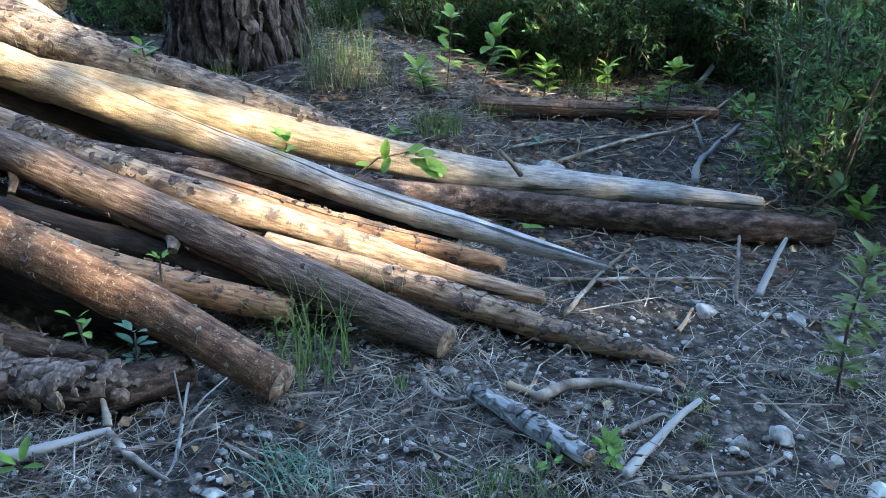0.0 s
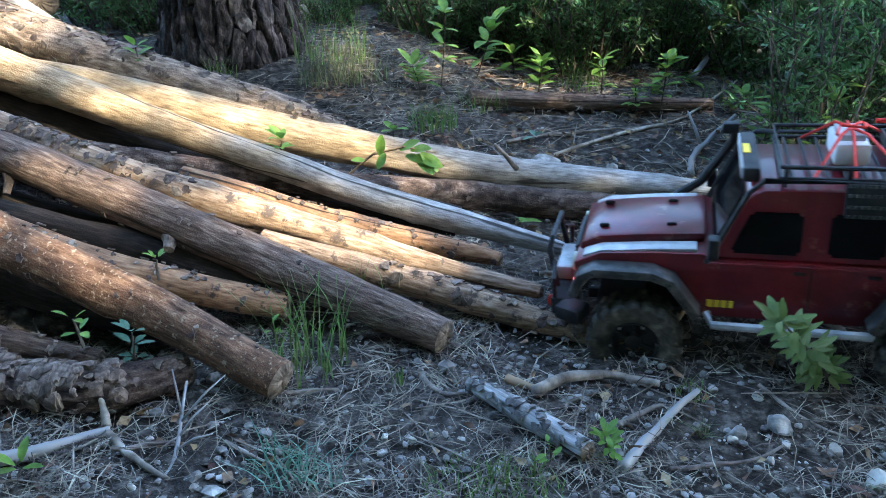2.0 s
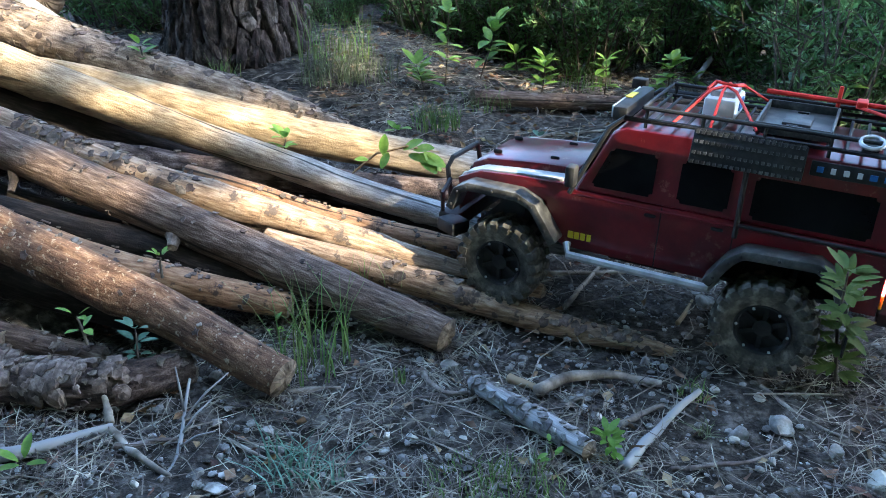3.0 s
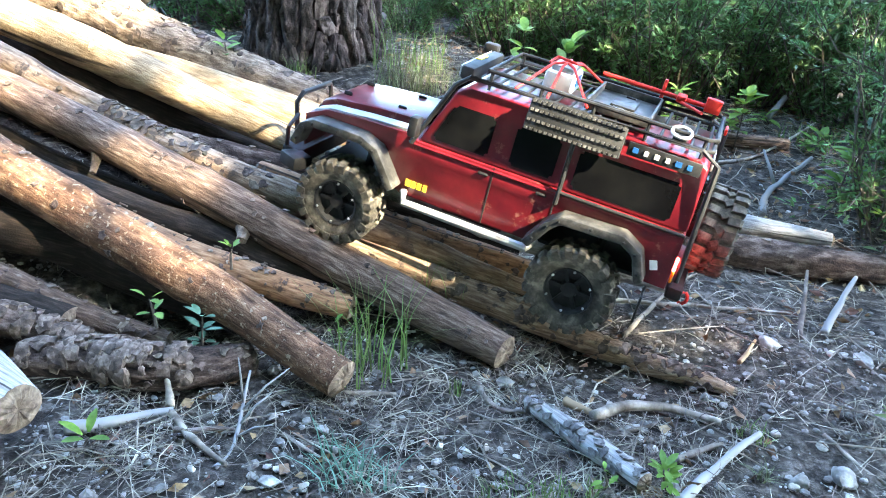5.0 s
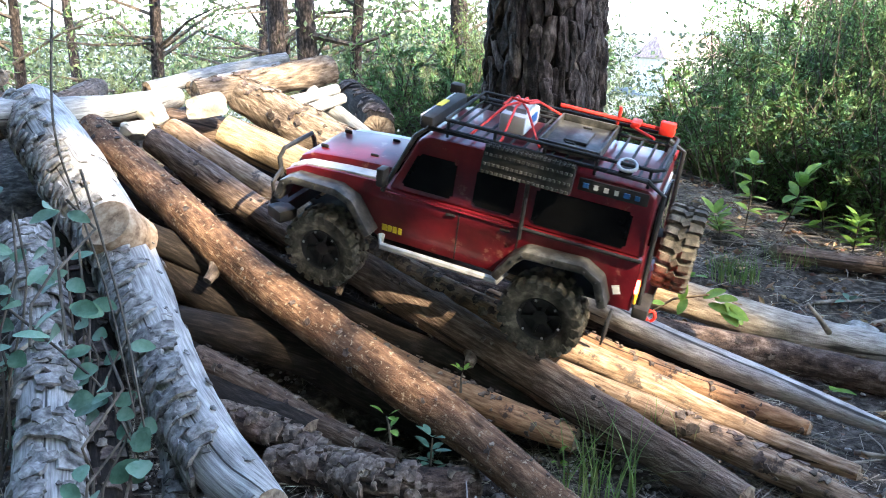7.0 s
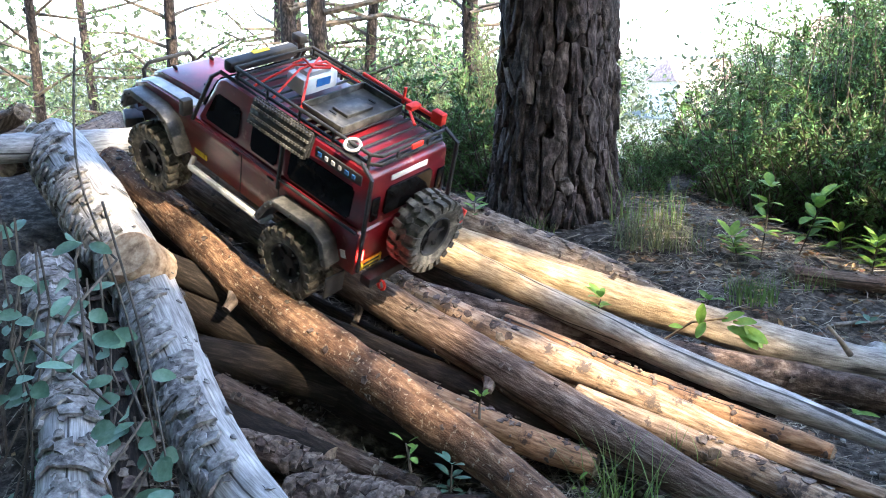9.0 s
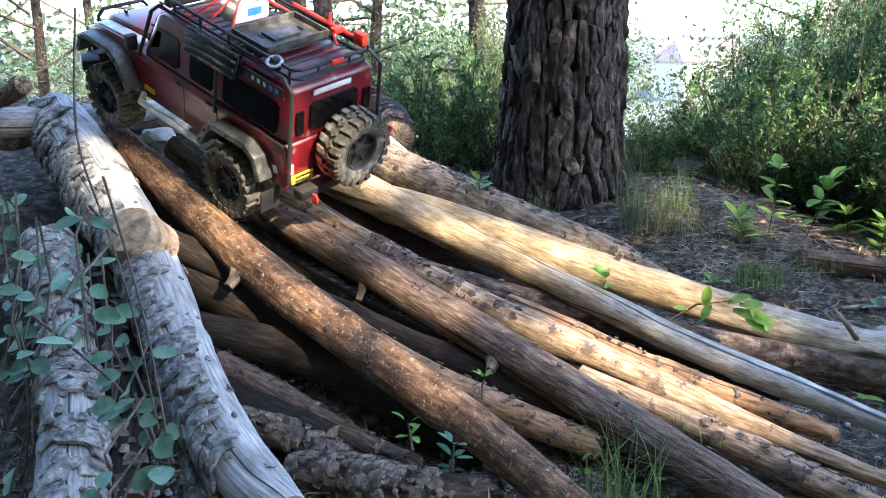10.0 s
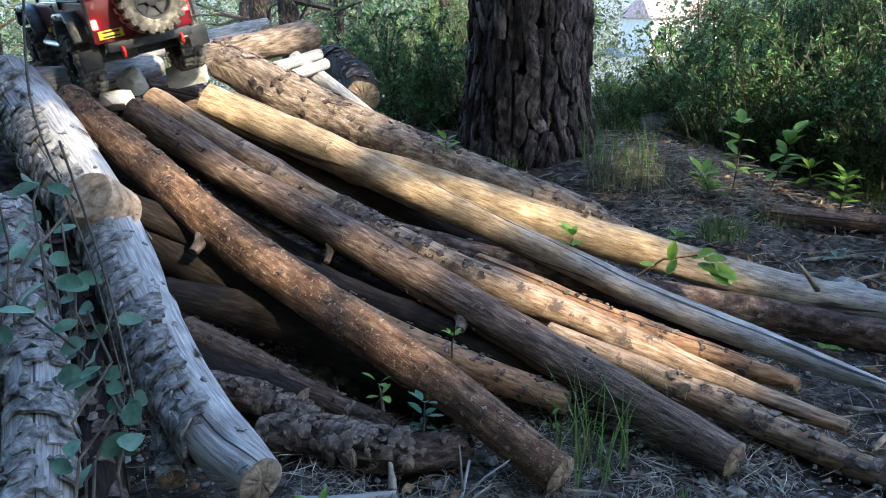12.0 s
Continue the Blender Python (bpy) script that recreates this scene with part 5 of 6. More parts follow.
def seedling(x, y, h, leaves, ln, wd, label, mat=None, seed=0, lean=(0, 0), z=None, rosettes=3, stemr=0.0018, low=0.35):
    """A young broad-leaved plant: a stem with whorls of leaves."""
    rr = random.Random(seed)
    base = new("seedling")
    base.location = (x, y, gz(x, y) if z is None else z)
    tagged(base, label, "plant", "young plants")
    top = Vector((lean[0], lean[1], h))
    bm = bmesh.new()
    mid = top * 0.5 + Vector((rr.gauss(0, 1), rr.gauss(0, 1), 0)) * h * 0.06
    tube(bm, [(0, 0, -0.01), mid, top], [stemr, stemr * 0.8, stemr * 0.5], 6)
    part("stem", bm, M_STEM, base)
    if ln > 0.035:
        leaves, rosettes, ln, wd = leaves * 2, rosettes + 2, ln * 0.78, wd * 0.78
    per = max(leaves // rosettes, 1)
    for k in range(rosettes):
        f = 1.0 if rosettes == 1 else low + (1 - low) * k / (rosettes - 1)
        c = top * f if f > 0.5 else mid * (f * 2)
        for j in range(per):
            a = rr.uniform(0, 6.28)
            d = Vector((math.cos(a), math.sin(a), rr.uniform(0.1, 1.3) if f > 0.8 else rr.uniform(-0.1, 0.7)))
            bm = bmesh.new()
            leaf_mesh(bm, c + d * 0.004, d, (0, 0, 1), ln * rr.uniform(0.6, 1.15), wd * rr.uniform(0.7, 1.1), rr.uniform(0, 0.3))
            part("leaf", bm, mat or M_GLEAF, base)
    return base


def grass(x, y, h, blades, label, mat=None, seed=0, spread=0.03, bend=0.5, z=None, w=0.0016):
    rr = random.Random(seed)
    V, Fs = [], []
    for _ in range(blades):
        a = rr.uniform(0, 6.28)
        r = spread * math.sqrt(rr.random())
        p = np.array([r * math.cos(a), r * math.sin(a), 0])
        b = rr.uniform(0, 6.28)
        out = np.array([math.cos(b), math.sin(b), 0])
        hh = h * rr.uniform(0.4, 1.1)
        k = bend * rr.uniform(0.3, 1.2)
        s = np.array([-out[1], out[0], 0]) * w
        b0 = len(V)
        for i in range(4):
            u = i / 3
            c = p + out * hh * k * u * u + np.array([0, 0, hh * (u - 0.25 * k * u * u)])
            V += [c - s * (1 - 0.85 * u), c + s * (1 - 0.85 * u)]
        for i in range(3):
            Fs.append((b0 + 2 * i, b0 + 2 * i + 2, b0 + 2 * i + 3, b0 + 2 * i + 1))
    ob = raw("grass_tuft", V, Fs, mat or M_GRASS)
    ob.location = (x, y, gz(x, y) if z is None else z)
    return tagged(ob, label, "grass", "grass tufts")



def leafy_shoot():
    """A red-stemmed shoot that lies over the pale log, with large oval leaves."""
    rr = random.Random(4)
    base = new("leafy_shoot")
    p = (-0.064, 1.254, 0.132)
    base.location = p
    tagged(base, "red-stemmed shoot with large green oval leaves", "plant", "young plants")
    bm = bmesh.new()
    tube(bm, [(-0.06, 0.02, -0.02), (-0.02, 0.01, 0.015), (0.03, 0, 0.03), (0.08, 0, 0.02)], [0.002, 0.002, 0.0018, 0.001], 6)
    part("stem", bm, M_LITTER, base)
    for x, z, dx, dz, dy, ln in [(-0.01, 0.02, 0.1, 1.0, 0.1, 0.045), (0.0, 0.025, -0.3, -0.6, -0.5, 0.04), (0.03, 0.03, 0.7, 0.45, -0.2, 0.05), (0.05, 0.03, 0.9, 0.2, -0.4, 0.05),
                                 (0.06, 0.02, 0.6, -0.5, -0.5, 0.06), (0.06, 0.02, 1.0, -0.3, -0.4, 0.065), (0.04, 0.02, 0.9, -0.1, -0.6, 0.045), (0.07, 0.025, 0.8, -0.7, -0.3, 0.055), (-0.04, 0.01, -0.8, 0.2, -0.3, 0.03)]:
        bm = bmesh.new()
        leaf_mesh(bm, (x * 0.8, 0, z * 0.8), (dx, dy, dz), (0, -0.6, 1), ln * 0.72, ln * 0.36, rr.uniform(0, 0.2), 5)
        part("leaf", bm, M_GLEAF, base)


def sawn_limb():
    """The round sawn limb on the stout grey log."""
    bm = bmesh.new()
    ax = Vector((0.12, -0.72, 0.62)).normalized()
    c = Vector((-0.813, 0.893, 0.268))
    tube(bm, [c - ax * 0.03, c + ax * 0.01, c + ax * 0.028, c + ax * 0.034], [0.044, 0.040, 0.037, 0.034], 22)
    ob = linked("sawn_limb", bm, M_SAWN)
    tagged(ob, "round sawn limb stub on the stout grey log", "limb stub")


sawn_limb()


def stub_twig():
    V, Fs = tube_data([np.array(p) for p in ((0.152, 1.372, 0.085), (0.132, 1.352, 0.115), (0.112, 1.337, 0.140))], [0.005, 0.004, 0.0025], 8)
    tagged(raw("broken_twig", V, Fs, M_TWIG, smooth=True), "broken grey twig leaning on the greyed log", "stick", "fallen sticks")


stub_twig()


def vine(x, y, z, h, seed):
    """A climber over the grey logs: thin stems with round bluish leaves."""
    rr = random.Random(seed)
    base = new("vine")
    base.location = (x, y, z)
    tagged(base, "climbing plant with round bluish green leaves", "plant", "climbers on the grey logs")
    for s in range(2):
        pts = [Vector((0.02 * s + rr.gauss(0, 0.012) + 0.09 * u, -0.13 * u + rr.gauss(0, 0.01), h - h * 1.05 * u)) for u in (0, 0.25, 0.5, 0.75, 1.0)]
        bm = bmesh.new()
        tube(bm, pts, 0.0016, 6)
        part("stem", bm, M_STEM, base)
        for j in range(6):
            u = rr.random() * 3.99
            i = int(u)
            c = pts[i].lerp(pts[i + 1], u - i)
            a = rr.uniform(0, 6.28)
            d = Vector((math.cos(a), math.sin(a) * 0.6 - 0.3, rr.uniform(-0.4, 0.4)))
            bm = bmesh.new()
            leaf_mesh(bm, c + d * 0.015, d, (0.3 * rr.gauss(0, 1), -0.7, 0.7), rr.uniform(0.02, 0.034), rr.uniform(0.014, 0.025), 0.12, 4)
            part("leaf", bm, M_BLEAF, base)


for i, (x, y, z, h) in enumerate([(-0.86, 0.76, 0.06, 0.26), (-0.80, 0.80, 0.05, 0.22), (-0.75, 0.76, 0.03, 0.17), (-0.95, 0.80, 0.09, 0.25), (-0.7, 0.72, 0.0, 0.14), (-0.98, 0.72, 0.05, 0.28), (-0.90, 0.68, 0.0, 0.24), (-1.02, 0.82, 0.1, 0.27), (-0.92, 0.78, 0.08, 0.27), (-0.80, 0.68, 0.0, 0.2), (-0.72, 0.712, 0.248, 0.11), (-0.635, 0.659, 0.095, 0.12), (-0.584, 0.628, 0.057, 0.12)]):
    vine(x, y, z, h, 60 + i)
for run in (((-0.805, 0.814, 0.576), (-0.755, 0.747, 0.433), (-0.704, 0.723, 0.338), (-0.641, 0.686, 0.256), (-0.553, 0.615, 0.157)),
            ((-0.721, 0.746, 0.384), (-0.623, 0.684, 0.246), (-0.518, 0.59, 0.139)),
            ((-0.723, 0.627, 0.254), (-0.652, 0.635, 0.203), (-0.594, 0.62, 0.18), (-0.526, 0.584, 0.14))):
    C, _ = spline([(*p, 0.0016) for p in run], 24)
    V, Fs = tube_data(C[:, :3], [0.0017 - 0.0007 * i / 23 for i in range(24)], 6)
    tagged(raw("vine_runner", V, Fs, M_STEM, smooth=True), "long thin bare runner of the climbing plant", "vine", "climbers on the grey logs")
seedling(0.017, 1.797, 0.153, 9, 0.053, 0.027, "young plant with bright green oval leaves", M_GLEAF, 950, (0.009, 0.0), rosettes=2)
seedling(0.095, 1.920, 0.128, 12, 0.065, 0.033, "young plant with bright green oval leaves", M_GLEAF, 1000, (0.041, 0.0), rosettes=3)
seedling(-0.024, 1.741, 0.052, 12, 0.049, 0.025, "young plant with bright green oval leaves", M_GLEAF, 925, (-0.018, 0.0), rosettes=2)
seedling(0.240, 1.894, 0.085, 14, 0.057, 0.028, "young plant with bright green oval leaves", M_GLEAF, 1145, (0.007, 0.0), rosettes=3)
seedling(0.199, 2.064, 0.061, 6, 0.050, 0.025, "young plant with bright green oval leaves", M_GLEAF, 1070, (-0.007, 0.0), rosettes=1)
seedling(0.384, 1.888, 0.093, 8, 0.046, 0.023, "young plant with bright green oval leaves", M_GLEAF, 1260, (0.000, 0.0), rosettes=2)
seedling(0.499, 1.790, 0.117, 16, 0.050, 0.025, "young plant with bright green oval leaves", M_GLEAF, 1390, (0.007, 0.0), rosettes=3)
seedling(0.449, 1.790, 0.062, 8, 0.042, 0.021, "young plant with bright green oval leaves", M_GLEAF, 1350, (-0.007, 0.0), rosettes=2)
seedling(0.638, 2.002, 0.023, 5, 0.041, 0.021, "young plant with bright green oval leaves", M_GLEAF, 1410, (-0.022, 0.0), rosettes=1)
seedling(0.638, 1.551, 0.119, 16, 0.060, 0.030, "young plant with bright green oval leaves", M_GLEAF, 1650, (0.030, 0.0), rosettes=3)
seedling(0.729, 1.653, 0.094, 10, 0.064, 0.032, "young plant with bluish green leaves", M_BLEAF, 1660, (0.000, 0.0), rosettes=2)
seedling(0.661, 1.811, 0.029, 6, 0.049, 0.025, "young plant with bright green oval leaves", M_GLEAF, 1510, (0.027, 0.0), rosettes=1)
seedling(0.711, 1.333, 0.034, 8, 0.048, 0.024, "young plant with bright green oval leaves", M_GLEAF, 1900, (0.022, 0.0), rosettes=2)
seedling(0.203, 0.705, 0.028, 26, 0.016, 0.008, "light green seedling beside the stick", M_GLEAF, 1920, (-0.012, 0.0), rosettes=4)
seedling(0.137, 0.695, 0.025, 8, 0.012, 0.006, "young plant with bright green oval leaves", M_GLEAF, 1815, (-0.003, 0.0), rosettes=3)
seedling(0.208, 1.606, 0.018, 4, 0.025, 0.013, "small bluish green sprout", M_BLEAF, 1225, (0.000, 0.0), rosettes=1)
seedling(1.557, 2.992, 0.075, 8, 0.166, 0.083, "young plant with bright green oval leaves", M_GLEAF, 1620, (-0.047, 0.0), rosettes=2)
seedling(-0.484, 1.407, 0.038, 5, 0.040, 0.020, "bright green sprout behind the logs", M_GLEAF, 387, (-0.004, 0.0), z=0.255, rosettes=1)
seedling(-0.224, 1.250, 0.019, 10, 0.027, 0.014, "leafy sprout between the logs", M_GLEAF, 783, (0.002, 0.0), z=0.156, rosettes=2)
seedling(-0.072, 1.546, 0.017, 4, 0.033, 0.017, "bright leaf sprout beside the log", M_GLEAF, 960, (0.000, 0.0), rosettes=1)
seedling(-0.352, 0.787, 0.024, 6, 0.017, 0.009, "small green sprout among the logs", M_GLEAF, 750, (-0.005, 0.0), z=0.095, rosettes=2)
seedling(-0.312, 0.914, 0.017, 5, 0.014, 0.007, "small green sprout among the logs", M_GLEAF, 770, (0.002, 0.0), z=0.111, rosettes=1)
seedling(-0.327, 0.835, 0.075, 16, 0.019, 0.009, "bluish green sprout at the log end", M_BLEAF, 935, (0.007, 0.0), rosettes=4)
seedling(-0.188, 0.941, 0.024, 8, 0.012, 0.006, "small green sprout by the grass", M_GLEAF, 1100, (-0.004, 0.0), rosettes=3)
seedling(0.116, 1.071, 0.010, 2, 0.015, 0.007, "tiny green sprout between logs", M_GLEAF, 1430, (-0.002, 0.0), rosettes=1)
seedling(0.147, 1.281, 0.015, 3, 0.032, 0.016, "green leaf under the log", M_GLEAF, 1340, (0.005, 0.0), rosettes=1)
seedling(-0.389, 0.678, 0.014, 4, 0.026, 0.013, "green sprout by the dead branch", M_GLEAF, 880, (0.007, 0.0), rosettes=1)
for x, y, h, k, ln, sd in ((0.66, 1.42, 0.2, 14, 0.045, 31), (0.74, 1.5, 0.3, 18, 0.05, 32), (0.83, 1.44, 0.24, 14, 0.045, 33), (0.70, 1.62, 0.32, 18, 0.05, 34), (0.88, 1.62, 0.38, 18, 0.05, 35), (0.62, 1.3, 0.1, 8, 0.04, 36)):
    seedling(x, y, h, k, ln, ln * 0.5, "tall leafy sapling with oval green leaves at the clearing's edge", M_GLEAF if sd % 2 else M_SHRUB, sd, (0.03, -0.04), rosettes=4, stemr=0.003, low=0.25)
leafy_shoot()
grass(-0.139, 0.882, 0.125, 60, "tuft of tall fine grass beside the logs", M_GRASS, 545, 0.055, 0.75, w=0.0011)
grass(-0.128, 0.683, 0.053, 40, "tuft of bluish grass", M_BLEAF, 500, 0.030, 1.00, w=0.0013)
grass(-0.095, 0.683, 0.035, 30, "tuft of bluish grass", M_BLEAF, 560, 0.030, 1.10, w=0.0012)
grass(-0.025, 0.841, 0.030, 8, "small tuft of green grass", M_GRASS, 705, 0.008, 0.30, w=0.0014)
grass(-0.221, 1.731, 0.098, 160, "soft tuft of pale grass at the foot of the pine", M_DRYGRASS, 590, 0.070, 0.80, w=0.0010)
grass(-0.150, 1.737, 0.074, 120, "soft tuft of pale grass at the foot of the pine", M_DRYGRASS, 650, 0.070, 0.80, w=0.0010)
grass(0.003, 1.607, 0.057, 160, "soft green tuft of grass", M_GRASS, 775, 0.050, 0.50, w=0.0010)
grass(0.050, 0.666, 0.020, 120, "low green tuft of grass", M_GRASS, 820, 0.040, 0.60, w=0.0010)
grass(0.109, 0.666, 0.026, 120, "low green tuft of grass", M_GRASS, 930, 0.040, 0.60, w=0.0010)
grass(-0.448, 1.730, 0.063, 50, "tuft of grass at the foot of the pine", M_GRASS, 400, 0.040, 0.50, w=0.0010)
grass(0.312, 0.818, 0.019, 40, "small green tuft of grass", M_GRASS, 1230, 0.020, 0.60, w=0.0010)
grass(0.365, 2.029, 0.073, 90, "thin grass among the seedlings", M_GRASS, 1040, 0.070, 0.50, w=0.0010)
grass(0.673, 1.851, 0.069, 90, "thin grass among the seedlings", M_GRASS, 1300, 0.070, 0.50, w=0.0010)
grass(0.496, 2.198, 0.238, 14, "tall dry grass stalks by the thicket", M_DRYGRASS, 1110, 0.030, 0.30, w=0.0012)
grass(-0.055, 1.011, 0.061, 8, "fine grass among the logs", M_GRASS, 680, 0.030, 0.50, z=0.045, w=0.0007)
grass(0.301, 0.744, 0.019, 26, "fan of pale fallen needles", M_DRYGRASS, 1245, 0.008, 1.60, w=0.0009)
grass(-0.223, 1.841, 0.143, 90, "soft green grass behind the pine", M_GRASS, 600, 0.090, 0.40, w=0.0010)
grass(0.103, 1.742, 0.049, 60, "thin grass on the litter", M_GRASS, 860, 0.060, 0.50, w=0.0010)
brushed = seedling(0.479, 0.836, 0.190, 84, 0.027, 0.0095, "leafy green sapling in the truck's way", M_GRASS, 3, (-0.014, -0.028), rosettes=12, stemr=0.0022, low=0.12)

# ---- the model truck: x ahead, y to its left, origin between the axles ----
WR = 0.057
AXLE = -0.006


def sweep(bm, prof, y0, y1, taper=1.0):
    """A side outline of (x, z) drawn out across the width."""
    a = [bm.verts.new((x, y0, z)) for x, z in prof]
    b = [bm.verts.new((x, y1, z)) for x, z in prof]
    n = len(prof)
    bm.faces.new(a)
    bm.faces.new(b[::-1])
    for i in range(n):
        j = (i + 1) % n
        bm.faces.new((a[i], b[i], b[j], a[j]))
    bmesh.ops.recalc_face_normals(bm, faces=bm.faces[:])


def rounded(bm, off, ang=25):
    es = [e for e in bm.edges if len(e.link_faces) == 2 and e.calc_face_angle() > radians(ang)]
    bmesh.ops.bevel(bm, geom=es, offset=off, segments=2, affect="EDGES", profile=0.5, clamp_overlap=True)


def tyre_mesh():
    bm = bmesh.new()
    prof = [(0.030, -0.017), (0.036, -0.0195), (0.046, -0.0215), (0.0515, -0.0195), (0.053, -0.012), (0.0532, 0.0), (0.053, 0.012), (0.0515, 0.0195), (0.046, 0.0215), (0.036, 0.0195), (0.030, 0.017)]
    n = 40
    rings = [[bm.verts.new((r * math.cos(2 * math.pi * k / n), y, r * math.sin(2 * math.pi * k / n))) for r, y in prof] for k in range(n)]
    for k in range(n):
        a, b = rings[k], rings[(k + 1) % n]
        for i in range(len(prof) - 1):
            bm.faces.new((a[i], a[i + 1], b[i + 1], b[i]))
        bm.faces.new((a[-1], a[0], b[0], b[-1]))
    bmesh.ops.recalc_face_normals(bm, faces=bm.faces[:])
    return bm


def lug_meshes():
    """One shoulder lug for each side and one centre lug, lying at the wheel's front."""
    out = []
    for sgn in (1, -1, 0):
        bm = bmesh.new()
        if sgn:
            prof = [(0.051, 0.005), (0.0575, 0.006), (0.0575, 0.0195), (0.0545, 0.0232), (0.044, 0.0228), (0.044, 0.0205), (0.051, 0.0188)]
            a = [bm.verts.new((r, sgn * y, -0.0045 + 0.10 * (y - 0.012))) for r, y in prof]
            b = [bm.verts.new((r, sgn * y, 0.0045 + 0.10 * (y - 0.012))) for r, y in prof]
            bm.faces.new(a)
            bm.faces.new(b[::-1])
            for k in range(7):
                m = (k + 1) % 7
                bm.faces.new((a[k], b[k], b[m], a[m]))
            bmesh.ops.recalc_face_normals(bm, faces=bm.faces[:])
        else:
            box(bm, (0.0545, 0, 0), (0.006, 0.009, 0.007), Matrix.Rotation(radians(35), 4, "X"))
        me = bpy.data.meshes.new("lug")
        bm.to_mesh(me)
        bm.free()
        me.materials.append(M_RUBBER)
        out.append(me)
    return out


LUGS = lug_meshes()


def add_lugs(parent):
    for k in range(20):
        for me, off in zip(LUGS, (0.0, 0.5, 0.25)):
            ob = new("lug", me)
            ob.parent = parent
            ob.rotation_euler = (0, -2 * math.pi * (k + off) / 20, 0)


def rim_mesh(side):
    bm = bmesh.new()
    n = 28
    prof = [(0.031, 0.018), (0.0305, 0.019), (0.028, 0.0175), (0.026, 0.008), (0.012, 0.006), (0.010, 0.013), (0.0, 0.014)]
    rings = [[bm.verts.new((r * math.cos(2 * math.pi * k / n), side * y, r * math.sin(2 * math.pi * k / n))) for r, y in prof] for k in range(n)]
    for k in range(n):
        a, b = rings[k], rings[(k + 1) % n]
        for i in range(len(prof) - 1):
            bm.faces.new((a[i], a[i + 1], b[i + 1], b[i]))
    for k in range(6):
        w = 2 * math.pi * k / 6
        box(bm, (0, 0, 0), (0.017, 0.004, 0.005), Matrix.Rotation(-w, 4, "Y") @ Matrix.Translation((0.018, side * 0.010, 0)))
    bmesh.ops.remove_doubles(bm, verts=bm.verts[:], dist=1e-5)
    bmesh.ops.recalc_face_normals(bm, faces=bm.faces[:])
    return bm


def add_bolts(parent, side):
    bm = bmesh.new()
    bmesh.ops.create_uvsphere(bm, u_segments=6, v_segments=4, radius=0.0018)
    me = bpy.data.meshes.new("bolt")
    bm.to_mesh(me)
    bm.free()
    me.materials.append(M_SILVERP)
    for k in range(6):
        w = 2 * math.pi * (k + 0.5) / 6
        ob = new("bolt", me)
        ob.parent = parent
        ob.location = (0.0275 * math.cos(w), side * 0.0188, 0.0275 * math.sin(w))


def bar(parent, name, pts, r, mat, label="", sides=8):
    bm = bmesh.new()
    tube(bm, [np.array(p, float) for p in pts], r, sides)
    return part(name, bm, mat, parent, label)


def block(parent, name, c, s, mat, label="", bevel=0.002, m=None):
    bm = bmesh.new()
    box(bm, (0, 0, 0), s, None, bevel)
    bmesh.ops.transform(bm, matrix=Matrix.Translation(c) @ (m or Matrix()), verts=bm.verts[:])
    return part(name, bm, mat, parent, label)


# wheel openings as (x ahead of the axle, z), from front to rear
FRONT_ARCH = ((0.068, 0.052), (0.058, 0.078), (0.048, 0.083), (-0.018, 0.083), (-0.036, 0.076), (-0.066, 0.034))
REAR_ARCH = ((0.064, 0.030), (0.044, 0.062), (0.034, 0.072), (-0.040, 0.075), (-0.056, 0.066), (-0.068, 0.034))


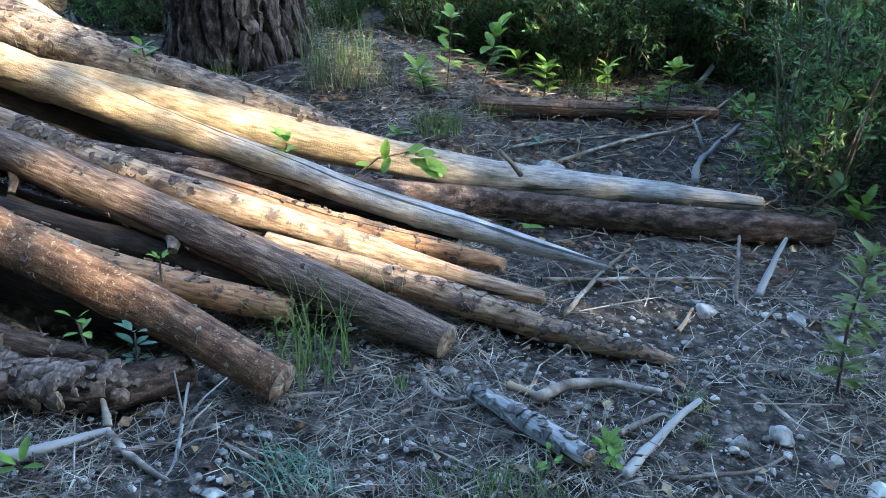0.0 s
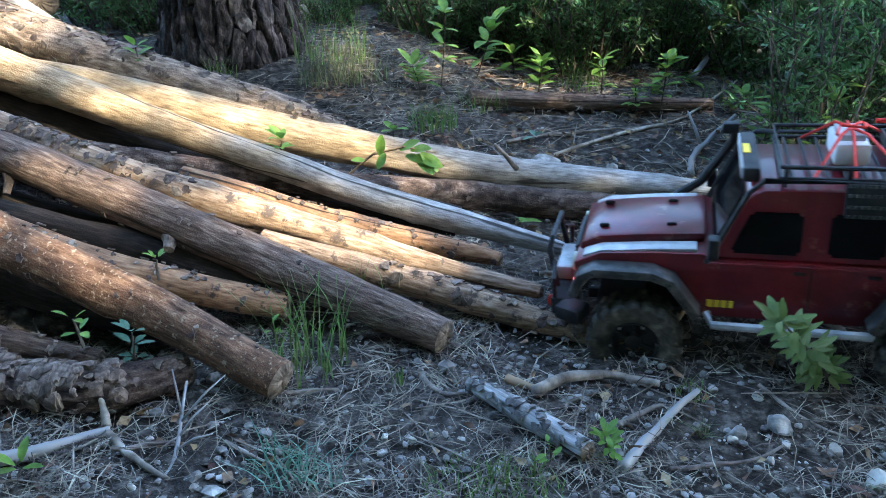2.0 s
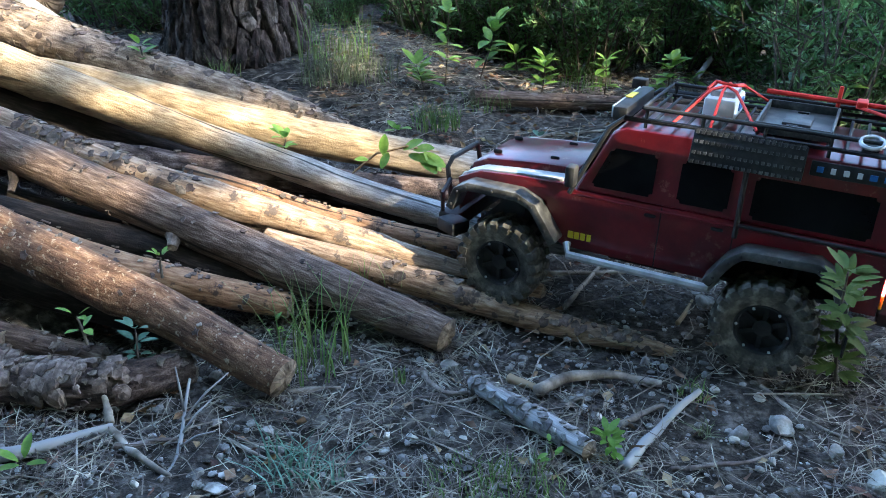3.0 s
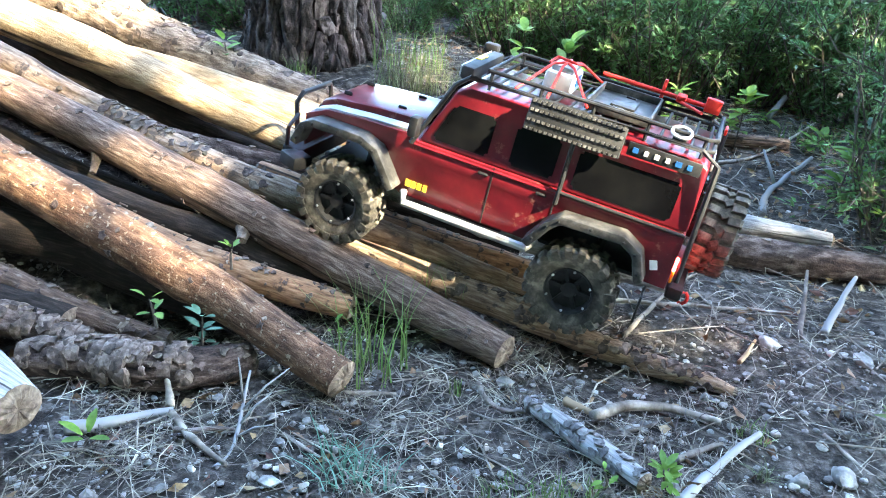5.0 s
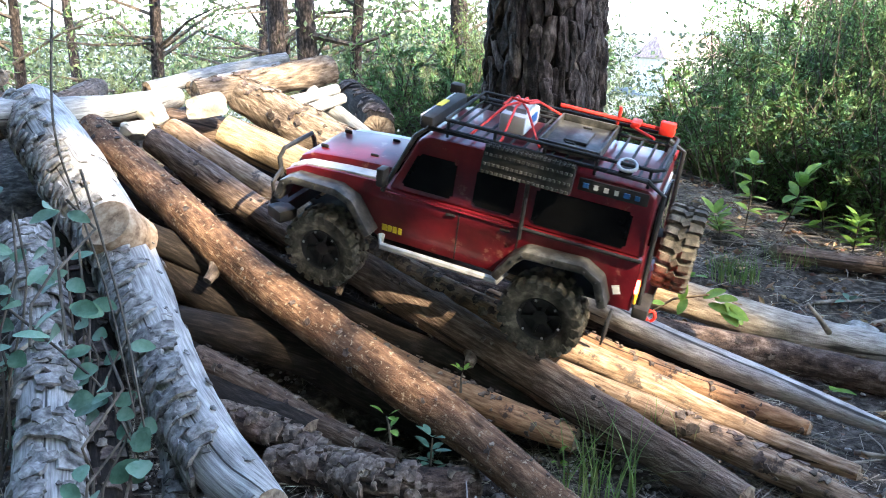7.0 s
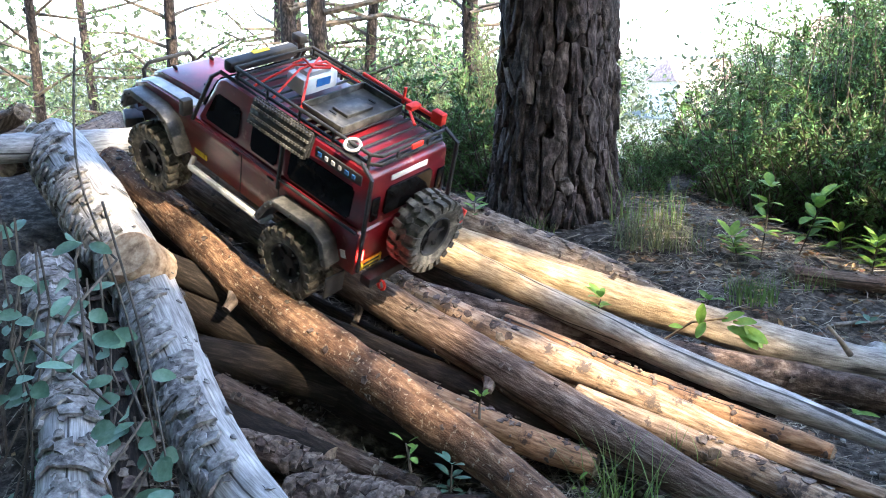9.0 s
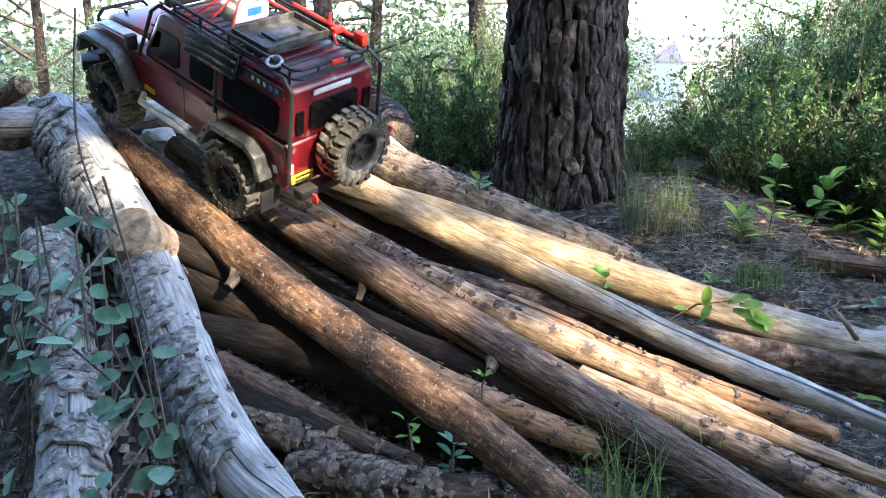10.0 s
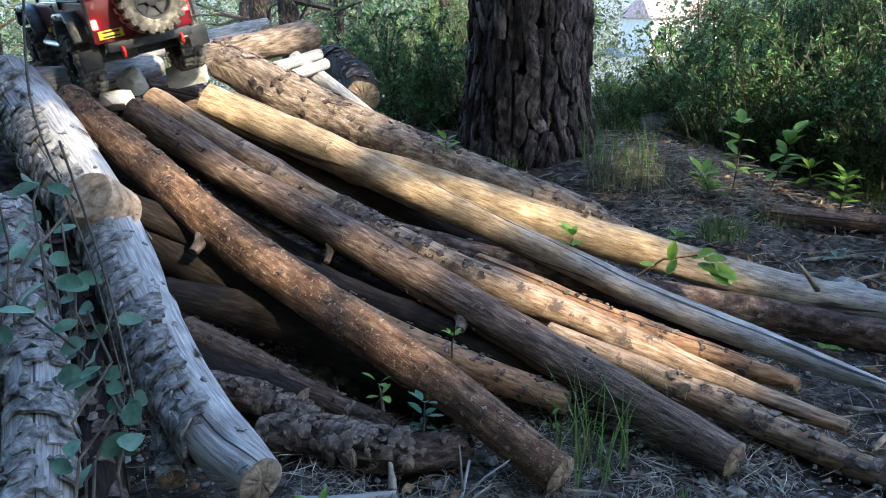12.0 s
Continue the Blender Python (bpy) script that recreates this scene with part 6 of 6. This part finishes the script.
def build_truck():
    truck = new("model_truck")
    tagged(truck, "dusty red four-door model truck with roof rack and spare wheel", "toy truck")
    # lower body with wheel openings
    lo = [(0.232, 0.045), (0.236, 0.090), (0.205, 0.104), (0.15, 0.108), (0.088, 0.110), (0.076, 0.104), (-0.262, 0.104), (-0.267, 0.100), (-0.267, 0.030), (-0.232, 0.030)]
    lo += [(x - 0.162, z) for x, z in REAR_ARCH[::-1]] + [(-0.085, 0.028), (0.086, 0.028)]
    lo += [(x + 0.162, z) for x, z in FRONT_ARCH[::-1]]
    bm = bmesh.new()
    sweep(bm, lo, -0.088, 0.088)
    rounded(bm, 0.004, 30)
    part("lower_body", bm, M_RED, truck, "dusty scratched red painted body")
    # cabin, narrower towards the roof
    up = [(0.078, 0.104), (0.044, 0.180), (0.028, 0.187), (-0.252, 0.189), (-0.264, 0.183), (-0.267, 0.104)]
    bm = bmesh.new()
    sweep(bm, up, -0.086, 0.086)
    for v in bm.verts:
        if v.co.z > 0.15:
            v.co.y *= 0.90
    rounded(bm, 0.005, 30)
    part("cabin", bm, M_RED, truck, "red cabin and roof")
    # bonnet with raised centre and silver wing tops
    bm = bmesh.new()
    sweep(bm, [(0.233, 0.088), (0.232, 0.103), (0.21, 0.113), (0.15, 0.119), (0.085, 0.123), (0.085, 0.108)], -0.058, 0.058)
    rounded(bm, 0.006, 20)
    part("bonnet", bm, M_RED, truck, "glossy red bonnet")
    for s in (1, -1):
        bm = bmesh.new()
        sweep(bm, [(0.226, 0.098), (0.205, 0.106), (0.15, 0.111), (0.095, 0.114), (0.095, 0.108), (0.226, 0.090)], s * 0.062, s * 0.084)
        rounded(bm, 0.0015, 30)
        part("wing_plate", bm, M_SILVERP, truck, "silver tread plate on the wing")
        for x in (0.205, 0.125):
            block(truck, "bonnet_latch", (x, s * 0.035, 0.121 if x < 0.15 else 0.116), (0.012, 0.003, 0.006), M_BLACK)
    # fender flares
    for cx in (0.162, -0.162):
        for s in (1, -1):
            bm = bmesh.new()
            i = [(cx + x, z) for x, z in (FRONT_ARCH if cx > 0 else REAR_ARCH)]
            o = []
            for k, (x, z) in enumerate(i):
                (xa, za), (xb, zb) = i[max(k - 1, 0)], i[min(k + 1, len(i) - 1)]
                q = math.hypot(xb - xa, zb - za)
                o.append((x + (zb - za) / q * 0.012, z + (xa - xb) / q * 0.012))
            sweep(bm, o + i[::-1], s * 0.084, s * 0.114)
            rounded(bm, 0.003, 35)
            fl = part("fender_flare", bm, M_GREYP, truck, "dusty black plastic flare with rivets")
            for k in range(7):
                e, g = divmod(0.4 + k * 0.7, 1)
                (xa, za), (xb, zb) = o[int(e)], o[int(e) + 1]
                x, z = xa + (xb - xa) * g, za + (zb - za) * g
                bm = bmesh.new()
                bmesh.ops.create_uvsphere(bm, u_segments=6, v_segments=4, radius=0.002, matrix=Matrix.Translation((x + (cx - x) * 0.07, s * 0.1145, z - 0.005)))
                part("rivet", bm, M_BLACK, fl)
    # windows
    def pane(name, quad, out):
        bm = bmesh.new()
        q = [Vector(c) for c in quad]
        n = (q[1] - q[0]).cross(q[2] - q[0]).normalized()
        if n.dot(Vector(out)) < 0:
            n = -n
        a = [bm.verts.new(c + n * 0.0016) for c in q]
        b = [bm.verts.new(c - n * 0.002) for c in q]
        bm.faces.new(a)
        for i in range(4):
            j = (i + 1) % 4
            bm.faces.new((a[i], b[i], b[j], a[j]))
        bmesh.ops.recalc_face_normals(bm, faces=bm.faces[:])
        es = [e for e in bm.edges if len(e.link_faces) == 2 and all(f in e.link_faces for f in e.link_faces) and abs((e.verts[0].co - e.verts[1].co).normalized().dot(n)) > 0.9]
        bmesh.ops.bevel(bm, geom=es, offset=0.004, segments=3, affect="EDGES")
        return part(name, bm, M_GLASS, truck, "dark tinted window")
    for s in (1, -1):
        def wy(z):
            return s * (0.0862 - 0.0086 * max(z - 0.104, 0) / 0.079)
        for x0, x1, x2, x3 in ((0.060, -0.014, -0.014, 0.040), (-0.042, -0.098, -0.098, -0.042), (-0.122, -0.243, -0.243, -0.122)):
            z0, z1 = (0.113, 0.162) if x1 > -0.1 else (0.111, 0.158)
            pane("side_window", [(x0, wy(z0), z0), (x1, wy(z0), z0), (x2, wy(z1), z1), (x3, wy(z1), z1)], (0, s, 0))
        block(truck, "door_seam", (-0.028, s * 0.0882, 0.066), (0.0014, 0.001, 0.076), M_BLACK, bevel=0)
        block(truck, "door_seam", (-0.110, s * 0.0882, 0.083), (0.0014, 0.001, 0.042), M_BLACK, bevel=0)
        block(truck, "door_handle", (-0.016, s * 0.0895, 0.092), (0.014, 0.003, 0.004), M_BLACK)
        block(truck, "door_handle", (-0.092, s * 0.0895, 0.092), (0.014, 0.003, 0.004), M_BLACK)
        bar(truck, "belt_line", [(0.08, s * 0.0885, 0.099), (-0.264, s * 0.0885, 0.099)], 0.0016, M_RED)
        # rock slider
        bar(truck, "rock_slider", [(0.080, s * 0.09, 0.034), (0.074, s * 0.102, 0.024), (-0.096, s * 0.102, 0.024), (-0.102, s * 0.09, 0.034)], 0.0052, M_SILVERP, "worn metal rock slider")
        # outer cage
        bar(truck, "cage_tube", [(0.084, s * 0.090, 0.100), (0.045, s * 0.087, 0.187), (0.03, s * 0.083, 0.200), (-0.25, s * 0.083, 0.202), (-0.272, s * 0.086, 0.19), (-0.276, s * 0.090, 0.045)], 0.0032, M_BLACK, "black roll cage tube")
        bar(truck, "cage_tube", [(-0.110, s * 0.083, 0.200), (-0.112, s * 0.0925, 0.10), (-0.112, s * 0.0925, 0.088)], 0.003, M_BLACK)
        bar(truck, "cage_tube", [(-0.112, s * 0.092, 0.103), (-0.266, s * 0.092, 0.103)], 0.0024, M_BLACK)
        # mirror
        block(truck, "side_mirror", (0.078, s * 0.106, 0.128), (0.012, 0.018, 0.026), M_BLACK, "black side mirror", 0.003)
        # lights
        for z, mt in ((0.078, M_HEAD),):
            bm = bmesh.new()
            bmesh.ops.create_cone(bm, cap_ends=True, segments=20, radius1=0.0125, radius2=0.011, depth=0.006, matrix=Matrix.Translation((0.237, s * 0.062, z)) @ Matrix.Rotation(radians(90), 4, "Y"))
            part("headlight", bm, mt, truck, "lit round headlight")
        block(truck, "indicator_light", (0.237, s * 0.08, 0.062), (0.004, 0.004, 0.004), M_TAIL, "small red lamp")
        block(truck, "tail_light", (-0.2685, s * 0.080, 0.062), (0.004, 0.009, 0.016), M_TAIL, "glowing red tail light", 0.001)
        block(truck, "rear_quarter_window", (-0.2685, s * 0.066, 0.135), (0.003, 0.014, 0.036), M_GLASS, "", 0.001)
        block(truck, "mud_flap", (-0.245, s * 0.098, 0.005), (0.003, 0.036, 0.036), M_BLACK, "", 0.001)
        # red recovery shackles
        for x in (-0.292, 0.268):
            bm = bmesh.new()
            ring = [(x + 0.006 * math.cos(a) * (1 if x > 0 else -1), s * 0.052, 0.012 + 0.008 * math.sin(a)) for a in np.linspace(0, 2 * math.pi, 11)]
            tube(bm, [np.array(p) for p in ring], 0.0022, 6)
            part("shackle", bm, M_STRAP, truck, "bright red tow shackle")
    pane("windscreen", [(0.0765, -0.078, 0.121), (0.0765, 0.078, 0.121), (0.0495, 0.071, 0.177), (0.0495, -0.071, 0.177)], (1, 0, 0.5))
    pane("rear_window", [(-0.2675, -0.048, 0.118), (-0.2675, 0.048, 0.118), (-0.2675, 0.045, 0.160), (-0.2675, -0.045, 0.160)], (-1, 0, 0))
    block(truck, "rear_door_lettering", (-0.2672, 0.005, 0.1745), (0.002, 0.072, 0.008), M_WHITE, "white lettering strip", 0.0005, Matrix.Rotation(radians(0), 4, "X"))
    # grille and front end
    block(truck, "grille", (0.2365, 0, 0.075), (0.005, 0.094, 0.036), M_BLACK, "black grille")
    for k in range(6):
        block(truck, "grille_bar", (0.2395, 0, 0.061 + 0.0056 * k), (0.002, 0.09, 0.002), M_GREYP, bevel=0)
    block(truck, "front_bumper", (0.252, 0, 0.022), (0.030, 0.165, 0.024), M_BLACK, "black steel front bumper", 0.004)
    for s in (1, -1):
        block(truck, "bumper_wing", (0.238, s * 0.092, 0.024), (0.034, 0.03, 0.018), M_BLACK, "", 0.003, Matrix.Rotation(radians(-s * 25), 4, "Z"))
    block(truck, "winch", (0.256, 0, 0.044), (0.022, 0.07, 0.020), M_SILVERP, "small silver winch", 0.004)
    bar(truck, "bull_bar", [(0.262, 0.05, 0.03), (0.272, 0.048, 0.085), (0.270, 0.038, 0.097), (0.270, -0.038, 0.097), (0.272, -0.048, 0.085), (0.262, -0.05, 0.03)], 0.0036, M_BLACK, "black bull bar hoop")
    bar(truck, "bull_bar", [(0.262, 0.078, 0.03), (0.262, 0.08, 0.06), (0.266, 0.05, 0.07)], 0.003, M_BLACK)
    bar(truck, "bull_bar", [(0.262, -0.078, 0.03), (0.262, -0.08, 0.06), (0.266, -0.05, 0.07)], 0.003, M_BLACK)
    # rear bumper, plate
    block(truck, "rear_bumper", (-0.279, 0, 0.022), (0.020, 0.150, 0.016), M_BLACK, "black rear bumper", 0.003)
    plate = block(truck, "number_plate", (-0.2695, 0.058, 0.043), (0.003, 0.042, 0.014), M_YELLOW, "yellow number plate", 0.0008)
    for k in range(2):
        block(plate, "plate_bar", (-0.2713, 0.058, 0.0465 - 0.007 * k), (0.001, 0.03, 0.003), M_BLACK, bevel=0)
    # snorkel on the far pillar
    bar(truck, "snorkel", [(0.13, -0.094, 0.10), (0.092, -0.097, 0.125), (0.056, -0.092, 0.185), (0.054, -0.09, 0.198)], 0.006, M_BLACK, "black snorkel")
    block(truck, "snorkel_head", (0.06, -0.09, 0.203), (0.02, 0.016, 0.014), M_BLACK, "", 0.003)
    # roof light bar
    block(truck, "light_bar", (0.042, 0, 0.198), (0.018, 0.126, 0.018), M_BLACK, "curved roof light bar", 0.004)
    block(truck, "light_bar_lens", (0.0518, 0, 0.199), (0.002, 0.118, 0.014), M_SILVERP, "silver light bar lens", 0.0008)
    block(truck, "light_bar_sticker", (0.046, 0.0, 0.2077), (0.008, 0.03, 0.001), M_YELLOW, "", 0)
    # roof rack
    rack = new("roof_rack")
    rack.parent = truck
    rack.location.z = -0.008
    tagged(rack, "black tubular roof rack")
    loop = [(0.012, 0.070), (-0.252, 0.070), (-0.262, 0.060), (-0.262, -0.060), (-0.252, -0.070), (0.012, -0.070), (0.012, 0.070)]
    bar(rack, "rail", [(x, y, 0.206) for x, y in loop], 0.0026, M_BLACK)
    bar(rack, "rail", [(x, y * 1.02, 0.220) for x, y in loop], 0.0026, M_BLACK)
    for x in (0.008, -0.055, -0.12, -0.185, -0.25):
        for y in (0.071, -0.071):
            bar(rack, "post", [(x, y, 0.197), (x, y, 0.220)], 0.0022, M_BLACK, sides=6)
    for y in (-0.03, 0.03):
        bar(rack, "post", [(-0.262, y, 0.206), (-0.262, y, 0.220)], 0.0022, M_BLACK, sides=6)
    for k in range(15):
        x = 0.0 - 0.0182 * k
        bar(rack, "slat", [(x, 0.069, 0.205), (x, -0.069, 0.205)], 0.0019, M_BLACK, sides=6)
    # load on the rack
    tray = new("tray")
    tray.parent = truck
    tray.location.z = -0.010
    tagged(tray, "dark grey open plastic tray on the rack")
    block(tray, "tray_floor", (-0.145, -0.004, 0.211), (0.076, 0.118, 0.003), M_GREYP, bevel=0.0008)
    for dy in (0.059, -0.059):
        block(tray, "tray_side", (-0.145, -0.004 + dy, 0.216), (0.076, 0.003, 0.012), M_GREYP, bevel=0.0008)
    for dx in (0.038, -0.038):
        block(tray, "tray_side", (-0.145 + dx, -0.004, 0.216), (0.003, 0.118, 0.012), M_GREYP, bevel=0.0008)
    block(tray, "tray_rib", (-0.145, -0.004, 0.2145), (0.03, 0.05, 0.005), M_GREYP, bevel=0.001)
    block(tray, "tray_bracket", (-0.141, 0.03, 0.216), (0.012, 0.003, 0.002), M_BLACK, bevel=0)
    block(tray, "tray_bracket", (-0.147, -0.04, 0.216), (0.012, 0.003, 0.002), M_BLACK, bevel=0)
    case = new("equipment_case")
    case.parent = truck
    case.location.z = -0.010
    tagged(case, "white equipment case tied down with red cord")
    block(case, "case_body", (-0.062, -0.004, 0.221), (0.036, 0.066, 0.026), M_WHITE, "", 0.004)
    block(case, "case_lid", (-0.062, -0.004, 0.237), (0.028, 0.044, 0.008), M_SILVERP, "silver grey lid", 0.002)
    block(case, "case_label", (-0.0805, -0.008, 0.224), (0.001, 0.026, 0.012), M_BLUE, "small blue label", 0)
    for a, b in (((-0.02, 0.068, 0.207), (-0.11, -0.066, 0.215)), ((-0.11, 0.06, 0.212), (-0.02, -0.068, 0.207)), ((-0.062, 0.07, 0.207), (-0.062, -0.07, 0.21))):
        m = (-0.062, -0.004, 0.243)
        bar(case, "red_cord", [a, (m[0] + (a[0] - m[0]) * 0.3, m[1] + (a[1] - m[1]) * 0.35, 0.242), m, (m[0] + (b[0] - m[0]) * 0.3, m[1] + (b[1] - m[1]) * 0.35, 0.242), b], 0.0017, M_STRAP, sides=6)
    bar(case, "red_cord", [(-0.045, 0.02, 0.242), (-0.05, 0.005, 0.248), (-0.075, 0.01, 0.247), (-0.08, -0.02, 0.242)], 0.0017, M_STRAP, sides=6)
    jack = new("lifting_jack")
    jack.parent = truck
    jack.location.z = -0.010
    tagged(jack, "bright red lifting jack along the rack")
    bar(jack, "jack_beam", [(-0.10, -0.068, 0.230), (-0.255, -0.068, 0.228)], 0.003, M_STRAP)
    block(jack, "jack_head", (-0.245, -0.068, 0.231), (0.02, 0.012, 0.018), M_STRAP, "", 0.002)
    block(jack, "jack_foot", (-0.205, -0.06, 0.231), (0.012, 0.022, 0.008), M_STRAP, "", 0.002)
    bar(jack, "jack_handle", [(-0.20, -0.055, 0.228), (-0.235, -0.03, 0.226)], 0.002, M_STRAP)
    bar(jack, "jack_pin", [(-0.18, -0.068, 0.222), (-0.18, -0.068, 0.246)], 0.0024, M_STRAP)
    # sand ladders along the left edge
    lad = new("sand_ladder")
    lad.parent = truck
    tagged(lad, "pair of black perforated sand ladders strapped to the rack")
    tilt = Matrix.Rotation(radians(18), 4, "X")
    for k in range(2):
        o = Vector((-0.108, 0.088 + 0.006 * k, 0.184))
        block(lad, "ladder_plate", o, (0.116, 0.003, 0.036), M_BLACK, "", 0.001, tilt)
        for zz in (-0.016, -0.006, 0.006, 0.016):
            bm = bmesh.new()
            for j in range(19):
                mm = Matrix.Translation(o) @ tilt @ Matrix.Translation((-0.054 + 0.006 * j, 0.0025, zz))
                box(bm, (0, 0, 0), (0.0034, 0.0034, 0.0034), mm)
            part("tread_strip", bm, M_GREYP, lad, smooth=False)
    # winch box with silver hook ring, and a sign strip
    strip = block(truck, "side_banner", (-0.214, 0.0865, 0.180), (0.085, 0.003, 0.016), M_BLACK, "black banner with pale blue shapes", 0.001)
    for k, (w, mt) in enumerate(((0.008, M_BLUE), (0.006, M_WHITE), (0.007, M_WHITE), (0.006, M_WHITE), (0.009, M_BLUE), (0.007, M_BLUE))):
        block(strip, "banner_shape", (-0.181 - 0.0125 * k, 0.0885, 0.180), (w * 0.8, 0.001, 0.006), mt, bevel=0)
    bm = bmesh.new()
    tube(bm, [np.array((-0.222 + 0.011 * math.cos(a), 0.074 + 0.009 * math.sin(a), 0.212 - 0.004 * math.sin(a))) for a in np.linspace(0, 2 * math.pi, 17)], 0.0022, 6)
    part("tow_ring", bm, M_SILVERP, truck, "shiny silver ring")
    block(truck, "hook_block", (-0.222, 0.074, 0.205), (0.016, 0.014, 0.008), M_BLACK, "", 0.002)
    # yellow sticker as plain bars, pale mark at the tail
    for k, w in enumerate((0.007, 0.006, 0.006, 0.005)):
        block(truck, "door_sticker", (0.077 - 0.0078 * k, 0.0887, 0.046), (w, 0.001, 0.009), M_YELLOW, "yellow door sticker", 0)
    block(truck, "tail_sticker", (-0.245, 0.0887, 0.055), (0.009, 0.001, 0.012), M_WHITE, "pale tail sticker", 0, Matrix.Rotation(radians(20), 4, "Y"))
    block(truck, "rack_light", (-0.268, 0.0, 0.212), (0.003, 0.022, 0.008), M_STRAP, "small red rack lamp", 0.001)
    # spare wheel on the tail
    spare = new("spare_wheel")
    spare.parent = truck
    spare.matrix_basis = pose(-0.302, -0.012, 0.086, 0, 0, 90)
    tagged(spare, "spare wheel with muddy knobbly tyre")
    part("tyre", tyre_mesh(), M_RUBBER, spare, "muddy knobbly tyre")
    part("rim", rim_mesh(1), M_BLACK, spare, "black rim")
    add_lugs(spare)
    block(truck, "spare_carrier", (-0.275, -0.012, 0.086), (0.022, 0.03, 0.03), M_BLACK)
    block(truck, "red_hook", (-0.315, -0.068, 0.098), (0.016, 0.006, 0.022), M_STRAP, "red hook beside the spare wheel", 0.002, Matrix.Rotation(radians(25), 4, "X"))
    # chassis and axles
    for s in (1, -1):
        block(truck, "chassis_rail", (-0.01, s * 0.032, 0.018), (0.47, 0.008, 0.014), M_BLACK)
    block(truck, "gearbox", (0.0, 0, 0.010), (0.09, 0.05, 0.03), M_BLACK, "", 0.004)
    block(truck, "undertray", (-0.02, 0, 0.030), (0.46, 0.16, 0.006), M_BLACK)
    for x in (0.162, -0.162):
        bar(truck, "axle", [(x, 0.08, AXLE), (x, -0.08, AXLE)], 0.008, M_BLACK)
        block(truck, "differential", (x, 0.012, 0), (0.034, 0.03, 0.03), M_BLACK, "", 0.006)
        for s in (1, -1):
            bar(truck, "shock_absorber", [(x - 0.012, s * 0.06, 0.0), (x - 0.018, s * 0.055, 0.075)], 0.0065, M_BLACK)
    wheels = []
    for x in (0.162, -0.162):
        for s in (1, -1):
            w = new("wheel")
            w.parent = truck
            w.location = (x, s * 0.0945, AXLE)
            tagged(w, "dusty knobbly tyre on a black rim")
            part("tyre", tyre_mesh(), M_RUBBER, w, "dusty knobbly tyre")
            part("rim", rim_mesh(s), M_BLACK, w, "black rim")
            add_bolts(w, s)
            add_lugs(w)
            wheels.append((w, x, s))
    return truck, wheels


TRUCK, WHEELS = build_truck()

# ---- what moves ----
# seconds, place of the truck, roll, pitch, heading
DRIVE = [
    (0, 1.55, 0.88, 0.045, 0, 0, 176),
    (0.5, 1.25, 0.89, 0.045, 0, 0, 176),
    (0.8, 0.95, 0.91, 0.043, 0, 0, 175),
    (1.0, 0.755, 0.92, 0.04, 0, 0, 174.5),
    (1.2, 0.68, 0.93, 0.037, 0, -1, 174),
    (1.5, 0.599, 0.938, 0.033, 1.3, -1.3, 173.5),
    (2, 0.445, 0.959, 0.040, -3.5, 3.2, 164.0),
    (2.5, 0.331, 0.990, 0.085, 0.5, 5.5, 157.0),
    (3, 0.291, 1.011, 0.084, 0.5, -2.4, 152.6),
    (5, -0.023, 1.087, 0.136, -0.1, -10.5, 164.8),
    (5.5, -0.097, 1.099, 0.159, 2.6, -13.4, 164.3),
    (6, -0.191, 1.083, 0.187, -0.1, -14.0, 165.5),
    (6.5, -0.289, 1.108, 0.216, -7.6, -15.6, 171.1),
    (7, -0.385, 1.101, 0.242, -11.3, -11.0, 179.3),
    (9, -0.732, 1.118, 0.361, -13.5, -24.8, 166.4),
    (9.5, -0.805, 1.157, 0.394, -14.4, -27.3, 164.2),
    (10, -0.878, 1.178, 0.421, -14.3, -22.0, 165.9),
    (10.5, -0.937, 1.197, 0.420, -9.4, -18.8, 166.9),
    (11, -0.991, 1.232, 0.444, -8.3, -19.1, 165.0),
    (11.5, -1.077, 1.299, 0.451, -6.2, -9.9, 154.4),
    (12, -1.200, 1.390, 0.465, -11.2, -1.3, 145.7),
]


def motions():
    walk(TRUCK, [(t, pose(x, y, z, rx, ry, rz)) for t, x, y, z, rx, ry, rz in DRIVE])
    ts = [r[0] for r in DRIVE]
    way = np.r_[0, np.cumsum([math.dist(a[1:4], b[1:4]) for a, b in zip(DRIVE, DRIVE[1:])])]
    times = np.arange(0, 12.01, 0.15)
    for w, x, s in WHEELS:
        walk(w, [(float(t), pose(x, s * 0.0945, AXLE, 0, math.degrees(float(np.interp(t, ts, way)) / WR), 0)) for t in times])
    # the sapling is bent over as the truck passes and springs back
    p = brushed.location.copy()
    bend = [(0, 0, 0), (0.8, 0, 0), (0.95, -14, 8), (1.1, -40, 4), (1.5, -66, -4), (1.8, -50, 12), (2.1, -30, 18), (2.4, -16, 16), (2.7, -12, 13), (3.1, -11, 10), (4.5, -4, 2), (12, 0, 0)]
    walk(brushed, [(t, pose(p.x, p.y, p.z, ax, ay, 0)) for t, ay, ax in bend])


motions()
